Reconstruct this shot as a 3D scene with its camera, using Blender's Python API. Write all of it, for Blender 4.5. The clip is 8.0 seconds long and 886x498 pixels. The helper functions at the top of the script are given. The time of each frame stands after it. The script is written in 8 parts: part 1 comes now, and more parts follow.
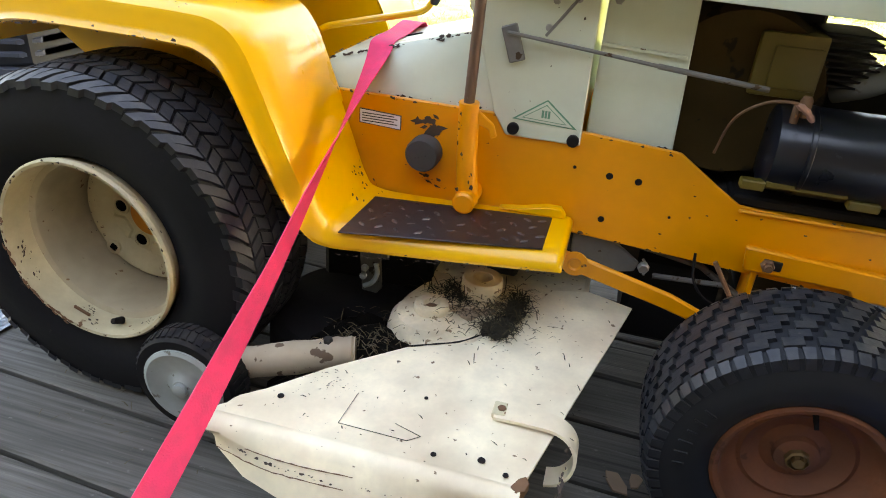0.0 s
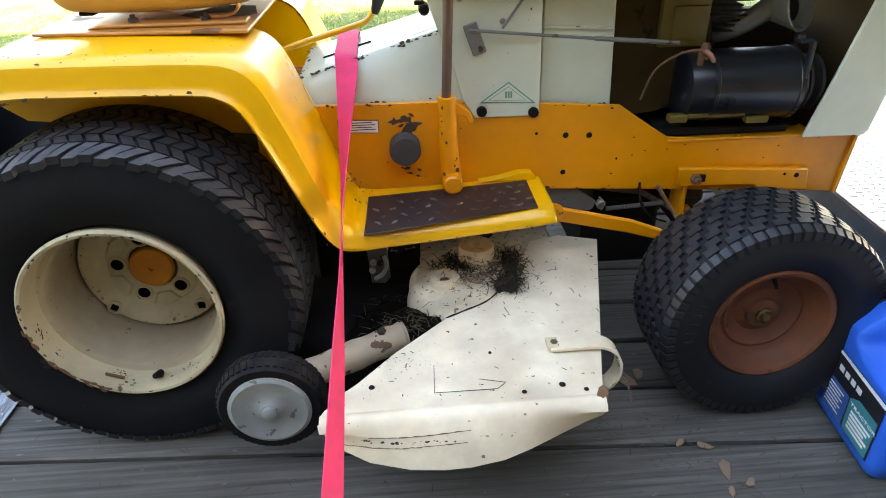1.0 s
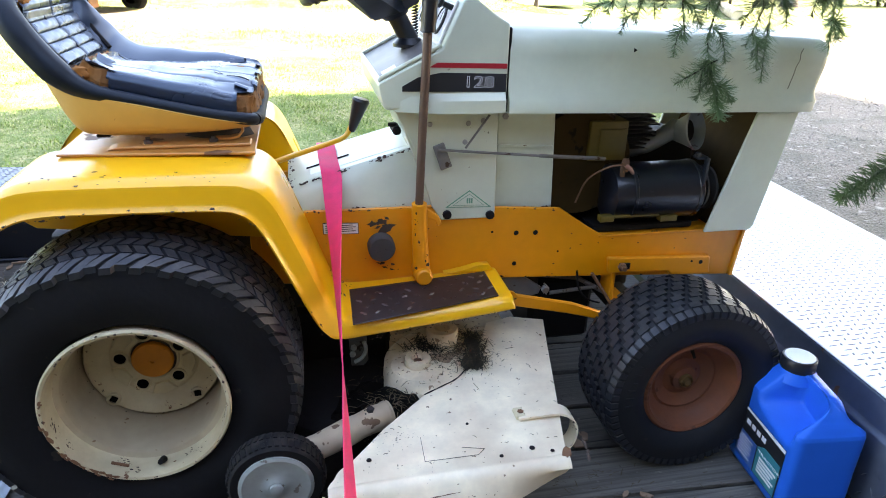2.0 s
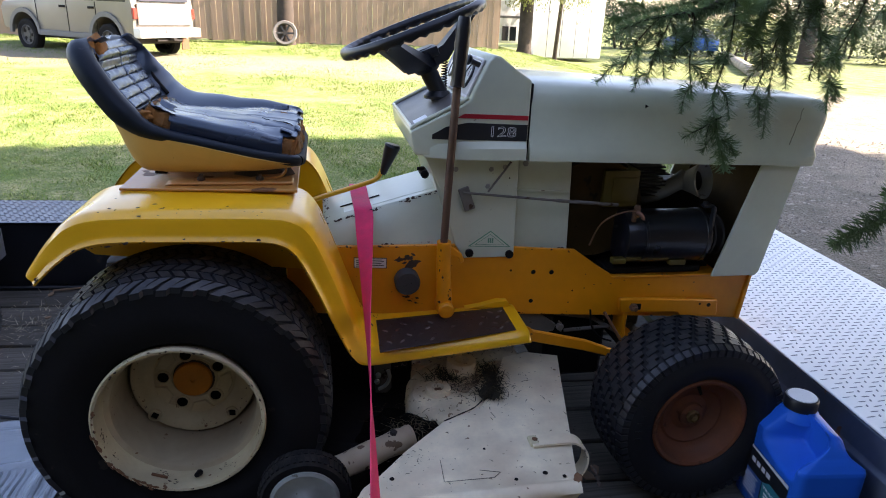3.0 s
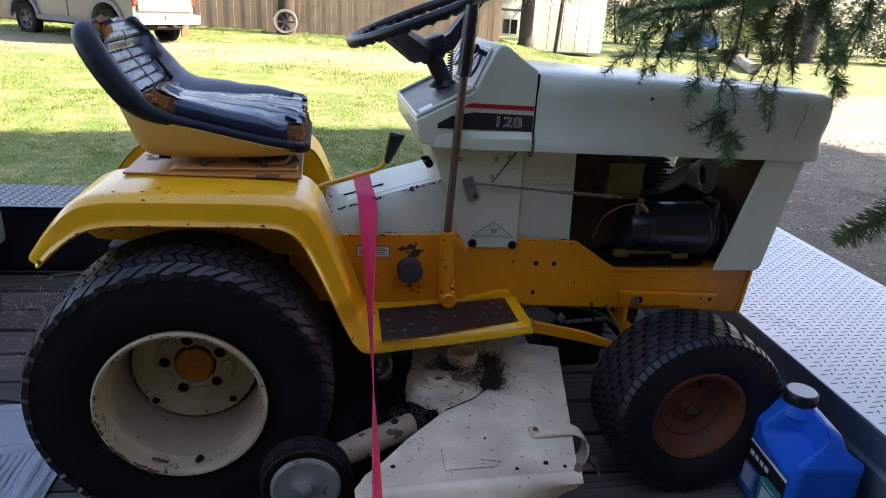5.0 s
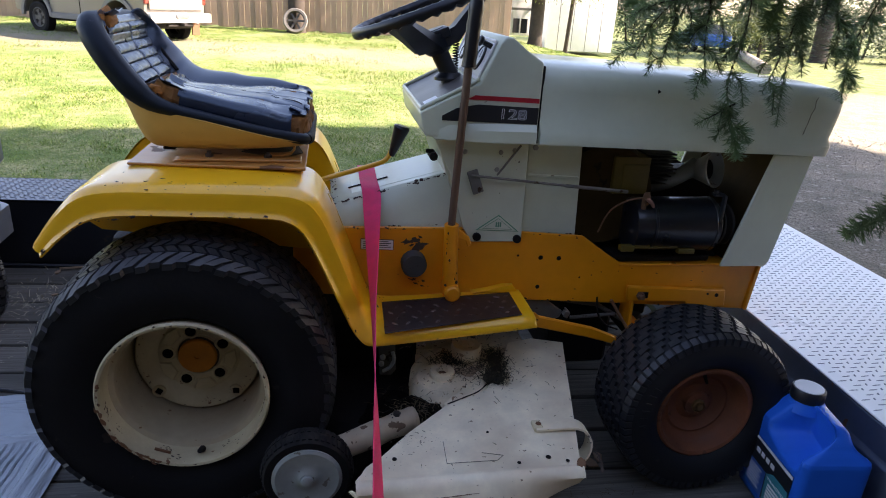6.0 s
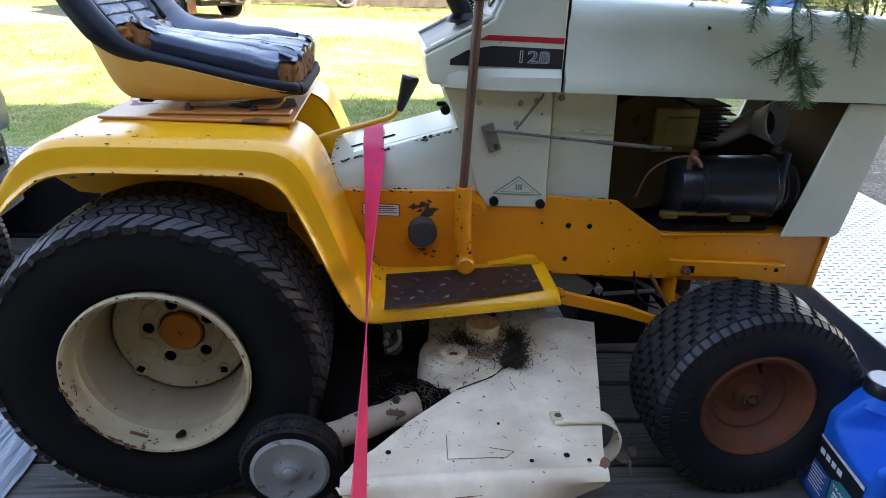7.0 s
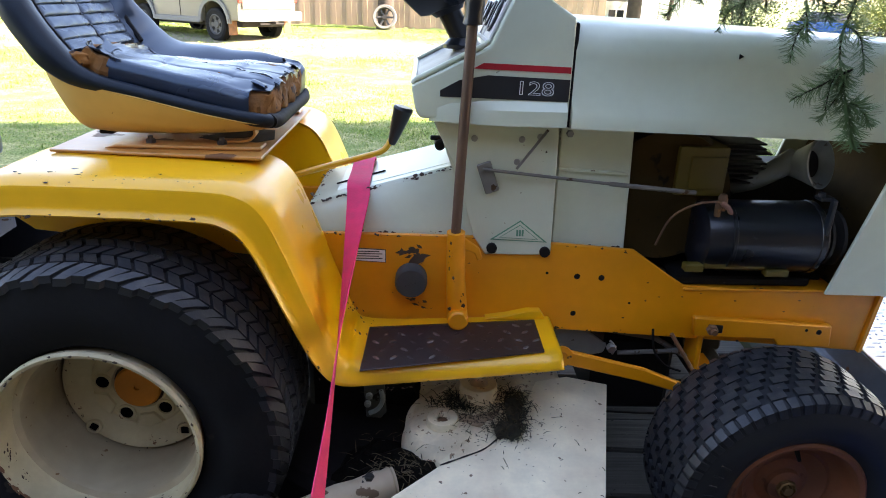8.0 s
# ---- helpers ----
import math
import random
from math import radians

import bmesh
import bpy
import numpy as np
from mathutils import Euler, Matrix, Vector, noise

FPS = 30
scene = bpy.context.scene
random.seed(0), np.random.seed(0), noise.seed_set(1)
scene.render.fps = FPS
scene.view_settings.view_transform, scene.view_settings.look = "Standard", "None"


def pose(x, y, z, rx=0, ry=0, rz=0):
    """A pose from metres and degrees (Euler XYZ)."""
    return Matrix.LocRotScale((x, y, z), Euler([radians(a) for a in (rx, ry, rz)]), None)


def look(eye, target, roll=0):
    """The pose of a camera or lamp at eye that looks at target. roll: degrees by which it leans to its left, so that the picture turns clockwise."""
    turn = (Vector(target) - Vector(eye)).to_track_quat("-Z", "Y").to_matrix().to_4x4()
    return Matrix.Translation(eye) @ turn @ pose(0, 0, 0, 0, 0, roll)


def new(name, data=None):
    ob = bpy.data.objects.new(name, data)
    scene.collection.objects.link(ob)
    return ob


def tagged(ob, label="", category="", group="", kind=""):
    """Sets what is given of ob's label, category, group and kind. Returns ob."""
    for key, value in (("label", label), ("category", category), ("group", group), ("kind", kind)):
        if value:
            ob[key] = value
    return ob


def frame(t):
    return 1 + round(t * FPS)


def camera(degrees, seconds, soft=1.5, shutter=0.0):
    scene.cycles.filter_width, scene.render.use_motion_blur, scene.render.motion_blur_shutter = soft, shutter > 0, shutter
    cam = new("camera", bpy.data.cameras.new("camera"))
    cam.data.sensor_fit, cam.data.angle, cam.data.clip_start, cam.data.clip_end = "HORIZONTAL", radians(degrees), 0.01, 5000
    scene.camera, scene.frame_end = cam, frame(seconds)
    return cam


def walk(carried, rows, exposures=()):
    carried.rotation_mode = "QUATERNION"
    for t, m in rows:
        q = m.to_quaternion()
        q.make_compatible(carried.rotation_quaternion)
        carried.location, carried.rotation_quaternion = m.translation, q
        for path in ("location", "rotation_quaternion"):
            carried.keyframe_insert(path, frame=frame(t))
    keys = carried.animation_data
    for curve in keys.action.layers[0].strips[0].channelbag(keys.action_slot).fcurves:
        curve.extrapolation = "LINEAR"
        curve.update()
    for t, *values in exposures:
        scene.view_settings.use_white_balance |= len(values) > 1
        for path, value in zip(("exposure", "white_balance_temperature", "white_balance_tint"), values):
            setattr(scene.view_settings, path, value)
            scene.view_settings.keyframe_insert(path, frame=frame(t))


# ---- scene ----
cam = camera(67.9, 8.0, soft=1.0)
PATH = [
    (0, (0.776, -1.202, 0.84), (0.363, 0.512, -0.105), 4.6),
    (0.2, (0.694, -1.226, 0.865), (0.372, 0.516, -0.065), 3.7),
    (0.5, (0.57, -1.311, 0.853), (0.506, 0.452, -0.089), 4.0),
    (0.7, (0.512, -1.354, 0.897), (0.51, 0.37, -0.116), 1.0),
    (1, (0.472, -1.356, 0.912), (0.58, 0.371, -0.091), -1.3),
    (1.2, (0.433, -1.342, 0.937), (0.572, 0.376, -0.078), -0.7),
    (1.5, (0.385, -1.384, 0.963), (0.69, 0.377, 0.065), 1.3),
    (1.7, (0.365, -1.426, 0.995), (0.697, 0.327, 0.091), 0.9),
    (2, (0.329, -1.492, 1.036), (0.717, 0.294, 0.223), 1.3),
    (2.2, (0.325, -1.53, 1.051), (0.708, 0.277, 0.283), 0.8),
    (3.5, (0.273, -1.595, 1.057), (0.612, 0.256, 0.381), 3.3),
    (4, (0.273, -1.59, 1.053), (0.622, 0.253, 0.359), 3.4),
    (4.5, (0.274, -1.59, 1.05), (0.64, 0.246, 0.345), 3.2),
    (6, (0.287, -1.591, 1.033), (0.621, 0.249, 0.324), 3.4),
    (6.2, (0.296, -1.596, 1.015), (0.615, 0.247, 0.306), 2.9),
    (6.5, (0.317, -1.57, 0.972), (0.548, 0.269, 0.221), 2.7),
    (6.7, (0.345, -1.526, 0.959), (0.592, 0.305, 0.193), 3.5),
    (7, (0.403, -1.447, 0.951), (0.574, 0.388, 0.172), 1.8),
    (7.2, (0.441, -1.379, 0.955), (0.605, 0.463, 0.195), 1.4),
    (7.5, (0.486, -1.329, 0.952), (0.597, 0.538, 0.244), 0.9),
    (7.7, (0.482, -1.311, 0.941), (0.607, 0.566, 0.262), 1.3),
    (8, (0.499, -1.291, 0.95), (0.56, 0.571, 0.223), 1.8),
]
walk(cam, [(t, look(eye, target, roll)) for t, eye, target, roll in PATH],
     exposures=((0, 4.25, 9700, 16), (1.0, 4.2, 9000, 16), (2.0, 4.0, 7600, 18), (3.3, 2.42, 7200, 25), (4.7, 2.42, 7200, 25), (6.2, 2.42, 7200, 25), (7.0, 3.3, 7300, 21), (7.5, 3.52, 7350, 20), (8.0, 3.45, 7400, 19)))

# ---- sky and sun ----
SUN_AZ, SUN_EL = radians(94), radians(36)      # direction to the sun, from +y towards +x
world = bpy.data.worlds.new("sky")
scene.world = world
world.use_nodes = True
wn = world.node_tree
sky = wn.nodes.new("ShaderNodeTexSky")
sky.sky_type, sky.sun_disc = "NISHITA", False
sky.sun_elevation, sky.sun_rotation = SUN_EL, SUN_AZ
wn.links.new(sky.outputs[0], wn.nodes["Background"].inputs[0])
wn.nodes["Background"].inputs[1].default_value = 0.105
sun = new("sun", bpy.data.lights.new("sun", "SUN"))
sun.data.energy, sun.data.angle, sun.data.color = 5.0, radians(0.6), (1.0, 0.93, 0.80)
to_sun = Vector((math.sin(SUN_AZ) * math.cos(SUN_EL), math.cos(SUN_AZ) * math.cos(SUN_EL), math.sin(SUN_EL)))
sun.matrix_world = look(to_sun * 30, (0, 0, 0))


# ---- materials ----
def material(name, color, rough=0.6, metal=0.0, spots=None, amount=0.0, spot_scale=25.0, spot_rough=0.9, grain=60.0,
             vary=0.18, bump=0.15, coat=0.0, stretch=(1, 1, 1), streak=None, streak_amount=0.0, random_tint=0.0, dust=0.0, spec=0.5, gloss_tint=(1.0, 1.0, 1.0)):
    """Base colour varied at two scales, with chips or stains of another colour, and fine relief."""
    m = bpy.data.materials.new(name)
    m.use_nodes = True
    nt = m.node_tree
    n, l = nt.nodes, nt.links
    b = n["Principled BSDF"]
    tc, mp = n.new("ShaderNodeTexCoord"), n.new("ShaderNodeMapping")
    mp.inputs["Scale"].default_value = stretch
    l.new(tc.outputs["Object"], mp.inputs[0])

    def tex(scale, detail=4.0):
        t = n.new("ShaderNodeTexNoise")
        t.inputs["Scale"].default_value, t.inputs["Detail"].default_value = scale, detail
        l.new(mp.outputs[0], t.inputs["Vector"])
        return t.outputs[0]

    def mix(fac, a, c, mode="MIX"):
        x = n.new("ShaderNodeMix")
        x.data_type, x.blend_type = "RGBA", mode
        for sock, v in ((x.inputs[0], fac), (x.inputs[6], a), (x.inputs[7], c)):
            if isinstance(v, (int, float)):
                sock.default_value = v
            elif isinstance(v, tuple):
                sock.default_value = (*v, 1)
            else:
                l.new(v, sock)
        return x.outputs[2]

    def ramp(v, lo, hi, a=0.0, c=1.0):
        r = n.new("ShaderNodeMapRange")
        r.inputs[1].default_value, r.inputs[2].default_value, r.inputs[3].default_value, r.inputs[4].default_value = lo, hi, a, c
        l.new(v, r.inputs[0])
        return r.outputs[0]

    big, fine = tex(grain * 0.12), tex(grain)
    dark = tuple(c * (1 - vary) for c in color)
    light = tuple(min(1, c * (1 + vary * 0.7)) for c in color)
    col = mix(ramp(big, 0.3, 0.7), dark, light)
    col = mix(ramp(fine, 0.3, 0.7, 0.0, vary), col, tuple(c * 0.6 for c in color))
    rough_v = ramp(big, 0.3, 0.7, max(0.03, rough - 0.08), min(1, rough + 0.08))
    if streak:
        s = tex(grain * 0.05, 6)
        col = mix(ramp(s, 0.62 - streak_amount * 0.3, 0.75, 0, 0.8), col, streak)
    if spots:
        s = tex(spot_scale, 5)
        edge = 0.78 - amount * 0.3
        f = ramp(s, edge, edge + 0.025)
        col = mix(f, col, spots)
        rr = n.new("ShaderNodeMix")
        l.new(f, rr.inputs[0]), l.new(rough_v, rr.inputs[2])
        rr.inputs[3].default_value = spot_rough
        rough_v = rr.outputs[0]
    if dust:
        g, sep = n.new("ShaderNodeNewGeometry"), n.new("ShaderNodeSeparateXYZ")
        l.new(g.outputs["Normal"], sep.inputs[0])
        up = n.new("ShaderNodeMath")
        up.operation = "MULTIPLY"
        l.new(ramp(sep.outputs[2], 0.3, 0.95, 0, dust), up.inputs[0]), l.new(ramp(tex(grain * 0.4, 6), 0.4, 0.65), up.inputs[1])
        col = mix(up.outputs[0], col, (0.30, 0.26, 0.20))
    if random_tint:
        oi = n.new("ShaderNodeObjectInfo")
        col = mix(1.0, col, mix(oi.outputs["Random"], (1 - random_tint,) * 3, (1.0, 1.0, 1.0)), "MULTIPLY")
    l.new(col, b.inputs["Base Color"])
    l.new(rough_v, b.inputs["Roughness"])
    b.inputs["Metallic"].default_value = metal
    b.inputs["Specular IOR Level"].default_value = spec
    b.inputs["Specular Tint"].default_value = (*gloss_tint, 1)
    b.inputs["Coat Weight"].default_value, b.inputs["Coat Roughness"].default_value = coat, 0.12
    if bump:
        bp = n.new("ShaderNodeBump")
        bp.inputs["Strength"].default_value, bp.inputs["Distance"].default_value = bump, 0.002
        l.new(fine, bp.inputs["Height"])
        l.new(bp.outputs[0], b.inputs["Normal"])
    return m


RUST = (0.13, 0.055, 0.025)
M_YELLOW = material("yellow_paint", (0.88, 0.435, 0.006), 0.33, spots=(0.10, 0.05, 0.03), amount=0.16, spot_scale=30, grain=40, vary=0.10, bump=0.06, coat=0.35, streak=(0.58, 0.26, 0.02), streak_amount=0.1)
M_FRAME = material("worn_yellow_paint", (0.80, 0.285, 0.004), 0.45, spots=(0.09, 0.045, 0.025), amount=0.22, spot_scale=26, grain=45, vary=0.14, bump=0.1, coat=0.15, streak=(0.40, 0.15, 0.015), streak_amount=0.25)
M_CREAM = material("cream_paint", (0.55, 0.59, 0.455), 0.42, spots=(0.12, 0.07, 0.04), amount=0.17, spot_scale=40, grain=60, vary=0.08, bump=0.05, coat=0.45, streak=(0.47, 0.455, 0.33), streak_amount=0.4)
M_RIM = material("cream_rim_paint", (0.56, 0.49, 0.31), 0.55, spots=(0.16, 0.08, 0.04), amount=0.37, spot_scale=38, grain=90, vary=0.2, bump=0.1, streak=(0.30, 0.20, 0.10), streak_amount=0.75)
M_DECK = material("dirty_cream_deck_paint", (0.85, 0.745, 0.53), 0.5, spots=(0.20, 0.13, 0.08), amount=0.30, spot_scale=75, grain=150, vary=0.14, bump=0.12, streak=(0.56, 0.43, 0.29), streak_amount=0.58)
M_RUSTRIM = material("rusty_red_rim", (0.20, 0.056, 0.017), 0.7, spots=(0.10, 0.035, 0.016), amount=0.5, spot_scale=22, grain=110, vary=0.4, bump=0.35, streak=(0.13, 0.045, 0.02), streak_amount=0.5)
M_RUST = material("rust", (0.16, 0.075, 0.035), 0.8, spots=(0.28, 0.13, 0.05), amount=0.5, spot_scale=40, grain=80, vary=0.3, bump=0.35)
M_PRIMER = material("faded_brown_yellow_paint", (0.52, 0.215, 0.042), 0.40, spots=(0.15, 0.065, 0.03), amount=0.45, spot_scale=14, grain=50, vary=0.25, bump=0.12, coat=0.12, streak=(0.26, 0.10, 0.03), streak_amount=0.5)
M_RUBBER = material("tyre_rubber", (0.008, 0.008, 0.009), 0.80, spots=(0.024, 0.021, 0.018), amount=0.35, spot_scale=22, grain=90, vary=0.4, bump=0.25, dust=0.05, spec=0.18)
M_TREAD = material("tyre_tread_rubber", (0.010, 0.012, 0.017), 0.50, grain=120, vary=0.3, bump=0.3, dust=0.08, spots=(0.08, 0.075, 0.07), amount=0.2, spot_scale=35)
M_BLACK = material("black_paint", (0.009, 0.011, 0.016), 0.36, spots=(0.05, 0.04, 0.035), amount=0.3, grain=60, vary=0.3, bump=0.08)
M_DARK = material("grimy_dark_metal", (0.014, 0.012, 0.010), 0.7, spots=(0.05, 0.03, 0.018), amount=0.4, spot_scale=30, grain=60, vary=0.4, bump=0.3)
# oily black of small parts, and the filler black for deep shade underneath
M_GREASE_SHADE = material("oily_and_shade_black", (0.007, 0.006, 0.006), 0.75, grain=40, vary=0.4, bump=0.3, spec=0.2)
M_HOLE = material("dark_hole", (0.004, 0.004, 0.004), 1.0, grain=40, vary=0.3, bump=0, spec=0.0)
M_STEEL = material("dull_steel", (0.33, 0.32, 0.30), 0.45, metal=0.8, spots=RUST, amount=0.3, spot_scale=60, grain=80, vary=0.2, bump=0.1)
M_SILVER = material("heat_stained_silver", (0.065, 0.063, 0.062), 0.55, metal=0.3, spots=(0.2, 0.15, 0.1), amount=0.35, grain=40, vary=0.2, bump=0.1)
# seat vinyls carry the sky's blue reflection in base colour and gloss_tint
M_VINYL = material("cracked_black_vinyl", (0.015, 0.024, 0.045), 0.30, spec=0.62, gloss_tint=(0.72, 0.87, 1.0), grain=35, vary=0.3, bump=0.12, spots=(0.035, 0.042, 0.058), amount=0.16, spot_scale=20)
M_QUILT = material("worn_sky_tinted_vinyl", (0.018, 0.030, 0.056), 0.27, grain=30, vary=0.4, bump=0.14, spots=(0.008, 0.010, 0.016), amount=0.25, spot_scale=34, spec=0.7, gloss_tint=(0.72, 0.87, 1.0))
M_FOAM = material("old_brown_foam", (0.25, 0.098, 0.020), 0.95, spots=(0.05, 0.022, 0.010), amount=0.65, spot_scale=38, grain=120, vary=0.4, bump=0.8)
M_SHELL = material("faded_yellow_seat_pan", (0.62, 0.41, 0.13), 0.45, spots=(0.25, 0.14, 0.06), amount=0.22, spot_scale=60, grain=40, vary=0.15, bump=0.1, streak=(0.30, 0.19, 0.08), streak_amount=0.45)
M_STRAP = material("pink_webbing", (0.80, 0.035, 0.13), 0.75, grain=400, vary=0.12, bump=0.4, stretch=(1, 1, 1))
M_WOOD = bpy.data.materials.new("weathered_grey_plank")
# near-white base stands in for the sky's glare on the plate
M_ALU = material("aluminium_tread_plate", (0.96, 0.955, 0.93), 0.34, metal=0.0, grain=30, vary=0.04, bump=0.05, spec=1.0)
# the same plate again, darkened for the fender that lies in shade
M_ALUSHADE = material("shaded_tread_plate", (0.20, 0.21, 0.23), 0.45, metal=0.5, grain=30, vary=0.15, bump=0.08)
# studs coloured dark for the small shadows at their edges
M_MARKS = material("shade_dark_tread_marks", (0.29, 0.30, 0.33), 0.5, metal=0.2, grain=60, vary=0.3, bump=0)
M_PLATE = material("dark_tread_plate", (0.082, 0.100, 0.135), 0.40, metal=0.4, spots=(0.15, 0.075, 0.04), amount=0.36, spot_scale=18, grain=50, vary=0.3, bump=0.15)
M_FOOT = material("worn_brown_tread_plate", (0.036, 0.026, 0.026), 0.42, metal=0.3, spots=(0.085, 0.05, 0.036), amount=0.42, spot_scale=30, grain=60, vary=0.3, bump=0.2)
M_BLUE = material("blue_plastic", (0.0006, 0.120, 0.60), 0.34, grain=18, vary=0.12, bump=0.04, spec=0.28, gloss_tint=(0.6, 0.85, 1.0))
M_WHITE = material("white_plastic", (0.75, 0.75, 0.76), 0.5, grain=40, vary=0.08, bump=0.05)
M_DULL = material("dull_grey_plastic", (0.27, 0.30, 0.28), 0.7, grain=70, vary=0.3, bump=0.2, spots=(0.12, 0.11, 0.09), amount=0.5, spot_scale=45)
M_INK = material("black_ink", (0.012, 0.014, 0.018), 0.4, grain=40, vary=0.1, bump=0)
M_RED = material("red_ink", (0.42, 0.012, 0.025), 0.4, grain=40, vary=0.1, bump=0)
M_TEAL = material("teal_ink", (0.02, 0.22, 0.26), 0.4, grain=40, vary=0.1, bump=0)
M_GREEN = material("green_ink", (0.10, 0.26, 0.16), 0.5, grain=60, vary=0.2, bump=0)
M_STRAW = material("dry_grass_clippings", (0.085, 0.065, 0.035), 0.95, grain=200, vary=0.5, bump=0.2)
M_SOIL = material("dark_clippings", (0.014, 0.012, 0.008), 0.95, grain=150, vary=0.5, bump=0.8)

M_SIDEWALL = material("dusty_tyre_sidewall", (0.010, 0.011, 0.013), 0.62, spots=(0.035, 0.033, 0.030), amount=0.3, spot_scale=14, grain=60, vary=0.35, bump=0.15, spec=0.3)
M_ROLL = material("dark_rolled_vinyl", (0.007, 0.009, 0.014), 0.5, spec=0.3, grain=45, vary=0.4, bump=0.3, spots=(0.04, 0.042, 0.05), amount=0.28, spot_scale=40, gloss_tint=(0.72, 0.87, 1.0))
M_EDGE = material("scuffed_vinyl_edge", (0.014, 0.014, 0.017), 0.7, spec=0.15, grain=60, vary=0.4, bump=0.4, spots=(0.07, 0.065, 0.065), amount=0.4, spot_scale=50)
M_LATCH = material("grimy_grey_steel", (0.10, 0.10, 0.085), 0.6, metal=0.3, spots=(0.03, 0.02, 0.012), amount=0.55, spot_scale=60, grain=90, vary=0.4, bump=0.2)
M_CHIPS = material("bare_rusty_steel", (0.055, 0.034, 0.024), 0.85, grain=90, vary=0.4, bump=0.3)


# ---- mesh tools ----
def finish(name, bm, mat, smooth=True, angle=35):
    me = bpy.data.meshes.new(name)
    bmesh.ops.recalc_face_normals(bm, faces=bm.faces)
    lim = radians(angle)
    for f in bm.faces:
        f.smooth = smooth
    for e in bm.edges:
        if len(e.link_faces) == 2 and e.calc_face_angle(0) > lim:
            e.smooth = False
    bm.to_mesh(me)
    bm.free()
    for m in mat if isinstance(mat, (list, tuple)) else (mat,):
        me.materials.append(m)
    return me


def thing(name, at, label, category, group="", kind=""):
    ob = new(name)
    ob.location = at
    return tagged(ob, label, category, group, kind)


def part(name, bm, mat, parent, label="", smooth=True, angle=35):
    """Links a bmesh, in the world's coordinates, as one mesh under a thing or a part."""
    ob = new(name, finish(name, bm, mat, smooth, angle) if isinstance(bm, bmesh.types.BMesh) else bm)
    ob.parent = parent
    ob.matrix_parent_inverse = Matrix() if parent.parent else Matrix.Translation(-parent.location)
    return tagged(ob, label)


def solo(name, bm, mat, label, category, group="", kind="", smooth=True, angle=35):
    return tagged(new(name, finish(name, bm, mat, smooth, angle)), label, category, group, kind)


def bevel(bm, width, segments=2, angle=30):
    edges = [e for e in bm.edges if len(e.link_faces) == 2 and e.calc_face_angle(0) > radians(angle)]
    if edges and width:
        bmesh.ops.bevel(bm, geom=edges, offset=width, segments=segments, profile=0.6, affect="EDGES", clamp_overlap=True)


def merge(*meshes):
    """Joins several bmeshes into one."""
    out = bmesh.new()
    for b in meshes:
        me = bpy.data.meshes.new("x")
        b.to_mesh(me)
        b.free()
        out.from_mesh(me)
        bpy.data.meshes.remove(me)
    return out


def moved(bm, m):
    bm.transform(m)
    return bm


def box(lo, hi, width=0.003, segments=1):
    bm = bmesh.new()
    bmesh.ops.create_cube(bm, size=1)
    size = [b - a for a, b in zip(lo, hi)]
    mid = [(a + b) / 2 for a, b in zip(lo, hi)]
    bm.transform(Matrix.Translation(mid) @ Matrix.Diagonal((*size, 1)))
    bevel(bm, width, segments)
    return bm


def prism(points, y0, y1, width=0.003, segments=1, axis="y"):
    """A polygon in x, z (axis y), or x, y (axis z), drawn out between two values of the axis."""
    bm = bmesh.new()

    def at(p, v):
        return (p[0], v, p[1]) if axis == "y" else (p[0], p[1], v) if axis == "z" else (v, p[0], p[1])
    a = [bm.verts.new(at(p, y0)) for p in points]
    b = [bm.verts.new(at(p, y1)) for p in points]
    bm.faces.new(a), bm.faces.new(b[::-1])
    for i in range(len(a)):
        j = (i + 1) % len(a)
        bm.faces.new((a[i], a[j], b[j], b[i]))
    bmesh.ops.recalc_face_normals(bm, faces=bm.faces)
    bevel(bm, width, segments, 20)
    return bm


def lathe(profile, centre, segs=48, axis="y", closed=False, caps=True):
    """Turns (radius, along) points round an axis through the centre."""
    bm = bmesh.new()
    rings = []
    for r, a in profile:
        ring = []
        for k in range(segs):
            c, s = math.cos(2 * math.pi * k / segs), math.sin(2 * math.pi * k / segs)
            p = {"y": (r * c, a, r * s), "x": (a, r * c, r * s), "z": (r * c, r * s, a)}[axis]
            ring.append(bm.verts.new(Vector(p) + Vector(centre)))
        rings.append(ring)
    pairs = list(zip(rings, rings[1:])) + ([(rings[-1], rings[0])] if closed else [])
    for p, q in pairs:
        for k in range(segs):
            j = (k + 1) % segs
            bm.faces.new((p[k], p[j], q[j], q[k]))
    if caps and not closed:
        for ring in (rings[0], rings[-1]):
            bm.faces.new(ring)
    bmesh.ops.remove_doubles(bm, verts=bm.verts, dist=1e-5)
    return bm


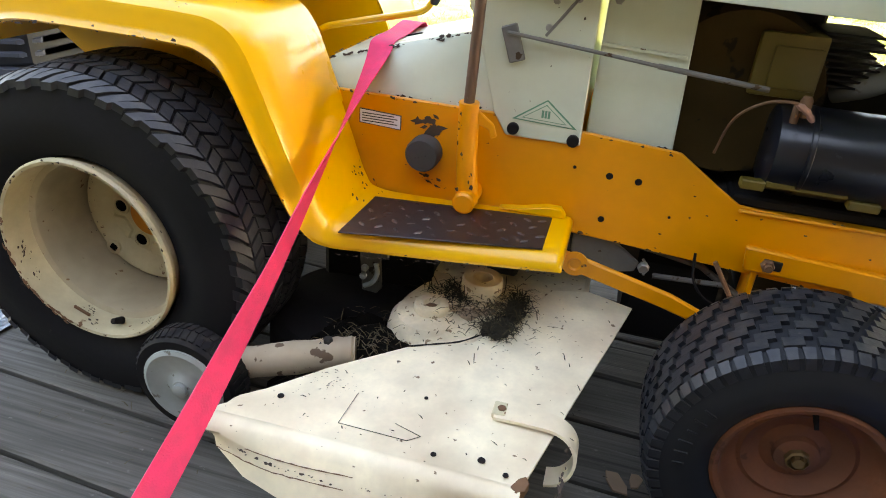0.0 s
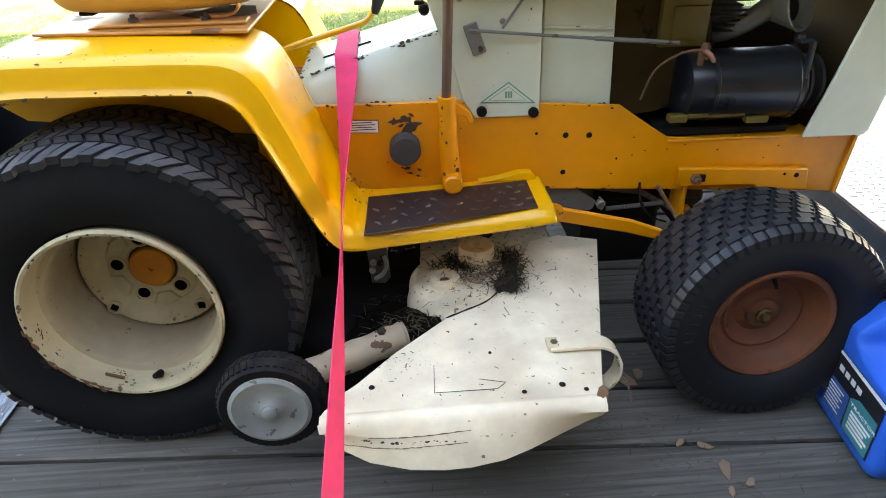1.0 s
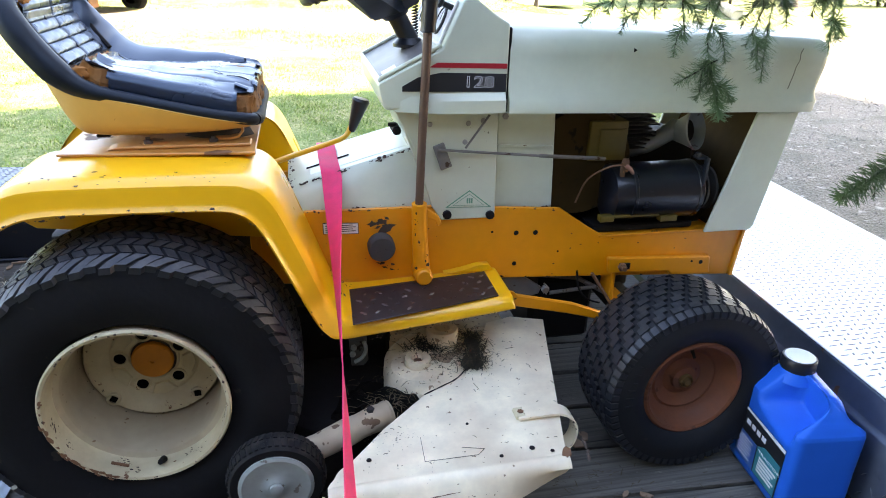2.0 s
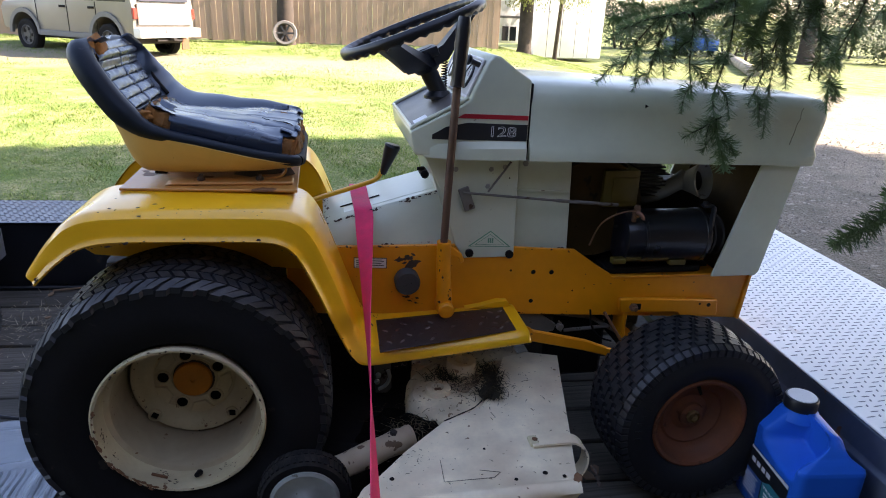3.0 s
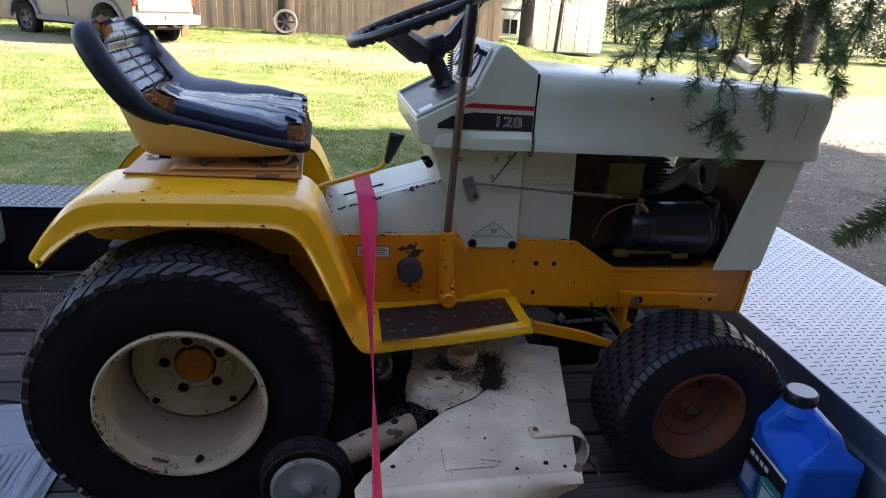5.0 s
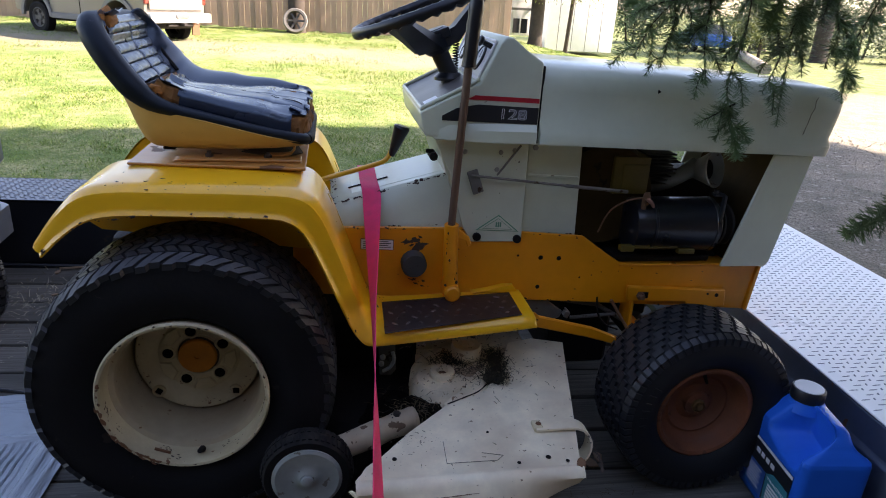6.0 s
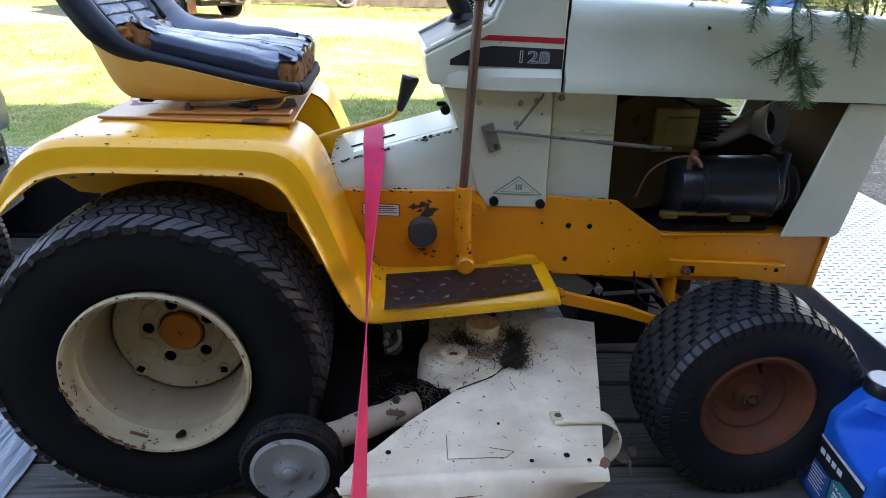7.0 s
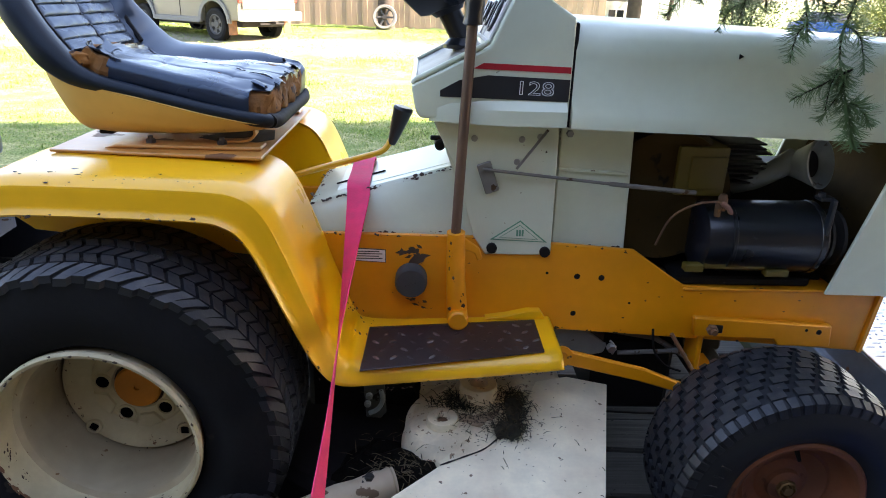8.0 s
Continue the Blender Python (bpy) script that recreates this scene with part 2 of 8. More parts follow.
def tube(points, radius, segs=10, flat=1.0):
    """A rod along points; radius may be a list."""
    bm = bmesh.new()
    pts = [Vector(p) for p in points]
    radii = radius if isinstance(radius, (list, tuple)) else [radius] * len(pts)
    rings, ref = [], None
    for i, p in enumerate(pts):
        d = (pts[min(i + 1, len(pts) - 1)] - pts[max(i - 1, 0)]).normalized()
        if ref is None:
            ref = d.orthogonal().normalized()
        ref = (ref - d * ref.dot(d)).normalized()
        side = d.cross(ref)
        rings.append([bm.verts.new(p + radii[i] * (math.cos(a) * ref + flat * math.sin(a) * side)) for a in (2 * math.pi * k / segs for k in range(segs))])
    for p, q in zip(rings, rings[1:]):
        for k in range(segs):
            bm.faces.new((p[k], p[(k + 1) % segs], q[(k + 1) % segs], q[k]))
    bm.faces.new(rings[0][::-1]), bm.faces.new(rings[-1])
    return bm


def loft(sections, caps=True, loop=True):
    bm = bmesh.new()
    rings = [[bm.verts.new(p) for p in s] for s in sections]
    n = len(rings[0])
    for p, q in zip(rings, rings[1:]):
        for k in range(n if loop else n - 1):
            bm.faces.new((p[k], p[(k + 1) % n], q[(k + 1) % n], q[k]))
    if caps and loop:
        bm.faces.new(rings[0]), bm.faces.new(rings[-1])
    return bm


def sheet(rows, thick):
    """An open grid of points given thickness."""
    bm = loft(rows, False, False)
    bmesh.ops.recalc_face_normals(bm, faces=bm.faces)
    bmesh.ops.solidify(bm, geom=bm.faces[:], thickness=thick)
    return bm


def smooth_line(points, n):
    """Catmull-Rom through points of any dimension, n steps a span."""
    pts = [np.array(p, float) for p in points]
    out = []
    for i in range(len(pts) - 1):
        a, b, c, d = pts[max(i - 1, 0)], pts[i], pts[i + 1], pts[min(i + 2, len(pts) - 1)]
        for k in range(n):
            u = k / n
            out.append(0.5 * (2 * b + (c - a) * u + (2 * a - 5 * b + 4 * c - d) * u * u + (3 * b - a - 3 * c + d) * u ** 3))
    return [tuple(float(v) for v in p) for p in out + [pts[-1]]]


def bolt(at, r=0.009, h=0.006, axis="y", sign=-1, segs=6):
    return lathe([(r, 0), (r, sign * h * 0.8), (r * 0.8, sign * h)], at, segs, axis)


def text(name, body, size, m, mat, parent, extrude=0.0004, outline=0.0):
    cu = bpy.data.curves.new(name, "FONT")
    cu.body, cu.size, cu.extrude, cu.align_x, cu.align_y = body, size, extrude, "CENTER", "CENTER"
    if outline:
        cu.fill_mode, cu.bevel_depth, cu.extrude = "NONE", outline, 0.0
    tmp = bpy.data.objects.new("tmp", cu)
    scene.collection.objects.link(tmp)
    dg = bpy.context.evaluated_depsgraph_get()
    me = bpy.data.meshes.new_from_object(tmp.evaluated_get(dg))
    bpy.data.objects.remove(tmp)
    me.transform(m)
    me.materials.clear()
    me.materials.append(mat)
    return part(name, me, mat, parent)


# ---- ground, trailer ----
def rise(x, y):
    """The height of the ground: level by the trailer, rising gently to the fence, then level."""
    fall = min(1.0, max(0.0, (x - 5.0) / 4.0))
    return -0.52 + 0.03 * min(19.0, max(0.0, y)) * (1 - fall * fall * (3 - 2 * fall)) + 0.015 * math.sin(x * 0.9 + 1.3 * y) * min(1, max(0, y - 1.5))


M_LAWN = bpy.data.materials.new("lawn_and_gravel")
M_LAWN.use_nodes = True


def lawn_nodes(m):
    n, l = m.node_tree.nodes, m.node_tree.links
    b = n["Principled BSDF"]
    b.inputs["Roughness"].default_value = 0.95
    tc = n.new("ShaderNodeTexCoord")

    def tex(scale, detail=5):
        t = n.new("ShaderNodeTexNoise")
        t.inputs["Scale"].default_value, t.inputs["Detail"].default_value = scale, detail
        l.new(tc.outputs["Object"], t.inputs["Vector"])
        return t.outputs[0]

    def ramp(v, lo, hi, a=0.0, c=1.0):
        r = n.new("ShaderNodeMapRange")
        for i, x in enumerate((lo, hi, a, c)):
            r.inputs[i + 1].default_value = x
        l.new(v, r.inputs[0])
        return r.outputs[0]

    def mix(f, a, c):
        x = n.new("ShaderNodeMix")
        x.data_type = "RGBA"
        l.new(f, x.inputs[0])
        for sock, v in ((x.inputs[6], a), (x.inputs[7], c)):
            if isinstance(v, tuple):
                sock.default_value = (*v, 1)
            else:
                l.new(v, sock)
        return x.outputs[2]

    def sum_of(a, c, op="ADD"):
        x = n.new("ShaderNodeMath")
        x.operation = op
        for sock, v in zip(x.inputs, (a, c)):
            if isinstance(v, (int, float)):
                sock.default_value = v
            else:
                l.new(v, sock)
        return x.outputs[0]
    grass = mix(ramp(tex(2.2), 0.35, 0.65), (0.095, 0.165, 0.022), (0.38, 0.345, 0.17))
    grass = mix(ramp(tex(9), 0.42, 0.66, 0.0, 0.75), grass, (0.075, 0.125, 0.016))
    grass = mix(ramp(tex(45), 0.35, 0.7), grass, (0.070, 0.115, 0.015))
    dirt = mix(ramp(tex(30), 0.3, 0.7), (0.15, 0.135, 0.085), (0.25, 0.22, 0.145))
    gravel = mix(ramp(tex(70), 0.35, 0.65), (0.11, 0.096, 0.073), (0.29, 0.255, 0.195))
    gravel = mix(ramp(tex(3.5), 0.45, 0.62, 0.0, 0.65), gravel, (0.115, 0.105, 0.075))
    gravel = mix(ramp(tex(14), 0.60, 0.70, 0.0, 0.8), gravel, (0.45, 0.41, 0.34))
    sep = n.new("ShaderNodeSeparateXYZ")
    l.new(tc.outputs["Object"], sep.inputs[0])
    # the drive lies towards +x, and runs off past the end of the trailer
    side = sum_of(sum_of(sep.outputs[0], sum_of(sep.outputs[1], 0.42, "MULTIPLY"), "SUBTRACT"), sum_of(tex(1.1), 1.6, "MULTIPLY"))
    drive = sum_of(ramp(side, 2.6, 3.5), ramp(sum_of(sep.outputs[1], sum_of(tex(0.8), 3.0, "MULTIPLY")), 11.0, 13.5, 1.0, 0.0), "MULTIPLY")
    # a worn bare strip across the lawn
    strip = sum_of(sum_of(sum_of(sep.outputs[1], sum_of(sep.outputs[0], 0.15, "MULTIPLY")), 12.5, "SUBTRACT"), 0.0)
    strip = sum_of(strip, strip, "MULTIPLY")
    bare = ramp(sum_of(strip, sum_of(tex(0.9), 6.0, "MULTIPLY")), 3.4, 7.2, 1.0, 0.0)
    col = mix(bare, grass, dirt)
    col = mix(drive, col, gravel)
    l.new(col, b.inputs["Base Color"])
    bp = n.new("ShaderNodeBump")
    bp.inputs["Strength"].default_value, bp.inputs["Distance"].default_value = 0.8, 0.03
    l.new(tex(38), bp.inputs["Height"])
    l.new(bp.outputs[0], b.inputs["Normal"])


lawn_nodes(M_LAWN)


def build_ground():
    xs = sorted(set([-1500, -400, -120, -50] + [v * 0.8 for v in range(-38, 50)] + [60, 120, 400, 1500]))
    ys = sorted(set([-1500, -400, -100, -40, -15] + [v * 0.8 for v in range(-10, 32)] + [30, 45, 80, 200, 500, 1500]))
    bm = bmesh.new()
    grid = [[bm.verts.new((x, y, rise(x, y))) for x in xs] for y in ys]
    for a, b in zip(grid, grid[1:]):
        for i in range(len(xs) - 1):
            bm.faces.new((a[i], a[i + 1], b[i + 1], b[i]))
    return solo("ground", bm, M_LAWN, "sunlit patchy lawn with a bare strip and a gravel drive", "ground", kind="structure")


build_ground()

YAW = radians(-3.2)                                    # the trailer lies a little askew to the tractor
TRAILER = Matrix.Rotation(YAW, 4, "Z")


def tread_marks(x0, x1, y0, y1, z, dx, dy, size, h=0.0025):
    """Raised bars of tread plate in turns across each other, and the sheet under them."""
    bm = bmesh.new()
    row = 0
    y = y0 + dy / 2
    while y < y1:
        x = x0 + dx / 2 + (dx / 2 if row % 2 else 0)
        while x < x1:
            a = radians(38 if row % 2 else -38)
            c, s = math.cos(a), math.sin(a)
            v = []
            for u, w, k in ((-1, 0, 0), (0, -0.22, 0), (1, 0, 0), (0, 0.22, 0)):
                v.append(bm.verts.new((x + size * (u * c - w * s), y + size * (u * s + w * c), z)))
            t = [bm.verts.new((x + size * 0.7 * u * c, y + size * 0.7 * u * s, z + h)) for u in (-1, 1)]
            for f in ((v[0], v[1], t[0]), (v[1], t[1], t[0]), (v[1], v[2], t[1]), (v[2], v[3], t[1]), (v[3], t[0], t[1]), (v[3], v[0], t[0])):
                bm.faces.new(f)
            x += dx
        y += dy
        row += 1
    return bm


def plate_marks(x0, x1, y0, y1, z):
    """Long thin dashes in staggered rows with a small raised oval between each two."""
    bm = bmesh.new()
    rnd = random.Random(2)

    def stud(x, y, lx, ly, turn, h):
        c, s = math.cos(turn), math.sin(turn)
        ring = [bm.verts.new((x + u * lx * c - w * ly * s, y + u * lx * s + w * ly * c, z)) for u, w in ((-1, 0), (-0.5, -1), (0.5, -1), (1, 0), (0.5, 1), (-0.5, 1))]
        t = [bm.verts.new((x + u * lx * 0.6 * c, y + u * lx * 0.6 * s, z + h)) for u in (-1, 1)]
        for f in ((ring[0], ring[1], t[0]), (ring[1], ring[2], t[1], t[0]), (ring[2], ring[3], t[1]), (ring[3], ring[4], t[1]), (ring[4], ring[5], t[0], t[1]), (ring[5], ring[0], t[0])):
            bm.faces.new(f)
    row, y = 0, y0
    while y < y1:
        x = x0 + 0.014 + (0.024 if row % 2 else 0)
        while x < x1 - 0.015:
            stud(x, y, 0.0125, 0.0014, 0.10 + rnd.uniform(-0.05, 0.05), 0.0012)
            if x + 0.024 < x1 - 0.012:
                stud(x + 0.024, y + 0.003, 0.0052, 0.0026, 1.2, 0.0016)
            x += 0.048
        y += 0.0195
        row += 1
    return bm


trailer = thing("flatbed_trailer", (0.3, 0, -0.5), "flatbed trailer with weathered plank deck and tread plate fenders", "trailer")
TR = TRAILER


def tpart(name, bm, mat, label="", **k):
    return part(name, moved(bm, TR), mat, trailer, label, **k)


tpart("side_rail", box((-3.2, 0.90, -0.14), (1.43, 0.95, 0.0), 0.004), M_BLACK)
tpart("side_rail", box((-3.2, -1.12, -0.14), (1.43, -1.07, -0.005), 0.004), M_BLACK)
tpart("fender", merge(box((-2.6, 0.912, 0.0), (-0.02, 0.925, 0.245), 0.003), box((-2.6, 0.91, 0.2455), (-0.02, 1.20, 0.252), 0.002)), M_BLACK, "black steel fender side")
tpart("fender_top", merge(box((-2.6, 0.905, 0.2525), (-0.02, 1.2, 0.256), 0.001), tread_marks(-2.6, -0.02, 0.91, 1.2, 0.256, 0.034, 0.0145, 0.011)), M_ALUSHADE, "tread plate in a shade-darkened copy of the aluminium")
front = tpart("front_box", merge(box((1.475, -1.12, -0.14), (2.07, 1.0, 0.246), 0.004)), M_BLACK)
top = part("top_plate", moved(box((1.462, -1.14, 0.2465), (2.08, 1.02, 0.251), 0.0015), TR), M_ALU, front, "bright aluminium tread plate")
tagged(part("tread_bar", moved(plate_marks(1.472, 2.07, -1.13, 1.01, 0.251), TR), M_MARKS, top), kind="stuff")


def upright(bm, x):
    """Turns a flat z-sheet so that it faces -x at x."""
    return moved(bm, Matrix(((0, 0, -1, x), (0, 1, 0, 0), (1, 0, 0, 0), (0, 0, 0, 1))))


part("front_lip", moved(merge(prism([(1.462, 0.244), (1.475, 0.246), (1.468, 0.0), (1.45, 0.0), (1.44, 0.175), (1.452, 0.185)], -1.13, 1.0, 0.002),
     upright(tread_marks(0.005, 0.17, -1.12, 0.99, 0.0, 0.05, 0.03, 0.013), 1.446)), TR), M_PLATE, front, "rusty dark tread plate board")
for k in range(-3, 3):
    tpart("cross_member", box((k * 0.8 + 0.4, -1.07, -0.13), (k * 0.8 + 0.46, 0.9, -0.045), 0.004), M_BLACK)

# deck planks, each with its own edges
def wood_nodes(m):
    """Weathered boards: long fibres, dark checks along the grain, damp stains and pale worn ridges."""
    m.use_nodes = True
    n, l = m.node_tree.nodes, m.node_tree.links
    b = n["Principled BSDF"]
    tc, oi, add = n.new("ShaderNodeTexCoord"), n.new("ShaderNodeObjectInfo"), n.new("ShaderNodeVectorMath")
    shift = n.new("ShaderNodeCombineXYZ")
    mul = n.new("ShaderNodeMath")
    mul.operation, mul.inputs[1].default_value = "MULTIPLY", 37.0
    l.new(oi.outputs["Random"], mul.inputs[0]), l.new(mul.outputs[0], shift.inputs[0]), l.new(mul.outputs[0], shift.inputs[2])
    l.new(tc.outputs["Object"], add.inputs[0]), l.new(shift.outputs[0], add.inputs[1])

    def tex(scale, stretch, detail=6.0, rough=0.6):
        mp, t = n.new("ShaderNodeMapping"), n.new("ShaderNodeTexNoise")
        mp.inputs["Scale"].default_value = stretch
        t.inputs["Scale"].default_value, t.inputs["Detail"].default_value, t.inputs["Roughness"].default_value = scale, detail, rough
        l.new(add.outputs[0], mp.inputs[0]), l.new(mp.outputs[0], t.inputs["Vector"])
        return t.outputs[0]

    def ramp(v, lo, hi, a=0.0, c=1.0):
        r = n.new("ShaderNodeMapRange")
        for k, x in enumerate((lo, hi, a, c)):
            r.inputs[k + 1].default_value = x
        l.new(v, r.inputs[0])
        return r.outputs[0]

    def mix(f, a, c, mode="MIX"):
        x = n.new("ShaderNodeMix")
        x.data_type, x.blend_type = "RGBA", mode
        for sock, v in ((x.inputs[0], f), (x.inputs[6], a), (x.inputs[7], c)):
            if isinstance(v, (int, float)):
                sock.default_value = v
            elif isinstance(v, tuple):
                sock.default_value = (*v, 1)
            else:
                l.new(v, sock)
        return x.outputs[2]
    fibre = tex(120, (0.025, 1, 1))
    check = tex(48, (0.022, 1, 1), 3.0)
    damp = tex(3.2, (0.5, 1.6, 1), 4.0)
    speck = tex(70, (0.5, 1, 1), 4.0)
    col = mix(ramp(fibre, 0.30, 0.70), (0.062, 0.058, 0.050), (0.175, 0.165, 0.145))
    col = mix(ramp(damp, 0.42, 0.66, 0.0, 0.70), col, (0.042, 0.041, 0.036))
    col = mix(ramp(check, 0.66, 0.71, 0.0, 0.85), col, (0.012, 0.011, 0.010))
    col = mix(ramp(speck, 0.66, 0.74, 0.0, 0.5), col, (0.27, 0.255, 0.225))
    col = mix(1.0, col, mix(oi.outputs["Random"], (0.72, 0.72, 0.72), (1.0, 0.98, 0.95)), "MULTIPLY")
    l.new(col, b.inputs["Base Color"])
    b.inputs["Roughness"].default_value = 0.85
    b.inputs["Specular IOR Level"].default_value = 0.3
    bp = n.new("ShaderNodeBump")
    bp.inputs["Strength"].default_value, bp.inputs["Distance"].default_value = 0.9, 0.002
    l.new(mix(ramp(check, 0.64, 0.71), fibre, (0.0, 0.0, 0.0)), bp.inputs["Height"])
    l.new(bp.outputs[0], b.inputs["Normal"])


wood_nodes(M_WOOD)
PITCH = 0.15


def plank_mesh(length, k):
    rnd = random.Random(k)
    bm = box((0, -0.0705, -0.042), (length, 0.0705, 0.0), 0.004)
    for v in bm.verts:
        v.co.z += rnd.uniform(-0.0015, 0.0012)
    return bm


for k in range(-8, 6):
    y = 0.122 + PITCH * (k + 0.5)
    if -1.07 < y - 0.07 and y + 0.07 < 0.915:
        bm = moved(plank_mesh(4.6, k), Matrix.Translation((-3.17, y, 0)))
        tpart("plank", bm, M_WOOD)

# ---- garden tractor ----
tractor = thing("garden_tractor", (0.5, 0, 0), "old yellow and cream garden tractor with torn black seat", "garden tractor")


def tr(name, bm, mat, label="", **k):
    return part(name, bm, mat, tractor, label, **k)


def mirror(bm):
    bm.transform(Matrix.Diagonal((1, -1, 1, 1)))
    bmesh.ops.reverse_faces(bm, faces=bm.faces)
    return bm


FRAME = [(0.20, 0.535), (0.60, 0.531), (0.895, 0.510), (0.965, 0.462), (1.0, 0.440), (1.06, 0.436), (1.385, 0.430), (1.372, 0.302),
         (1.02, 0.325), (0.80, 0.338), (0.36, 0.358), (0.20, 0.37)]
frame_bm = merge(prism(FRAME, -0.15, -0.142, 0.002), prism(FRAME, 0.142, 0.15, 0.002),
                 prism([(1.385, 0.430), (1.372, 0.302), (1.380, 0.302), (1.393, 0.430)], -0.158, 0.158, 0.001),
                 box((0.30, -0.142, 0.36), (1.37, 0.142, 0.366), 0), box((1.0, -0.155, 0.4295), (1.385, -0.10, 0.4355), 0.002))
rail = tr("main_frame", frame_bm, M_FRAME)
for x, z, r in ((0.793, 0.454, 0.006), (0.840, 0.452, 0.006), (0.793, 0.376, 0.0055), (0.735, 0.46, 0.003), (0.90, 0.40, 0.0025)):
    part("hole", lathe([(r, -0.1505), (r * 0.9, -0.1512), (0.0005, -0.1508)], (x, 0, z), 14), M_GREASE_SHADE, rail)
brk = tr("mounting_bracket", merge(prism([(1.025, 0.380), (1.30, 0.366), (1.306, 0.318), (1.20, 0.320), (1.19, 0.334), (1.03, 0.338)], -0.168, -0.153, 0.003)), M_FRAME)
part("slot", prism([(1.055, 0.366), (1.085, 0.364), (1.085, 0.346), (1.055, 0.348)], -0.1695, -0.166, 0.003), M_GREASE_SHADE, brk)
part("bolt", merge(bolt((1.062, -0.169, 0.356), 0.011, 0.010), lathe([(0.006, -0.169), (0.006, -0.187)], (1.062, 0, 0.356), 10)), M_RUST, brk)
part("hole", lathe([(0.0055, -0.168), (0.005, -0.1692), (0.0005, -0.1688)], (1.276, 0, 0.352), 14), M_GREASE_SHADE, brk)
part("hole", lathe([(0.003, -0.168), (0.003, -0.1692), (0.0005, -0.1688)], (1.25, 0, 0.356), 10), M_GREASE_SHADE, brk)
tr("axle_housing", merge(lathe([(0.11, -0.14), (0.12, -0.10), (0.12, 0.10), (0.11, 0.14)], (0, 0, 0.32), 28), lathe([(0.045, -0.27), (0.045, 0.27)], (0, 0, 0.285), 20),
   box((-0.2, -0.12, 0.28), (0.35, 0.12, 0.50), 0.02, 2)), M_DARK, "greasy dark rear axle housing")
tr("front_axle", merge(box((1.07, -0.30, 0.20), (1.14, 0.30, 0.25), 0.01), box((1.06, -0.05, 0.24), (1.15, 0.05, 0.33), 0.006),
   lathe([(0.018, -0.43), (0.018, 0.43)], (1.108, 0, 0.203), 16)), M_DARK)


# transmission cover between pedestal and seat
def cover_section(x, top, half_b, half_t, bottom=0.531):
    return [(x, -half_b, bottom), (x, -half_b, bottom + 0.012), (x, -half_t - 0.004, top - 0.006), (x, -half_t + 0.004, top), (x, half_t - 0.004, top),
            (x, half_t + 0.004, top - 0.006), (x, half_b, bottom + 0.012), (x, half_b, bottom)]


cover = tr("tunnel_cover", loft([cover_section(0.285, 0.574, 0.142, 0.122), cover_section(0.292, 0.582, 0.142, 0.118), cover_section(0.42, 0.617, 0.143, 0.112),
                                 cover_section(0.60, 0.668, 0.143, 0.108)]), M_CREAM, "chipped cream sheet metal cover")
part("slot", moved(box((-0.05, -0.003, -0.001), (0.05, 0.003, 0.0015), 0.001), Matrix.Translation((0.375, -0.03, 0.6065)) @ pose(0, 0, 0, 0, -15.7, 4)), M_GREASE_SHADE, cover)
part("panel", moved(box((-0.11, -0.085, 0), (0.115, 0.085, 0.002), 0.002), Matrix.Translation((0.44, 0, 0.6215)) @ pose(0, 0, 0, 0, -15.7, 0)), M_CREAM, cover)

# pedestal
PED = [(0.513, 0.742), (0.553, 0.662), (0.590, 0.535), (0.614, 0.498), (0.737, 0.498), (0.732, 0.742)]
ped = tr("pedestal", merge(prism(PED, -0.156, -0.148, 0.002), prism(PED, 0.148, 0.156, 0.002),
                           prism([(0.517, 0.742), (0.594, 0.535), (0.735, 0.535), (0.73, 0.742)], -0.148, 0.148, 0.0)), M_CREAM)
for x, z in ((0.626, 0.512), (0.725, 0.506)):
    part("bolt", merge(bolt((x, -0.156, z), 0.010, 0.008, segs=12)), M_GREASE_SHADE, ped)
for x, z in ((0.668, 0.715), (0.662, 0.675), (0.70, 0.72), (0.585, 0.715)):
    part("bolt", lathe([(0.006, -0.157), (0.0045, -0.1585), (0.001, -0.1585)], (x, 0, z), 10), M_STEEL, ped)
firewall = tr("side_panel", merge(prism([(0.742, 0.740), (0.872, 0.74), (0.882, 0.503), (0.76, 0.508), (0.742, 0.515)], -0.128, -0.12, 0.002),
                                  prism([(0.742, 0.66), (0.87, 0.654), (0.871, 0.648), (0.742, 0.654)], -0.134, -0.127, 0.001),
                                  box((0.742, -0.12, 0.45), (0.868, 0.12, 0.74), 0.0)), M_CREAM)
part("bolt", bolt((0.757, -0.128, 0.722), 0.007, 0.006), M_STEEL, firewall)

# dash console and hood
SIDE = [(0.474, 0.806), (0.482, 0.763), (0.490, 0.753), (0.738, 0.741), (0.738, 0.918), (0.700, 0.941), (0.666, 0.966), (0.652, 0.968), (0.640, 0.955), (0.603, 0.873), (0.596, 0.868)]


def console():
    return prism(SIDE, -0.190, 0.190, 0.012, 3)


dash = tr("dash_console", console(), M_CREAM)


def hood_section(x, top, low, w=1.0, d=0.0):
    h = (top - low) / 0.178
    prof = [(-0.190, 0.0), (-0.2035, 0.002), (-0.2035, 0.028), (-0.1885, 0.048), (-0.1875, 0.12), (-0.183, 0.150), (-0.170, 0.168), (-0.145, 0.1765), (-0.06, 0.180)]
    full = prof + [(-y, z) for y, z in prof[::-1]]
    return [(x + d * (1 - z / 0.18), y * w, low + z * h) for y, z in full]


hood_rows = [hood_section(0.7415, 0.917, 0.742), hood_section(0.95, 0.910, 0.738), hood_section(1.15, 0.902, 0.734), hood_section(1.36, 0.893, 0.731)]
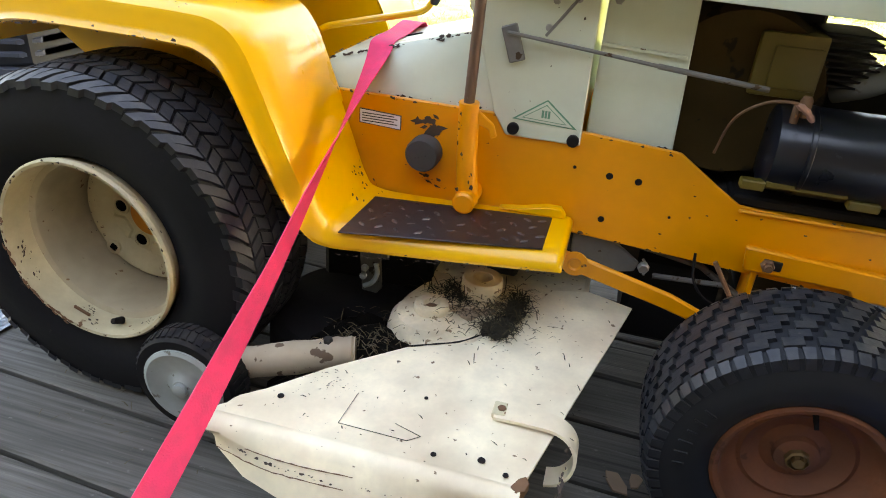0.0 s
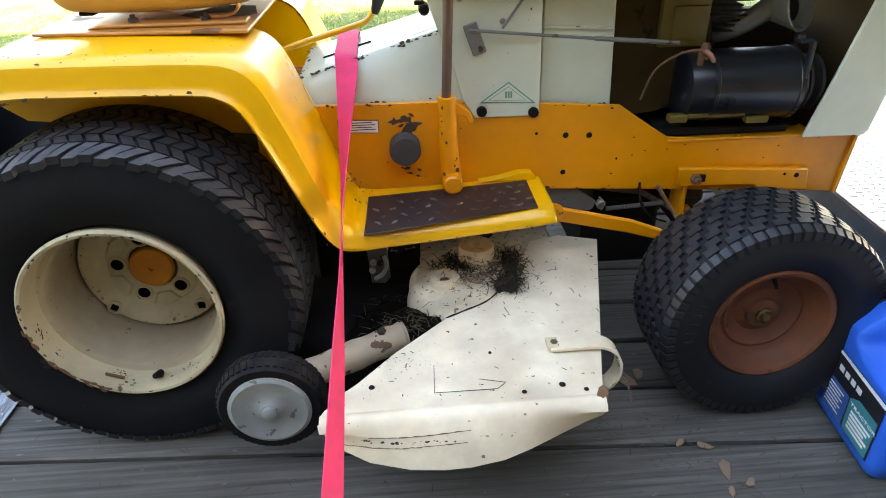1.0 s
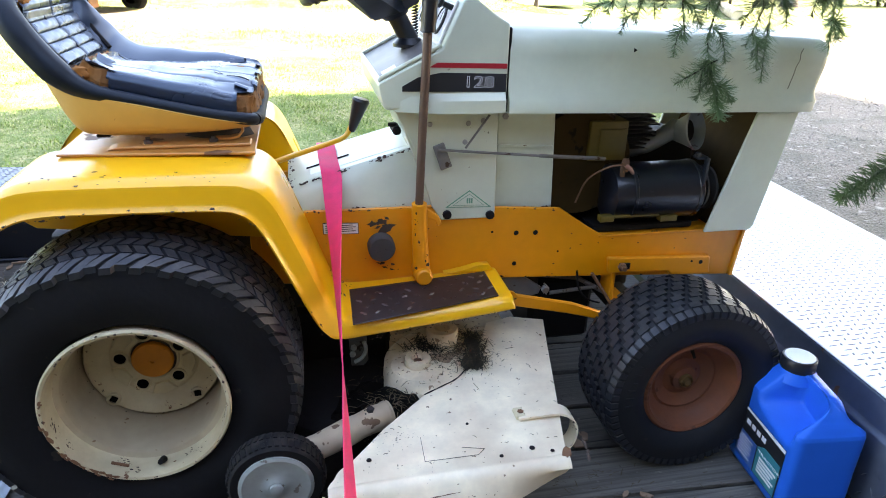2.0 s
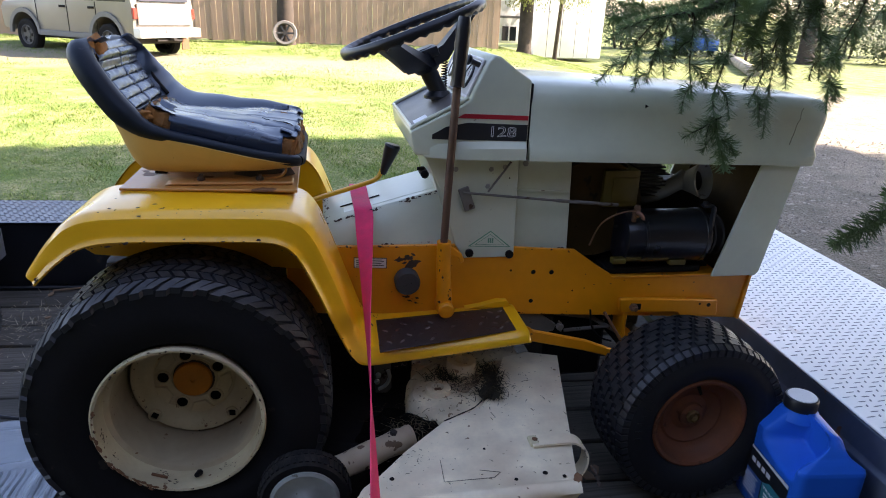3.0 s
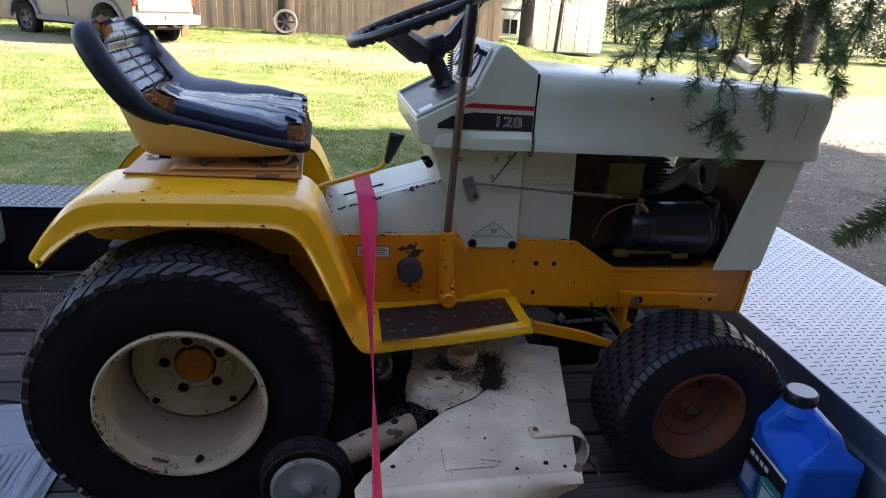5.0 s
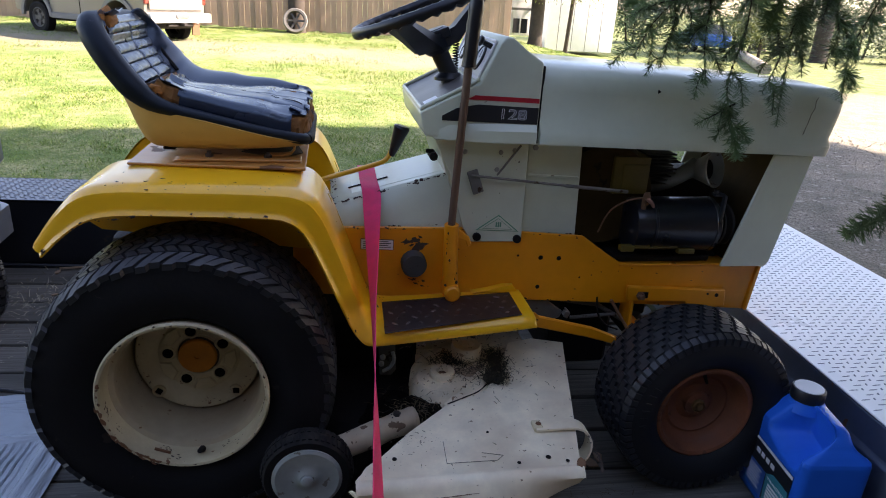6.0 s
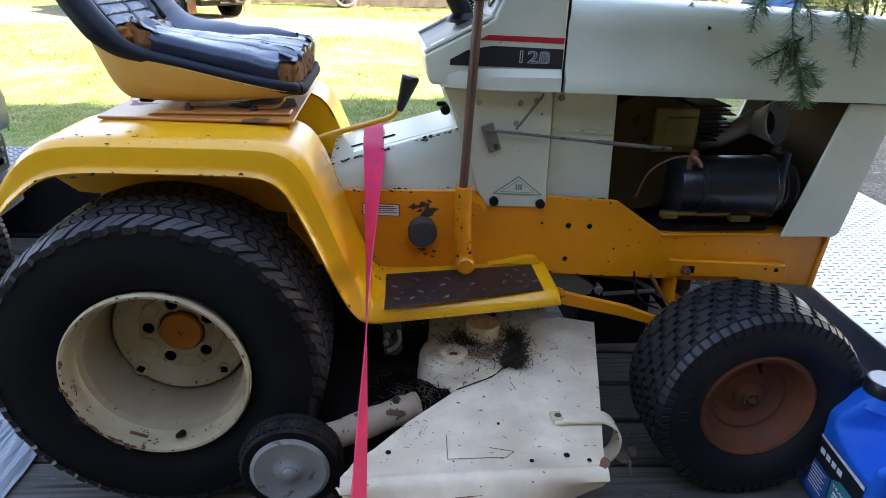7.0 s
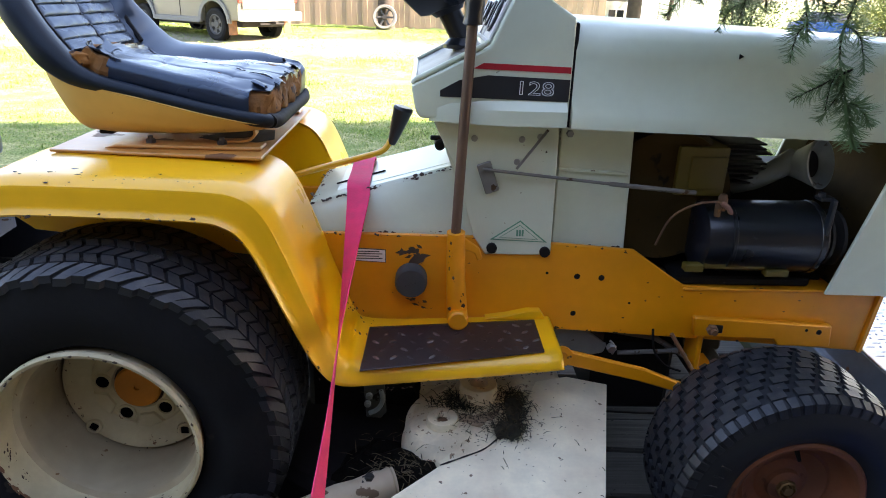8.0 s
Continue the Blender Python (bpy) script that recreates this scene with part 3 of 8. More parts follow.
hood_rows += [hood_section(1.440, 0.8885, 0.7295, 1.0, -0.016), hood_section(1.478, 0.886, 0.7290, 1.0, -0.030), hood_section(1.4875, 0.8845, 0.7292, 0.995, -0.032), hood_section(1.4920, 0.881, 0.7300, 0.985, -0.033),
              hood_section(1.4940, 0.874, 0.733, 0.96, -0.033)]
hood_bm = loft(hood_rows)
hood = tr("hood", hood_bm, M_CREAM, "cream engine hood with flared lower edge", angle=40)
part("seam", merge(box((0.736, -0.1860, 0.743), (0.744, 0.1860, 0.911), 0.002)), M_GREASE_SHADE, dash)
part("hood_crease", tube([(1.392 + 0.20 * (z - 0.775) + 0.004 * noise.noise((z * 60, 0, 0)), -0.1895 + 0.012 * max(0, z - 0.862), z) for z in (0.780 + 0.004 * k for k in range(23))], 0.0006, 5), M_CHIPS, hood)
part("rivet", bolt((1.012, -0.1855, 0.866), 0.005, 0.003, segs=3), M_GREASE_SHADE, hood)
part("flare_band", loft([[(x, -0.188 - (0.0155 * u if k in (1, 2) else -0.002), z) for k, z in enumerate((0.7515 + 0.002 * (1 - u), 0.7455 + 0.004 * (1 - u), 0.771, 0.79))] for x, u in ((0.505, 0.0), (0.54, 0.35), (0.59, 0.75), (0.65, 1.0), (0.7335, 1.0))]), M_CREAM, dash)
# decal bands
part("red_stripe", prism([(0.575, 0.836), (0.735, 0.832), (0.735, 0.842), (0.592, 0.845)], -0.1915, -0.1905, 0), M_RED, dash)
band = part("black_band", prism([(0.522, 0.800), (0.553, 0.817), (0.60, 0.826), (0.735, 0.822), (0.735, 0.786), (0.522, 0.790)], -0.1915, -0.1905, 0), M_INK, dash)
text("number", "128", 0.031, Matrix.Translation((0.6775, -0.1917, 0.8055)) @ pose(0, 0, 0, 90, 1.5, 0) @ Matrix.Diagonal((1.42, 1, 1, 1)), M_WHITE, dash, outline=0.00042)
# dash top and instrument panel
M_DASHTOP = material("worn_dark_dash_paint", (0.075, 0.066, 0.066), 0.42, spots=(0.20, 0.18, 0.17), amount=0.25, spot_scale=35, grain=60, vary=0.3, bump=0.1)
part("dash_top", loft([[(0.48, y, 0.811) for y in (-0.178, 0.178)] , [(0.592, y, 0.869) for y in (-0.178, 0.178)], [(0.592, y, 0.867) for y in (-0.178, 0.178)], [(0.48, y, 0.809) for y in (-0.178, 0.178)]], loop=False), M_DASHTOP, dash, "dark worn dash top")
part("faded_decal", moved(box((-0.016, -0.022, 0), (0.016, 0.022, 0.0008), 0), Matrix.Translation((0.503, -0.140, 0.8235)) @ pose(0, 0, 0, 0, -27.4, 0)), M_WHITE, dash)
# raised border round the dash top
for y in (-0.182, 0.182):
    part("dash_rim", tube([(0.4765, y, 0.808), (0.480, y, 0.8145), (0.592, y, 0.8725), (0.600, y, 0.878)], 0.0045, 8), M_CREAM, dash)
part("dash_rim", tube([(0.478, -0.182, 0.812), (0.478, 0.182, 0.812)], 0.0045, 8), M_CREAM, dash)
M_PANEL = material("brushed_silver_panel", (0.60, 0.60, 0.60), 0.4, metal=0.15, grain=80, vary=0.1, bump=0.05)
panel = part("instrument_panel", moved(box((-0.045, -0.165, 0), (0.045, 0.165, 0.004), 0.002), Matrix.Translation((0.6215, 0, 0.914)) @ pose(0, 0, 0, 0, -66, 0)), M_PANEL, dash)
PANEL_M = Matrix.Translation((0.6215, 0, 0.914)) @ pose(0, 0, 0, 0, -66, 0)
for lo, hi in (((-0.046, -0.166, 0.003), (-0.040, 0.166, 0.007)), ((0.040, -0.166, 0.003), (0.046, 0.166, 0.007)), ((-0.040, -0.166, 0.003), (0.040, -0.160, 0.007)), ((-0.040, 0.160, 0.003), (0.040, 0.166, 0.007)), ((-0.040, -0.034, 0.003), (0.040, -0.031, 0.006)), ((-0.040, 0.035, 0.003), (0.040, 0.038, 0.006))):
    part("trim", moved(box(lo, hi, 0.001), PANEL_M), M_WHITE, panel)
for y, r in ((-0.095, 0.030), (0.0, 0.024), (0.095, 0.022)):
    g = part("gauge", moved(lathe([(r, 0.003), (r, 0.008), (r * 0.86, 0.009), (r * 0.84, 0.006), (0.001, 0.006)], (0, y, 0), 30, "z"), PANEL_M), M_BLACK, panel, "round gauge with black rim")
    part("face", moved(lathe([(r * 0.82, 0.0062), (r * 0.80, 0.0068), (0.001, 0.0068)], (0, y, 0), 26, "z"), PANEL_M), M_WHITE, g)
    part("needle", moved(box((-0.001, y - 0.001, 0.0068), (r * 0.6, y + 0.001, 0.0076), 0), PANEL_M), M_INK, g)

knob = part("choke_knob", moved(merge(lathe([(0.006, 0.0), (0.006, 0.022)], (0, 0, 0), 10, "z"), lathe([(0.006, 0.020), (0.011, 0.024), (0.012, 0.030), (0.008, 0.033), (0.001, 0.033)], (0, 0, 0), 16, "z")), PANEL_M @ Matrix.Translation((0.030, -0.143, 0.004))), M_BLACK, panel, "black choke knob")
coil = [(0.585 + 0.007 * math.cos(0.9 * k), 0.035 + 0.007 * math.sin(0.9 * k), 0.872 + 0.0009 * k) for k in range(92)]
part("coil_spring", tube(coil, 0.0016, 5), M_GREASE_SHADE, dash)
part("lock_barrel", merge(lathe([(0.010, -0.03), (0.010, -0.075), (0.006, -0.078)], (0.527, 0, 0.683), 14), box((0.509, -0.066, 0.690), (0.528, -0.058, 0.699), 0.002)), M_GREASE_SHADE, dash)
# darker than the brown-yellow paint itself: the engine bay's shade is in this colour
M_BLOWER = material("bay_shade_brown_yellow", (0.048, 0.028, 0.008), 0.75, spots=(0.018, 0.012, 0.007), amount=0.55, spot_scale=18, grain=40, vary=0.4, bump=0.15, spec=0.1)
# front side panels of the grille housing
GR = [(1.256, 0.440), (1.380, 0.440), (1.388, 0.450), (1.441, 0.728), (1.336, 0.728)]
tr("grille_housing", merge(prism(GR, -0.186, -0.178, 0.002), prism(GR, 0.178, 0.186, 0.002),
   prism([(1.37, 0.436), (1.378, 0.436), (1.438, 0.728), (1.43, 0.728)], -0.179, 0.179, 0.0)), M_CREAM)
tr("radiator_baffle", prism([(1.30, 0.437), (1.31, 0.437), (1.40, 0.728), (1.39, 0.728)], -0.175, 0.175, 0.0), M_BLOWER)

# engine
# block bulked out behind so far-side light stays out of the bay
tr("engine_block", merge(box((0.89, -0.02, 0.43), (1.30, 0.15, 0.63), 0.01), box((1.0, -0.05, 0.50), (1.11, 0.0, 0.64), 0.006), box((0.89, 0.0, 0.655), (1.075, 0.15, 0.74), 0.006), box((0.9, -0.10, 0.40), (1.30, 0.14, 0.445), 0.008)), M_DARK, "dark oily engine block")
# grimy yellow, taken far down in tone to carry the bay's shade
M_OLIVE = material("grimy_bay_shade_yellow", (0.105, 0.072, 0.003), 0.6, spots=(0.03, 0.02, 0.01), amount=0.45, spot_scale=22, grain=40, vary=0.35, bump=0.15, streak=(0.06, 0.04, 0.010), streak_amount=0.5)
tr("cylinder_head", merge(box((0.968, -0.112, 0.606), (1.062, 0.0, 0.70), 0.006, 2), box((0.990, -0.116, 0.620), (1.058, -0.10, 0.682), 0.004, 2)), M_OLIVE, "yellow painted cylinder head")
tr("blower_housing", merge(lathe([(0.02, -0.10), (0.125, -0.10), (0.135, -0.07), (0.135, 0.1)], (0.955, 0, 0.60), 40)), M_BLOWER, "rusty round blower housing, darkened for the engine bay's shade")
for k in range(9):
    tr("cooling_fin", box((1.055, -0.095, 0.628 + k * 0.0092), (1.140 + 0.010 * math.sin(k * 2.3), 0.02, 0.6315 + k * 0.0092), 0.0008), M_GREASE_SHADE)
M_GEN = material("glossy_black_enamel", (0.006, 0.008, 0.013), 0.32, spots=(0.04, 0.04, 0.05), amount=0.34, spot_scale=45, grain=60, vary=0.4, bump=0.12, coat=0.2)
gen = tr("starter_generator", merge(lathe([(0.05, 1.012), (0.064, 1.018), (0.066, 1.03), (0.066, 1.062), (0.068, 1.064), (0.068, 1.232), (0.060, 1.242), (0.03, 1.246)], (0, -0.125, 0.535), 36, "x")), M_GEN, "black starter generator cylinder")
part("band", lathe([(0.0665, 1.060), (0.0695, 1.061), (0.0695, 1.067), (0.0685, 1.068)], (0, -0.125, 0.535), 36, "x", caps=False), M_GEN, gen)
part("end_band", lathe([(0.0685, 1.222), (0.0700, 1.223), (0.0700, 1.232), (0.066, 1.233)], (0, -0.125, 0.535), 36, "x", caps=False), M_GEN, gen)
part("pulley", lathe([(0.02, 1.246), (0.054, 1.250), (0.054, 1.256), (0.036, 1.264), (0.054, 1.272), (0.054, 1.278), (0.02, 1.282)], (0, -0.125, 0.535), 30, "x"), M_DARK, gen)
part("bracket", merge(box((1.224, -0.195, 0.56), (1.231, -0.180, 0.628), 0.002), box((1.205, -0.185, 0.622), (1.232, -0.16, 0.629), 0.002), bolt((1.21, -0.175, 0.629), 0.007, 0.008, "z", 1)), M_BLACK, gen)
part("terminal", merge(lathe([(0.009, 0.590), (0.009, 0.615), (0.006, 0.622)], (1.045, -0.15, 0), 10, "z"), lathe([(0.006, 0.585), (0.006, 0.612)], (1.032, -0.165, 0), 10, "z")), M_RUST, gen)
tr("wire", tube(smooth_line([(1.045, -0.165, 0.600), (1.025, -0.187, 0.618), (0.985, -0.182, 0.612), (0.955, -0.15, 0.575), (0.945, -0.12, 0.51)], 6), 0.0022), M_RUST)
M_TAPE = material("frayed_pink_tape", (0.33, 0.17, 0.13), 0.8, grain=90, vary=0.4, bump=0.3)
tr("terminal_wrap", tube(smooth_line([(1.025, -0.187, 0.617), (1.043, -0.178, 0.606), (1.055, -0.172, 0.592)], 4), [0.003, 0.004, 0.0055, 0.0045, 0.0055, 0.004, 0.005, 0.004, 0.003], 9), M_TAPE)
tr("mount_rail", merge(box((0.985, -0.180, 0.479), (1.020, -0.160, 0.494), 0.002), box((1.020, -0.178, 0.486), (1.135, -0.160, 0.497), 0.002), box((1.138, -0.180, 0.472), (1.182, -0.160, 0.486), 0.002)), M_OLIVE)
tr("engine_pan", box((0.985, -0.142, 0.437), (1.25, 0.14, 0.455), 0.004), M_GREASE_SHADE)
M_BELL = material("dull_galvanised_steel", (0.17, 0.18, 0.175), 0.5, metal=0.35, spots=(0.12, 0.10, 0.08), amount=0.4, spot_scale=26, grain=40, vary=0.3, bump=0.1)
tr("exhaust_pipe", tube(smooth_line([(1.10, -0.06, 0.615), (1.127, -0.08, 0.630), (1.165, -0.085, 0.654), (1.20, -0.085, 0.676)], 6), [0.017] * 6 + [0.018 + 0.0004 * k for k in range(13)], 16), M_BELL)
HORN = pose(1.224, -0.122, 0.676, 0, -14, -58)
horn = tr("muffler", moved(lathe([(0.019, -0.078), (0.022, -0.052), (0.033, -0.026), (0.043, -0.005), (0.0465, 0.001), (0.0465, 0.004), (0.0435, 0.005), (0.038, -0.002), (0.029, -0.009), (0.025, -0.013), (0.024, -0.030), (0.001, -0.031)], (0, 0, 0), 36, "x"), HORN), M_BELL, "dull grey horn shaped exhaust outlet")
part("bore", moved(lathe([(0.0248, -0.0142), (0.0225, -0.0150), (0.001, -0.0155)], (0, 0, 0), 28, "x"), HORN), M_GREASE_SHADE, horn)
for k in range(5):
    tr("baffle_slat", box((1.325 + 0.012 * k, -0.172 + 0.02 * (k % 2), 0.455 + 0.045 * k), (1.330 + 0.012 * k, -0.135, 0.490 + 0.045 * k), 0.001), M_RUST)
M_OLDSTEEL = material("dirty_old_steel", (0.16, 0.15, 0.135), 0.6, metal=0.4, spots=(0.07, 0.04, 0.02), amount=0.5, spot_scale=50, grain=80, vary=0.3, bump=0.15)
rod = tr("throttle_rod", merge(tube([(0.601, -0.172, 0.664), (0.83, -0.162, 0.640)], 0.003, 8), tube([(0.83, -0.162, 0.640), (0.99, -0.155, 0.625)], 0.0042, 10),
   tube([(0.66, -0.170, 0.665), (0.71, -0.17, 0.735)], 0.0025, 8)), M_OLDSTEEL)
part("clevis", moved(box((-0.010, -0.002, -0.045), (0.016, 0.003, 0.012), 0.002), pose(0.603, -0.166, 0.662, 0, -20, 0)), M_OLDSTEEL, rod)

# lever with socket
M_LEVER = material("brown_rusted_rod", (0.135, 0.080, 0.055), 0.55, metal=0.35, spots=(0.30, 0.25, 0.20), amount=0.32, spot_scale=45, grain=60, vary=0.4, bump=0.2, stretch=(1, 1, 0.3))
lever = tr("lift_lever", tube([(0.5565, -0.195, 0.545), (0.562, -0.20, 0.72), (0.570, -0.205, 0.91)], 0.0088, 14), M_LEVER, "rusty steel lift lever")
grip = [(0.570, -0.205, 0.903)] + [(0.570 + 0.009 * k / 10, -0.205, 0.905 + 0.0138 * k) for k in range(11)]
part("grip", tube(grip, [0.012] + [0.016 if k % 2 == 0 else 0.0145 for k in range(10)] + [0.012], 14), M_BLACK, lever, "black rubber grip")
part("socket", merge(tube([(0.566, -0.185, 0.380), (0.560, -0.19, 0.46), (0.557, -0.195, 0.555)], [0.020, 0.0175, 0.0165], 18),
     lathe([(0.019, -0.150), (0.019, -0.214), (0.015, -0.217)], (0.566, 0, 0.388), 22),
     prism([(0.572, 0.545), (0.60, 0.525), (0.607, 0.505), (0.597, 0.50), (0.592, 0.515), (0.572, 0.522)], -0.197, -0.191, 0.002)), M_FRAME, lever)

# shift lever
shifter = tr("shift_lever", tube(smooth_line([(0.245, -0.07, 0.612), (0.27, -0.062, 0.622), (0.38, -0.02, 0.645), (0.415, -0.004, 0.654), (0.430, 0.002, 0.672), (0.436, 0.003, 0.69)], 5), 0.006, 10), M_YELLOW)
part("knob", tube([(0.433, 0.002, 0.668), (0.436, 0.0, 0.676), (0.456, -0.008, 0.738), (0.457, -0.008, 0.742)], [0.008, 0.0095, 0.020, 0.017], 18), M_BLACK, shifter, "black tapered rubber knob")

# plug, labels on the frame
M_PLUG = material("greasy_grey_plug", (0.042, 0.042, 0.040), 0.7, spots=(0.02, 0.018, 0.015), amount=0.5, spot_scale=40, grain=60, vary=0.3, bump=0.4)
tr("round_plug", lathe([(0.030, -0.150), (0.030, -0.176), (0.027, -0.181), (0.001, -0.181)], (0.478, 0, 0.446), 24), M_PLUG, "round greasy grey plug")
tr("label_border", prism([(0.3535, 0.5052), (0.4305, 0.5015), (0.4305, 0.4755), (0.3535, 0.4792)], -0.1512, -0.1500, 0), M_INK)
lab = tr("paper_label", prism([(0.355, 0.5035), (0.429, 0.500), (0.429, 0.477), (0.355, 0.4805)], -0.1518, -0.1502, 0), M_WHITE, "white paper label with fine print")
for k in range(4):
    part("print", box((0.359, -0.1524, 0.4830 + k * 0.0046), (0.424 - 0.006 * (k % 2), -0.1517, 0.4846 + k * 0.0046), 0), M_INK, lab)
tri = tr("triangular_decal", prism([(0.622, 0.528), (0.728, 0.524), (0.676, 0.566)], -0.1572, -0.1562, 0), M_GREEN, "green and cream triangular decal")
part("inner_triangle", prism([(0.6285, 0.5297), (0.7215, 0.5262), (0.6759, 0.5632)], -0.1580, -0.1571, 0), M_CREAM, tri)
inner = part("inner_line", prism([(0.638, 0.5325), (0.711, 0.5297), (0.6757, 0.558)], -0.1586, -0.1579, 0), M_GREEN, tri)
part("inner_field", prism([(0.6410, 0.5336), (0.7080, 0.5310), (0.6757, 0.5565)], -0.1592, -0.1585, 0), M_CREAM, tri)
for q in range(3):
    part("emblem", prism([(0.6695 + 0.005 * q, 0.5365), (0.6730 + 0.005 * q, 0.5363), (0.6730 + 0.005 * q, 0.5485), (0.6695 + 0.005 * q, 0.5487)], -0.1598, -0.1591, 0), M_GREEN, tri)

# fenders with foot rests
TOP = smooth_line([(-0.255, 0.572), (-0.215, 0.628), (-0.175, 0.668), (-0.12, 0.684), (0.0, 0.685), (0.17, 0.682), (0.232, 0.674), (0.268, 0.645), (0.30, 0.575), (0.345, 0.452), (0.370, 0.386), (0.392, 0.3645), (0.46, 0.3615), (0.60, 0.3672), (0.738, 0.373)], 4)
LOW = smooth_line([(-0.236, 0.555), (-0.198, 0.592), (-0.155, 0.622), (-0.10, 0.634), (0.0, 0.634), (0.16, 0.630), (0.206, 0.622), (0.236, 0.598), (0.268, 0.535), (0.318, 0.415), (0.346, 0.352), (0.372, 0.330), (0.44, 0.328), (0.60, 0.337), (0.738, 0.346)], 4)


def fender_rows():
    rows = []
    n = len(TOP)
    for i, ((tx, tz), (lx, lz)) in enumerate(zip(TOP, LOW)):
        f = i / (n - 1)
        out = 0.372 if f < 0.6 else 0.372 - (f - 0.6) / 0.4 * 0.062
        inn = 0.150 if f < 0.55 else 0.157
        g = lambda u: (tx + (lx - tx) * u, tz + (lz - tz) * u)
        row = [(tx, -inn, tz)]
        r = min(1.0, max(0.0, (f - 0.66) / 0.08))      # rolled edge of the foot rest, flared lip of the fender
        for y, u in ((-(inn + out) / 2, 0.0), (-out + 0.040, 0.0), (-out + 0.018 - 0.001 * r, 0.05), (-out + 0.004 + 0.004 * r, 0.22), (-out + 0.002 * r, 0.45), (-out - 0.001 - 0.0015 * r, 0.78), (-out - 0.006 + 0.0035 * r, 0.94), (-out - 0.010 + 0.0085 * r, 1.0)):
            x, z = g(u)
            row.append((x, y, z))
        rows.append(row)
    # the end of the foot rest rolls down
    last = rows[-1]
    low = min(p[2] for p in last)
    for dx, dz in ((0.005, 0.0015), (0.009, 0.006), (0.0105, 0.013), (0.0108, 0.022)):
        rows.append([(x + dx, y + 0.25 * dx, max(low + 0.0005, z - dz)) for x, y, z in last])
    return rows


M_BUMP = material("worn_bright_steel", (0.14, 0.12, 0.115), 0.38, metal=0.5, spots=(0.06, 0.04, 0.035), amount=0.6, spot_scale=60, grain=60, vary=0.4, bump=0.1)


def fender(side):
    bm = sheet(fender_rows(), 0.004)
    wall = prism([(-0.20, 0.53)] + [(x, z - 0.001) for x, z in TOP if x < 0.325] + [(0.26, 0.48)], -0.156, -0.150, 0.0005)
    tab = prism([(0.62, 0.372), (0.66, 0.378), (0.70, 0.388), (0.725, 0.388), (0.735, 0.374)], -0.172, -0.152, 0.0004)
    bm = merge(bm, wall, tab)
    f = tr("fender", bm if side < 0 else mirror(bm), M_YELLOW, "yellow steel fender with foot rest")
    plate = merge(prism([(0.398, -0.348), (0.714, -0.296), (0.714, -0.176), (0.402, -0.195)], 0.0, 0.003, 0.001, axis="z"))
    plate = moved(plate, Matrix.Translation((0.40, 0, 0.3606)) @ pose(0, 0, 0, 0, -2.0, 0) @ Matrix.Translation((-0.40, 0, 0)))
    tp = part("tread_plate", plate if side < 0 else mirror(plate), M_FOOT, f, "worn brown tread plate")
    rnd = random.Random(4)
    for i in range(10):
        for j in range(5):
            bx, by = 0.420 + 0.0315 * i + (0.015 if j % 2 else 0), -0.200 - 0.0275 * j
            if by < -0.338 + 0.165 * (bx - 0.40) or bx > 0.708:
                continue
            worn = rnd.random()
            bump = lathe([(1.0, -0.001), (0.85, 0.0008), (0.4, 0.0018), (0.05, 0.002)], (0, 0, 0), 9, "z")
            bump = moved(bump, pose(bx + rnd.uniform(-0.004, 0.004), by + rnd.uniform(-0.002, 0.002), 0.3636 + 0.035 * (bx - 0.40), 0, -2, (40 if (i + j) % 2 else -40) + rnd.uniform(-12, 12)) @ Matrix.Diagonal((0.0055 + 0.0040 * worn, 0.0022 + 0.0020 * worn, 0.55 + 0.6 * worn, 1)))
            part("tread_bump", bump if side < 0 else mirror(bump), M_BUMP if worn > 0.55 else M_FOOT, tp)
    return f


near_fender = fender(-1)
fender(1)


def chips(line, n, size, seed, spread=0.006, facing=(0, -0.7, 0.7)):
    """Flakes of missing paint along a line."""
    rnd = random.Random(seed)
    up = Vector(facing).normalized()
    u = up.orthogonal().normalized()
    w = up.cross(u)
    pts = [Vector(p) for p in line]
    bm = bmesh.new()
    for _ in range(n):
        k = rnd.randrange(len(pts) - 1)
        c = pts[k].lerp(pts[k + 1], rnd.random()) + u * rnd.gauss(0, spread) * 0.5 + w * rnd.gauss(0, spread) * 0.5
        r = size * 0.75 * rnd.uniform(0.2, 1.45) ** 1.8
        d = (pts[k + 1] - pts[k]).normalized()
        e = up.cross(d).normalized()
        ring = [bm.verts.new(c + (d * math.cos(a) * rnd.uniform(0.5, 2.4) + e * math.sin(a) * rnd.uniform(0.3, 1.2)) * r) for a in (0.9 * j for j in range(7))]
        top = bm.verts.new(c + up * 0.0008)
        for j in range(7):
            bm.faces.new((ring[j], ring[(j + 1) % 7], top))
    return bm


def flakes(bm, parent):
    tagged(part("paint_wear", bm, M_CHIPS, parent), kind="stuff")


flakes(chips([(-0.12, -0.345, 0.6835), (0.20, -0.345, 0.681)], 26, 0.0022, 1, 0.02, (0, -0.25, 1)), near_fender)
flakes(chips([(-0.236, -0.3835, 0.560), (-0.155, -0.3835, 0.625), (-0.05, -0.3835, 0.637), (0.18, -0.3835, 0.631)], 24, 0.002, 2, 0.004, (0, -1, 0.2)), near_fender)
flakes(chips([(0.24, -0.375, 0.60), (0.31, -0.375, 0.44), (0.345, -0.372, 0.36)], 16, 0.002, 3, 0.012, (0.2, -1, 0.2)), near_fender)
flakes(chips([(0.40, -0.366, 0.335), (0.738, -0.318, 0.350)], 22, 0.0018, 4, 0.006, (0, -1, 0.1)), near_fender)
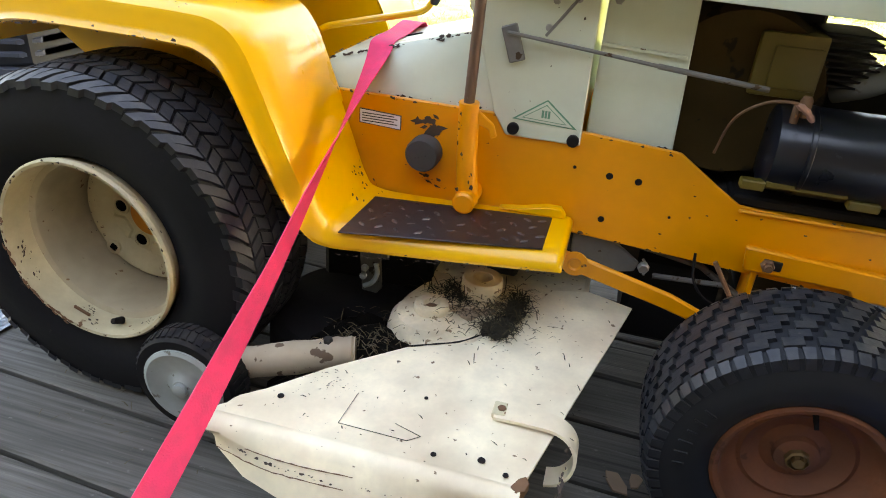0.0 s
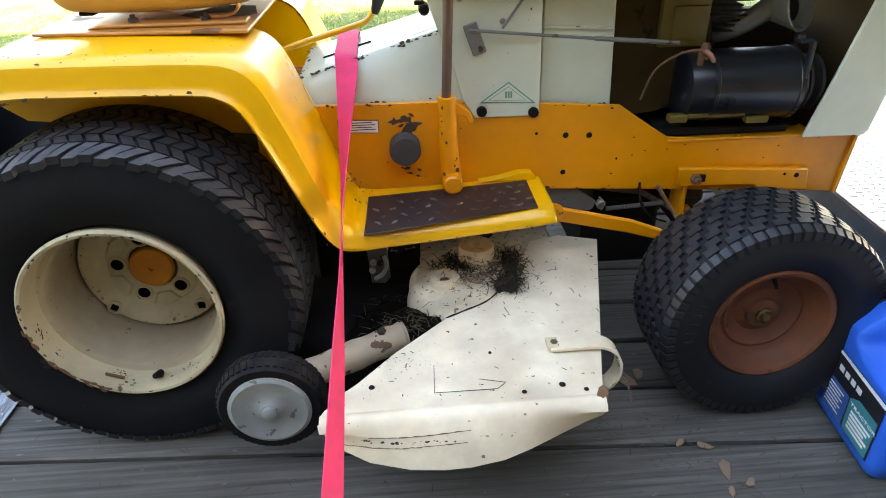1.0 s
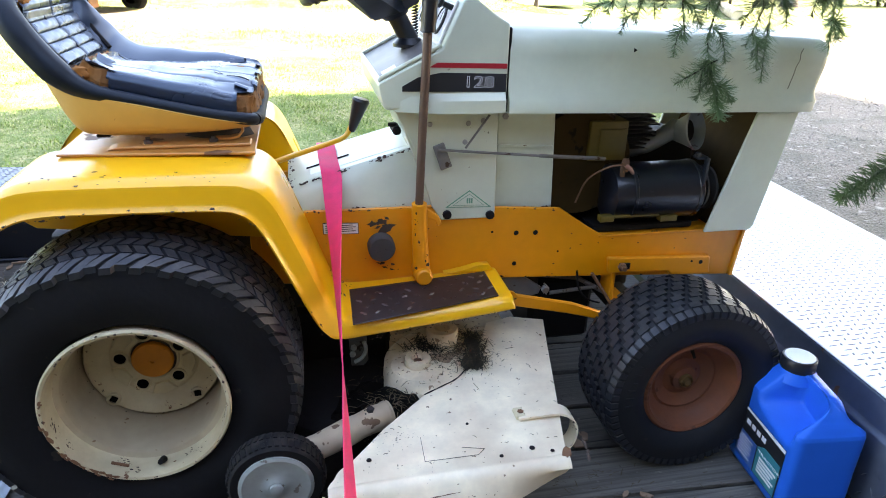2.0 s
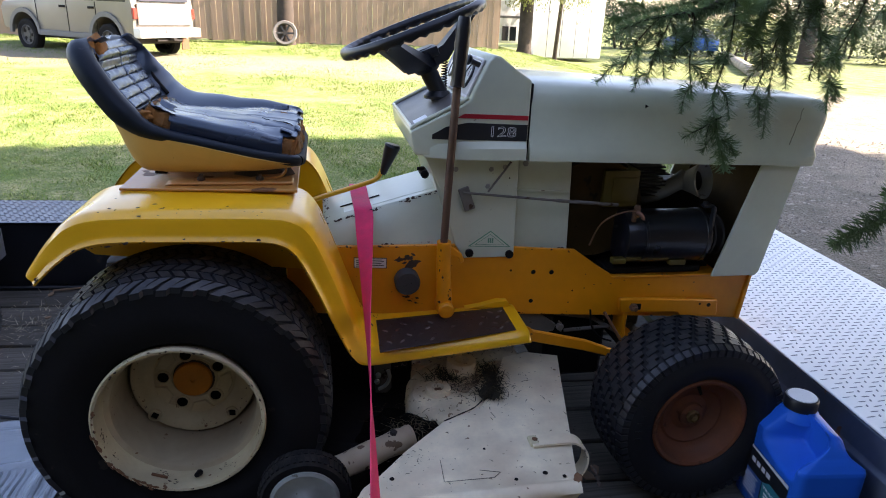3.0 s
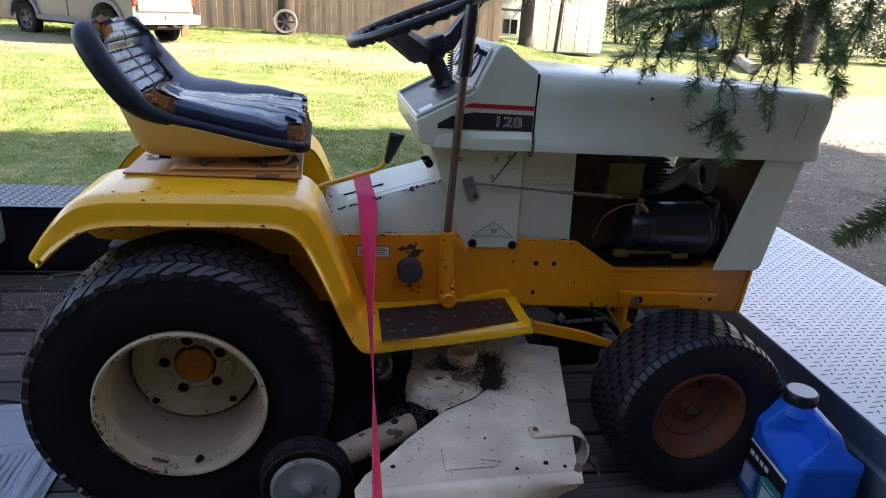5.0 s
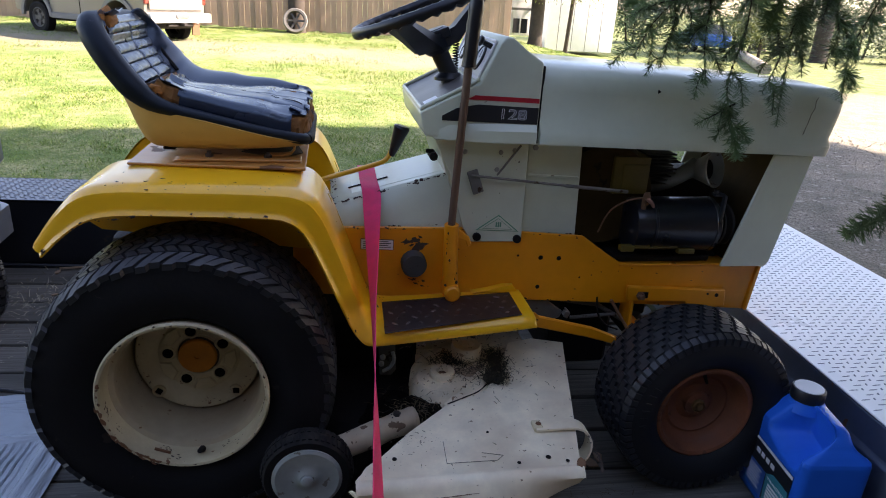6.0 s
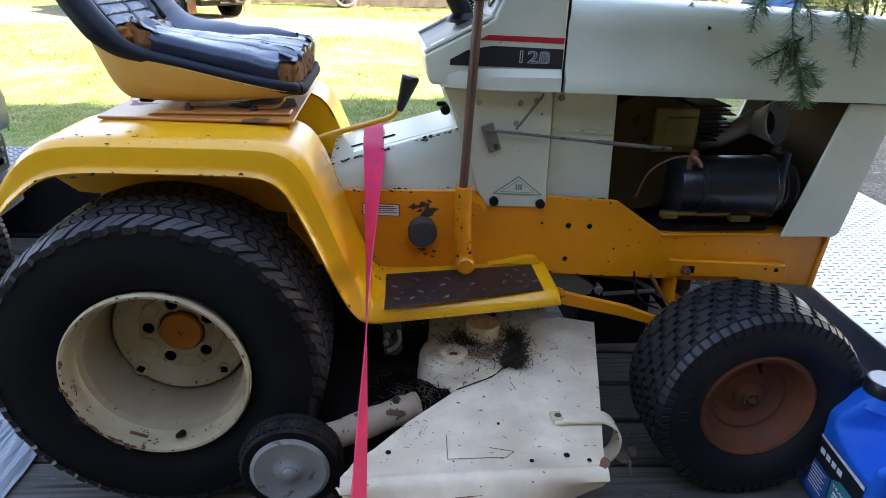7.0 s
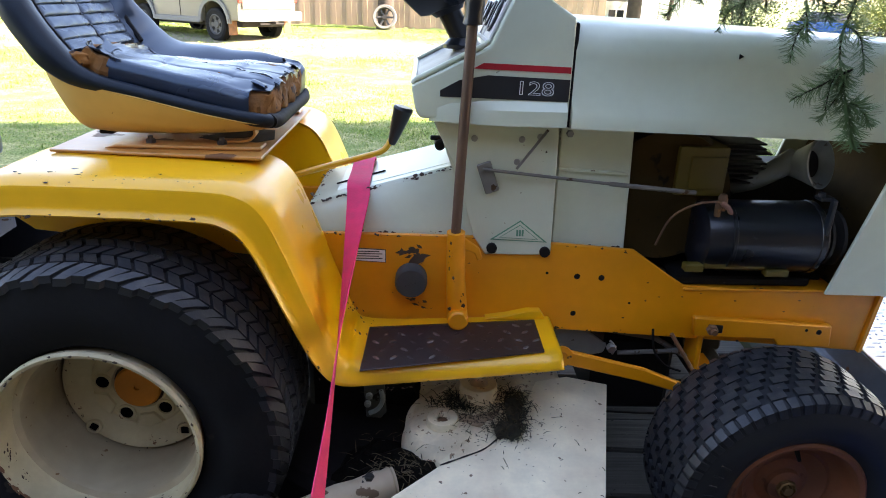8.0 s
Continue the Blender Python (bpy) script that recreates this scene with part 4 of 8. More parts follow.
flakes(chips([(0.40, -0.17, 0.3665), (0.36, -0.20, 0.420), (0.39, -0.25, 0.376)], 30, 0.0018, 5, 0.02, (0.4, -0.3, 1)), near_fender)
flakes(chips([(0.288, -0.1235, 0.580), (0.42, -0.1165, 0.614), (0.60, -0.1125, 0.664)], 90, 0.0028, 6, 0.004, (0, -0.8, 0.6)), cover)
flakes(chips([(0.292, -0.144, 0.534), (0.58, -0.1445, 0.534)], 30, 0.0025, 7, 0.003, (0, -1, 0)), cover)
flakes(chips([(0.292, -0.10, 0.5835), (0.292, 0.10, 0.5835)], 40, 0.003, 8, 0.008, (-0.3, 0, 1)), cover)
flakes(chips([(0.32, -0.1515, 0.531), (0.60, -0.1515, 0.528), (0.90, -0.1515, 0.507)], 40, 0.0022, 9, 0.004, (0, -1, 0)), rail)
flakes(chips([(0.36, -0.1515, 0.362), (0.80, -0.1515, 0.342), (1.36, -0.1515, 0.306)], 44, 0.0024, 10, 0.004, (0, -1, 0)), rail)
flakes(chips([(1.01, -0.1515, 0.435), (1.38, -0.1515, 0.428)], 20, 0.002, 11, 0.004, (0, -1, 0)), rail)
flakes(chips([(0.40, -0.1515, 0.44), (0.75, -0.1515, 0.44), (1.30, -0.1515, 0.38)], 26, 0.0013, 12, 0.10, (0, -1, 0)), rail)
flakes(chips([(0.745, -0.129, 0.51), (0.882, -0.129, 0.506)], 12, 0.0028, 13, 0.003, (0, -1, 0)), firewall)
flakes(chips([(0.62, -0.1575, 0.55), (0.70, -0.1575, 0.72)], 12, 0.0016, 14, 0.04, (0, -1, 0)), ped)
flakes(chips([(0.462, -0.1512, 0.492), (0.480, -0.1512, 0.500), (0.500, -0.1512, 0.490), (0.484, -0.1512, 0.480)], 40, 0.0055, 17, 0.010, (0, -1, 0)), rail)
flakes(chips([(0.47, -0.1512, 0.40), (0.52, -0.1512, 0.385)], 14, 0.003, 18, 0.012, (0, -1, 0)), rail)
flakes(chips([(0.552, -0.201, 0.405), (0.575, -0.205, 0.41), (0.553, -0.208, 0.48), (0.548, -0.208, 0.55)], 22, 0.003, 15, 0.008, (0, -1, 0)), rail)
flakes(chips([(-0.236, -0.3838, 0.558), (-0.155, -0.3838, 0.623), (-0.05, -0.3838, 0.6345), (0.18, -0.3838, 0.629), (0.236, -0.3838, 0.597), (0.318, -0.381, 0.416)], 90, 0.0011, 61, 0.002, (0, -1, 0.2)), near_fender)
flakes(chips([(-0.21, -0.352, 0.636), (-0.12, -0.352, 0.683), (0.0, -0.352, 0.684), (0.20, -0.352, 0.680), (0.27, -0.352, 0.640)], 60, 0.0010, 62, 0.012, (0, -0.5, 0.8)), near_fender)
flakes(chips([(-0.10, -0.26, 0.6850), (0.22, -0.26, 0.6800)], 40, 0.0013, 63, 0.06, (0, 0, 1)), near_fender)
flakes(chips([(0.40, -0.3645, 0.331), (0.56, -0.340, 0.338), (0.735, -0.317, 0.348)], 70, 0.0012, 64, 0.002, (0, -1, -0.1)), near_fender)
deckplate = tr("seat_platform", prism([(-0.118, -0.212), (0.235, -0.240), (0.235, 0.240), (-0.118, 0.212)], 0.6862, 0.692, 0.0015, axis="z"), M_PRIMER, "worn brown seat platform")
for y in (-0.178, 0.178):
    part("rail", prism([(-0.035, 0.6925), (0.225, 0.6925), (0.225, 0.6985), (-0.015, 0.6985)], y - 0.022, y + 0.022, 0.002), M_PRIMER, deckplate)
for x in (0.036, 0.155):
    part("bolt", merge(bolt((x, -0.178, 0.6985), 0.0085, 0.007, "z", 1), lathe([(0.0045, 0.699), (0.0045, 0.7105)], (x, -0.178, 0), 8, "z")), M_CHIPS, deckplate)
part("worn_patch", prism([(0.09, -0.10), (0.13, -0.125), (0.165, -0.118), (0.20, -0.13), (0.226, -0.10), (0.21, -0.02), (0.14, 0.0), (0.12, -0.05)], 0.6920, 0.6926, 0, axis="z"), M_CHIPS, deckplate)

# black boxes added under the frame so the gap reads as deep shade
tr("belt_guard", box((0.27, -0.13, 0.11), (0.50, 0.13, 0.285), 0.012), M_GREASE_SHADE, "black filler box for the shade under the frame")
tr("axle_pivot", box((0.86, -0.10, 0.12), (1.03, 0.12, 0.30), 0.012), M_GREASE_SHADE)
tr("drive_tray", box((0.50, -0.09, 0.225), (0.86, 0.12, 0.275), 0.008), M_GREASE_SHADE)

# wheels
def tyre(centre, radius, width, rim_r, segs=72):
    """Tyre carcass with bulging sides, axis along y, the outer side at -y."""
    h = width / 2
    prof = [(rim_r, -h * 0.74), (rim_r + 0.008, -h * 0.86), (rim_r + (radius - rim_r) * 0.30, -h * 0.985), (rim_r + (radius - rim_r) * 0.55, -h), (radius * 0.955, -h * 0.93), (radius * 0.978, -h * 0.84),
            (radius * 0.985, -h * 0.5), (radius * 0.988, 0)]
    prof = prof + [(r, -y) for r, y in prof[::-1][1:]]
    return lathe(prof, centre, segs, closed=True)


def lug(bm, centre, corners, radius, half, lift, taper=0.10):
    """One tread block: corners are (angle, along the width from -1 to 1)."""
    def at(a, s, up):
        drop = radius * (0.013 * abs(s) ** 2 + (max(0, abs(s) - 0.70) * 0.42) ** 1.5)
        r = radius - drop - (0 if up else lift + 0.004)
        return (centre[0] + r * math.sin(a), centre[1] + s * half, centre[2] + r * math.cos(a))
    ca, cs = sum(a for a, s in corners) / len(corners), sum(s for a, s in corners) / len(corners)
    low = [bm.verts.new(at(a, s, False)) for a, s in corners]
    top = [bm.verts.new(at(ca + (a - ca) * (1 - taper), cs + (s - cs) * (1 - 0.6 * taper), True)) for a, s in corners]
    bm.faces.new(top)
    for i in range(len(corners)):
        j = (i + 1) % len(corners)
        bm.faces.new((low[i], low[j], top[j], top[i]))


def turf_tread(centre, radius, width):
    """Herringbone turf tread: three rows of slanting bars to each side of the middle, the slant turning from row to row."""
    bm = bmesh.new()
    n, half = 76, width / 2
    st = 2 * math.pi / n
    rnd = random.Random(3)
    for k in range(n):
        for sg in (-1, 1):
            for s0, s1, sh, slant in ((0.010, 0.225, 0.0, 0.6), (0.240, 0.470, 0.6, -0.6), (0.485, 0.715, 0.0, 0.6), (0.730, 0.985 - 0.045 * (k % 2), 0.6, -1.35)):
                b = k * st + st * (sh + (0.5 if sg > 0 else 0.0)) + rnd.uniform(-0.03, 0.03) * st
                m = (s0 + s1) / 2
                w = 0.84 * st
                lug(bm, centre, [(b, sg * s0), (b + w, sg * s0), (b + w + st * slant * 0.5, sg * m), (b + w + st * slant, sg * s1), (b + st * slant, sg * s1), (b + st * slant * 0.5, sg * m)], radius, half, 0.007)
    return bm


def brick_tread(centre, radius, width):
    """Meshing Z-shaped blocks with ribbed shoulders, for the front tyres."""
    bm = bmesh.new()
    n, half = 32, width / 2
    st = 2 * math.pi / n
    for k in range(n):
        for c in range(4):
            s0, s1 = -0.78 + c * 0.39, -0.78 + (c + 1) * 0.39
            a = k * st + (0.5 * st if c % 2 else 0)
            m = (s0 + s1) / 2
            lug(bm, centre, [(a, s0 + 0.012), (a + st * 0.64, s0 + 0.012), (a + st * 0.64, m), (a + st * 0.91, m), (a + st * 0.91, s1 - 0.012), (a + st * 0.27, s1 - 0.012), (a + st * 0.27, m), (a, m)], radius, half, 0.006, 0.05)
        for sg in (-1, 1):
            for e in (0, 0.5):
                a = (k + e) * st
                lug(bm, centre, [(a, sg * 0.79), (a + st * 0.41, sg * 0.79), (a + st * 0.38, sg * 0.975), (a + st * 0.03, sg * 0.975)], radius, half, 0.012)
    return bm


M_BARREL = material("rust_stained_cream_paint", (0.46, 0.385, 0.25), 0.7, spots=(0.20, 0.12, 0.06), amount=0.30, spot_scale=60, grain=40, vary=0.3, bump=0.15, streak=(0.27, 0.17, 0.09), streak_amount=0.5)


M_HUB = material("grimy_orange_yellow_paint", (0.64, 0.220, 0.006), 0.6, spots=(0.20, 0.08, 0.02), amount=0.25, spot_scale=110, grain=70, vary=0.3, bump=0.15)


def rear_wheel(sign):
    c = (0.006, 0, 0.292)
    prof = [(0.156, -0.440), (0.1605, -0.447), (0.1610, -0.454), (0.1575, -0.4585), (0.1525, -0.4570), (0.1510, -0.450), (0.1508, -0.432), (0.1505, -0.4110), (0.1490, -0.4080), (0.1390, -0.4045), (0.1372, -0.401), (0.1362, -0.340), (0.1358, -0.290),
            (0.1350, -0.262), (0.1330, -0.2585), (0.1305, -0.2600), (0.1295, -0.2860), (0.1285, -0.2960), (0.1255, -0.3005), (0.1200, -0.3010), (0.104, -0.2960), (0.090, -0.2870), (0.084, -0.2860), (0.081, -0.2880), (0.048, -0.2885), (0.044, -0.2840), (0.001, -0.2840)]
    h = (0.002, 0, 0.2875)
    bm = lathe(prof, c, 64, caps=False)
    for f in bm.faces:
        q = f.calc_center_median()
        if abs(q.y) < 0.4075 and math.hypot(q.x - c[0], q.z - c[2]) > (0.1275 if abs(q.y) < 0.302 else 0.13):
            f.material_index = 1
    w = tr("rear_wheel", bm if sign < 0 else mirror(bm), (M_RIM, M_BARREL), "chipped cream steel rear rim")
    t = tyre((c[0], -0.336, c[2]), 0.2875, 0.240, 0.1545)
    t2 = part("tyre", t if sign < 0 else mirror(t), M_RUBBER, w, "dirty black turf tyre")
    tread = turf_tread((c[0], -0.336, c[2]), 0.2915, 0.240)
    part("tread", tread if sign < 0 else mirror(tread), M_TREAD, w)
    if sign < 0:
        part("hub_cap", lathe([(0.0400, -0.2840), (0.0400, -0.2905), (0.0375, -0.2935), (0.005, -0.2940), (0.0045, -0.2905), (0.001, -0.2905)], h, 36), M_HUB, w, "yellow hub cap")
        part("hub_groove", lathe([(0.0445, -0.2838), (0.0445, -0.2850), (0.0400, -0.2850)], h, 36, caps=False), M_CHIPS, w)
        for k in range(5):
            a = radians(172 + 72 * k)
            x, z = h[0] + 0.0605 * math.cos(a), h[2] + 0.0605 * math.sin(a)
            part("lug_hole", lathe([(0.0112, -0.2870), (0.0112, -0.2898), (0.001, -0.2898)], (x, 0, z), 18), M_HOLE, w)
            part("raised_ring", lathe([(0.0180, -0.2860), (0.0160, -0.2905), (0.0130, -0.2915), (0.0116, -0.2900), (0.0112, -0.2880)], (x, 0, z), 20, caps=False), M_RIM, w)
            # pressed pads between the holes
            m = radians(208 + 72 * k)
            pad_pts = [(h[0] + r * math.cos(m + d), y, h[2] + r * math.sin(m + d)) for r, d, y in ((0.056, -0.24, -0.2885), (0.056, 0.24, -0.2885), (0.080, 0.34, -0.2885), (0.083, 0.0, -0.2885), (0.080, -0.34, -0.2885))]
            mid = Vector((h[0] + 0.069 * math.cos(m), -0.2925, h[2] + 0.069 * math.sin(m)))
            part("pressed_pad", loft([[Vector(p) + Vector((0, 0.006, 0)) for p in pad_pts], pad_pts, [Vector(p).lerp(mid, 0.14) + Vector((0, -0.0030, 0)) for p in pad_pts]]), M_RIM, w, angle=20)
        for k in range(4):
            a = radians(-47 + 90 * k)
            x, z = h[0] + 0.113 * math.cos(a), h[2] + 0.113 * math.sin(a)
            part("small_hole", moved(box((-0.0065, -0.3022, -0.0055), (0.0065, -0.2960, 0.0055), 0.0), pose(x, 0, z, 0, 12 * k, 0)), M_HOLE, w)
            part("pressed_boss", lathe([(0.0150, -0.2960), (0.0140, -0.3018), (0.0120, -0.3024), (0.0090, -0.3014)], (x, 0, z), 20, caps=False), M_RIM, w)
        # dirty joint where the disc meets the barrel, and rust chips round the lip
        groove = tube([(c[0] + 0.1310 * math.cos(q), -0.2630, c[2] + 0.1310 * math.sin(q)) for q in (2 * math.pi * j / 90 for j in range(91))], [0.0022 + 0.0042 * max(0.0, noise.noise((j * 0.21, 3.3, 1)) + 0.10) + 0.0022 * max(0.0, -math.sin(2 * math.pi * j / 90)) for j in range(91)], 6)
        part("dirty_joint", groove, M_CHIPS, w)
        turn = [2 * math.pi * j / 40 for j in range(41)]
        ring = lambda r, y: [(c[0] + r * math.cos(q), y, c[2] + r * math.sin(q)) for q in turn]
        flakes(chips(ring(0.1565, -0.4590), 46, 0.0018, 21, 0.004, (0, -1, 0)), w)
        flakes(chips(ring(0.1600, -0.4500), 60, 0.0016, 22, 0.003, (0, -1, 0)), w)
        flakes(chips([(h[0] + 0.117 * math.cos(q), -0.3012, h[2] + 0.117 * math.sin(q)) for q in turn], 70, 0.0013, 23, 0.014, (0, -1, 0)), w)
        worn = [radians(a) for a in (165, 185, 200, 215, 230, 245, 262)]
        rust = chips([(c[0] + 0.1555 * math.cos(q), -0.4592, c[2] + 0.1555 * math.sin(q)) for q in worn], 60, 0.0036, 71, 0.005, (0, -1, 0))
        tagged(part("rust_stain", rust, M_RUST, w), kind="stuff")
        # flakes inside the barrel, thickest on the weathered side
        rnd = random.Random(27)
        for k in range(11):
            q = radians(rnd.choice((170, 185, 200, 215, 235, 255, 300, 340)) + rnd.uniform(-9, 9))
            y0 = rnd.uniform(-0.445, -0.415)
            a = Vector((c[0] + 0.1503 * math.cos(q), y0, c[2] + 0.1503 * math.sin(q)))
            b = Vector((c[0] + 0.1503 * math.cos(q + 0.12), y0 - 0.006, c[2] + 0.1503 * math.sin(q + 0.12)))
            flakes(chips([a, b], 9, 0.0017, 40 + k, 0.010, (-math.cos(q), 0, -math.sin(q))), w)
        part("weight", moved(box((-0.016, -0.002, -0.003), (0.016, 0.002, 0.003), 0.001), pose(c[0] - 0.055, -0.432, c[2] - 0.1365, 0, 22, 0)), M_RUST, w)
        part("valve", tube([(c[0] + 0.02, -0.425, c[2] - 0.142), (c[0] + 0.018, -0.444, c[2] - 0.133)], [0.007, 0.005], 10), M_GREASE_SHADE, w)
    else:
        part("hub_cap", mirror(lathe([(0.040, -0.2840), (0.040, -0.2905), (0.0375, -0.2935), (0.001, -0.2940)], h, 28)), M_FRAME, w)
    return w


rear_wheel(-1), rear_wheel(1)


def front_wheel(sign):
    c = (1.105, 0, 0.2045)
    prof = [(0.106, -0.452), (0.1135, -0.460), (0.1135, -0.467), (0.109, -0.470), (0.102, -0.467), (0.0985, -0.456), (0.094, -0.440), (0.085, -0.431), (0.076, -0.4285), (0.070, -0.431), (0.058, -0.4225), (0.045, -0.418), (0.031, -0.424), (0.0285, -0.432), (0.022, -0.4345), (0.001, -0.4345)]
    bm = lathe(prof, c, 48, caps=False)
    w = tr("front_wheel", bm if sign < 0 else mirror(bm), M_RUSTRIM, "rusty red brown front rim")
    t = tyre((c[0], -0.394, c[2]), 0.201, 0.178, 0.109, 60)
    part("tyre", t if sign < 0 else mirror(t), M_SIDEWALL, w, "black turf tyre")
    tread = brick_tread((c[0], -0.394, c[2]), 0.2045, 0.178)
    part("tread", tread if sign < 0 else mirror(tread), M_TREAD, w)
    if sign < 0:
        for k, (a, h) in enumerate(((150, 0.018), (157, 0.018), (164, 0.013), (171, 0.018), (178, 0.018), (185, 0.015))):
            q = radians(a)
            m = Matrix.Translation((c[0] + 0.155 * math.cos(q), -0.4835, c[2] + 0.155 * math.sin(q))) @ pose(0, 0, 0, 0, -a, 0)
            part("raised_mark", moved(box((-h / 2, -0.0012, -0.0015), (h / 2, 0.004, 0.0015), 0.0005), m), M_SIDEWALL, w)
        part("axle_nut", lathe([(0.0165, -0.4345), (0.016, -0.441), (0.0135, -0.443), (0.013, -0.437), (0.0085, -0.437), (0.008, -0.446), (0.001, -0.447)], c, 8), material("brassy_worn_nut", (0.22, 0.13, 0.05), 0.5, metal=0.6, grain=80, vary=0.3, bump=0.2), w)
        part("valve", tube([(c[0] - 0.004, -0.432, c[2] + 0.090), (c[0] + 0.002, -0.448, c[2] + 0.064)], [0.005, 0.003], 8), M_GREASE_SHADE, w)
    return w


front_wheel(-1), front_wheel(1)

# steering wheel and column
SW, TILT_W = Vector((0.500, 0.0, 1.012)), -22
steer_m = Matrix.Translation(SW) @ pose(0, 0, 0, 0, TILT_W, 0)


def steering():
    bm = bmesh.new()
    n, seg, R = 96, 10, 0.168
    rings = []
    for k in range(n):
        a = 2 * math.pi * k / n
        wave = 0.002 * math.cos(a * 36)
        ring = []
        for j in range(seg):
            b = 2 * math.pi * j / seg
            r = R + 0.0105 * math.cos(b) - (wave if math.cos(b) < -0.3 else 0)
            z = 0.0125 * math.sin(b) - (wave * 1.6 if math.sin(b) < -0.2 else 0)
            ring.append(bm.verts.new((r * math.cos(a), r * math.sin(a), z)))
        rings.append(ring)
    for i in range(n):
        for j in range(seg):
            p, q = rings[i], rings[(i + 1) % n]
            bm.faces.new((p[j], p[(j + 1) % seg], q[(j + 1) % seg], q[j]))
    return bm


wheel = tr("steering_wheel", moved(steering(), steer_m), M_BLACK, "black steering wheel with finger grips")
for a in (243, 3, 123):
    sp = loft([[(r, w * s, z + h * t) for s, t in ((-1, -0.5), (1, -0.5), (0.8, 0.5), (-0.8, 0.5))] for r, w, z, h in ((0.015, 0.034, -0.080, 0.034), (0.05, 0.031, -0.075, 0.034), (0.10, 0.024, -0.042, 0.026), (0.163, 0.019, -0.004, 0.014))])
    part("spoke", moved(sp, steer_m @ pose(0, 0, 0, 0, 0, a)), M_BLACK, wheel)
part("hub_cover", moved(merge(box((-0.030, -0.036, -0.075), (0.036, 0.036, -0.052), 0.006, 2)), steer_m), M_BLACK, wheel)
part("hub", moved(lathe([(0.026, -0.105), (0.034, -0.095), (0.036, -0.06), (0.028, -0.05)], (0, 0, 0), 24, "z"), steer_m), M_BLACK, wheel)
tr("steering_column", merge(tube([tuple(steer_m @ Vector((0, 0, -0.10))), (0.566, 0, 0.868), (0.572, 0, 0.84)], [0.021, 0.021, 0.024], 18),
   lathe([(0.036, 0.853), (0.036, 0.860), (0.024, 0.872)], (0.566, 0, 0), 24, "z")), M_BLACK)
# ---- seat ----
# stations from the front edge, over the seat and up the back: rim x, z, half width, lean of the normal
SEAT = smooth_line([(0.236, 0.735, 0.165, 78), (0.222, 0.738, 0.190, 86), (0.15, 0.754, 0.210, 83), (0.05, 0.778, 0.216, 82), (-0.045, 0.800, 0.212, 74), (-0.092, 0.830, 0.205, 50), (-0.126, 0.868, 0.195, 26), (-0.152, 0.905, 0.185, 22), (-0.172, 0.935, 0.166, 28), (-0.182, 0.948, 0.132, 62)], 8)
PAN = smooth_line([(0.230, 0.726), (0.215, 0.721), (0.15, 0.716), (0.05, 0.713), (-0.045, 0.714), (-0.088, 0.728), (-0.120, 0.810), (-0.153, 0.882), (-0.174, 0.928), (-0.184, 0.951)], 8)


N_SEAT = len(SEAT) - 1


def seat_point(i, v, h):
    """A point over the rim's plane at station i (may lie between two), v across, h above."""
    i = max(0.0, min(N_SEAT - 1e-6, i))
    k = int(i)
    x, z, w, lean = (np.array(SEAT[k]) * (1 - (i - k)) + np.array(SEAT[k + 1]) * (i - k)).tolist()
    c, s = math.cos(radians(lean)), math.sin(radians(lean))
    return Vector((x + h * c, w * v, z + h * s))


def between(f, table):
    for (a, p), (b, q) in zip(table, table[1:]):
        if f <= b:
            u = max(0.0, (f - a) / (b - a))
            return p + (q - p) * u * u * (3 - 2 * u)
    return table[-1][1]


WING = ((0.0, 0.034), (0.06, 0.056), (0.11, 0.066), (0.22, 0.063), (0.33, 0.049), (0.44, 0.040), (0.55, 0.042), (0.65, 0.046), (0.80, 0.044), (1.0, 0.042))
FAR = ((0.0, 0.64), (0.14, 0.62), (0.30, 0.50), (0.42, 0.34), (0.50, 0.42), (0.58, 0.56), (0.70, 0.70), (0.87, 0.92), (1.0, 0.94))     # where cushion and wing meet
NEAR = ((0.0, 0.008), (0.30, 0.009), (0.42, 0.011), (0.52, 0.013), (1.0, 0.014))


def tub_height(f, v):
    """Rolled edge: thin at the torn near side, a broad wing along the far side, fat round the back."""
    a = abs(v)
    roll = between(f, NEAR if v < 0 else WING)
    end = min(1.0, f / 0.05, (1 - f) / 0.05) ** 0.5
    if v < 0:
        inner = 0.80 if f < 0.40 else 0.80 - 0.12 * min(1.0, (f - 0.40) / 0.12)
        low = 0.006 + 0.020 * max(0.0, min(1.0, (f - 0.845) / 0.05))
        h = low if a < inner else low * max(0.0, (1 - a) / (1 - inner)) + roll * math.sin(math.pi * (a - inner) / (1 - inner)) ** 0.75
    elif a > 0.90:
        h = roll * math.sqrt(max(0.0, 1 - ((a - 0.90) / 0.10) ** 2))
    else:
        start = (0.84 if f < 0.45 else 0.72) if v < 0 else between(f, FAR) - 0.10
        u = max(0.0, (a - start) / (0.90 - start))
        low = 0.006 + 0.020 * max(0.0, min(1.0, (f - 0.845) / 0.05))
        h = low + (roll - low) * (u * u * (3 - 2 * u) if v < 0 else math.sin(u * math.pi / 2) ** 0.9)
    return h * end


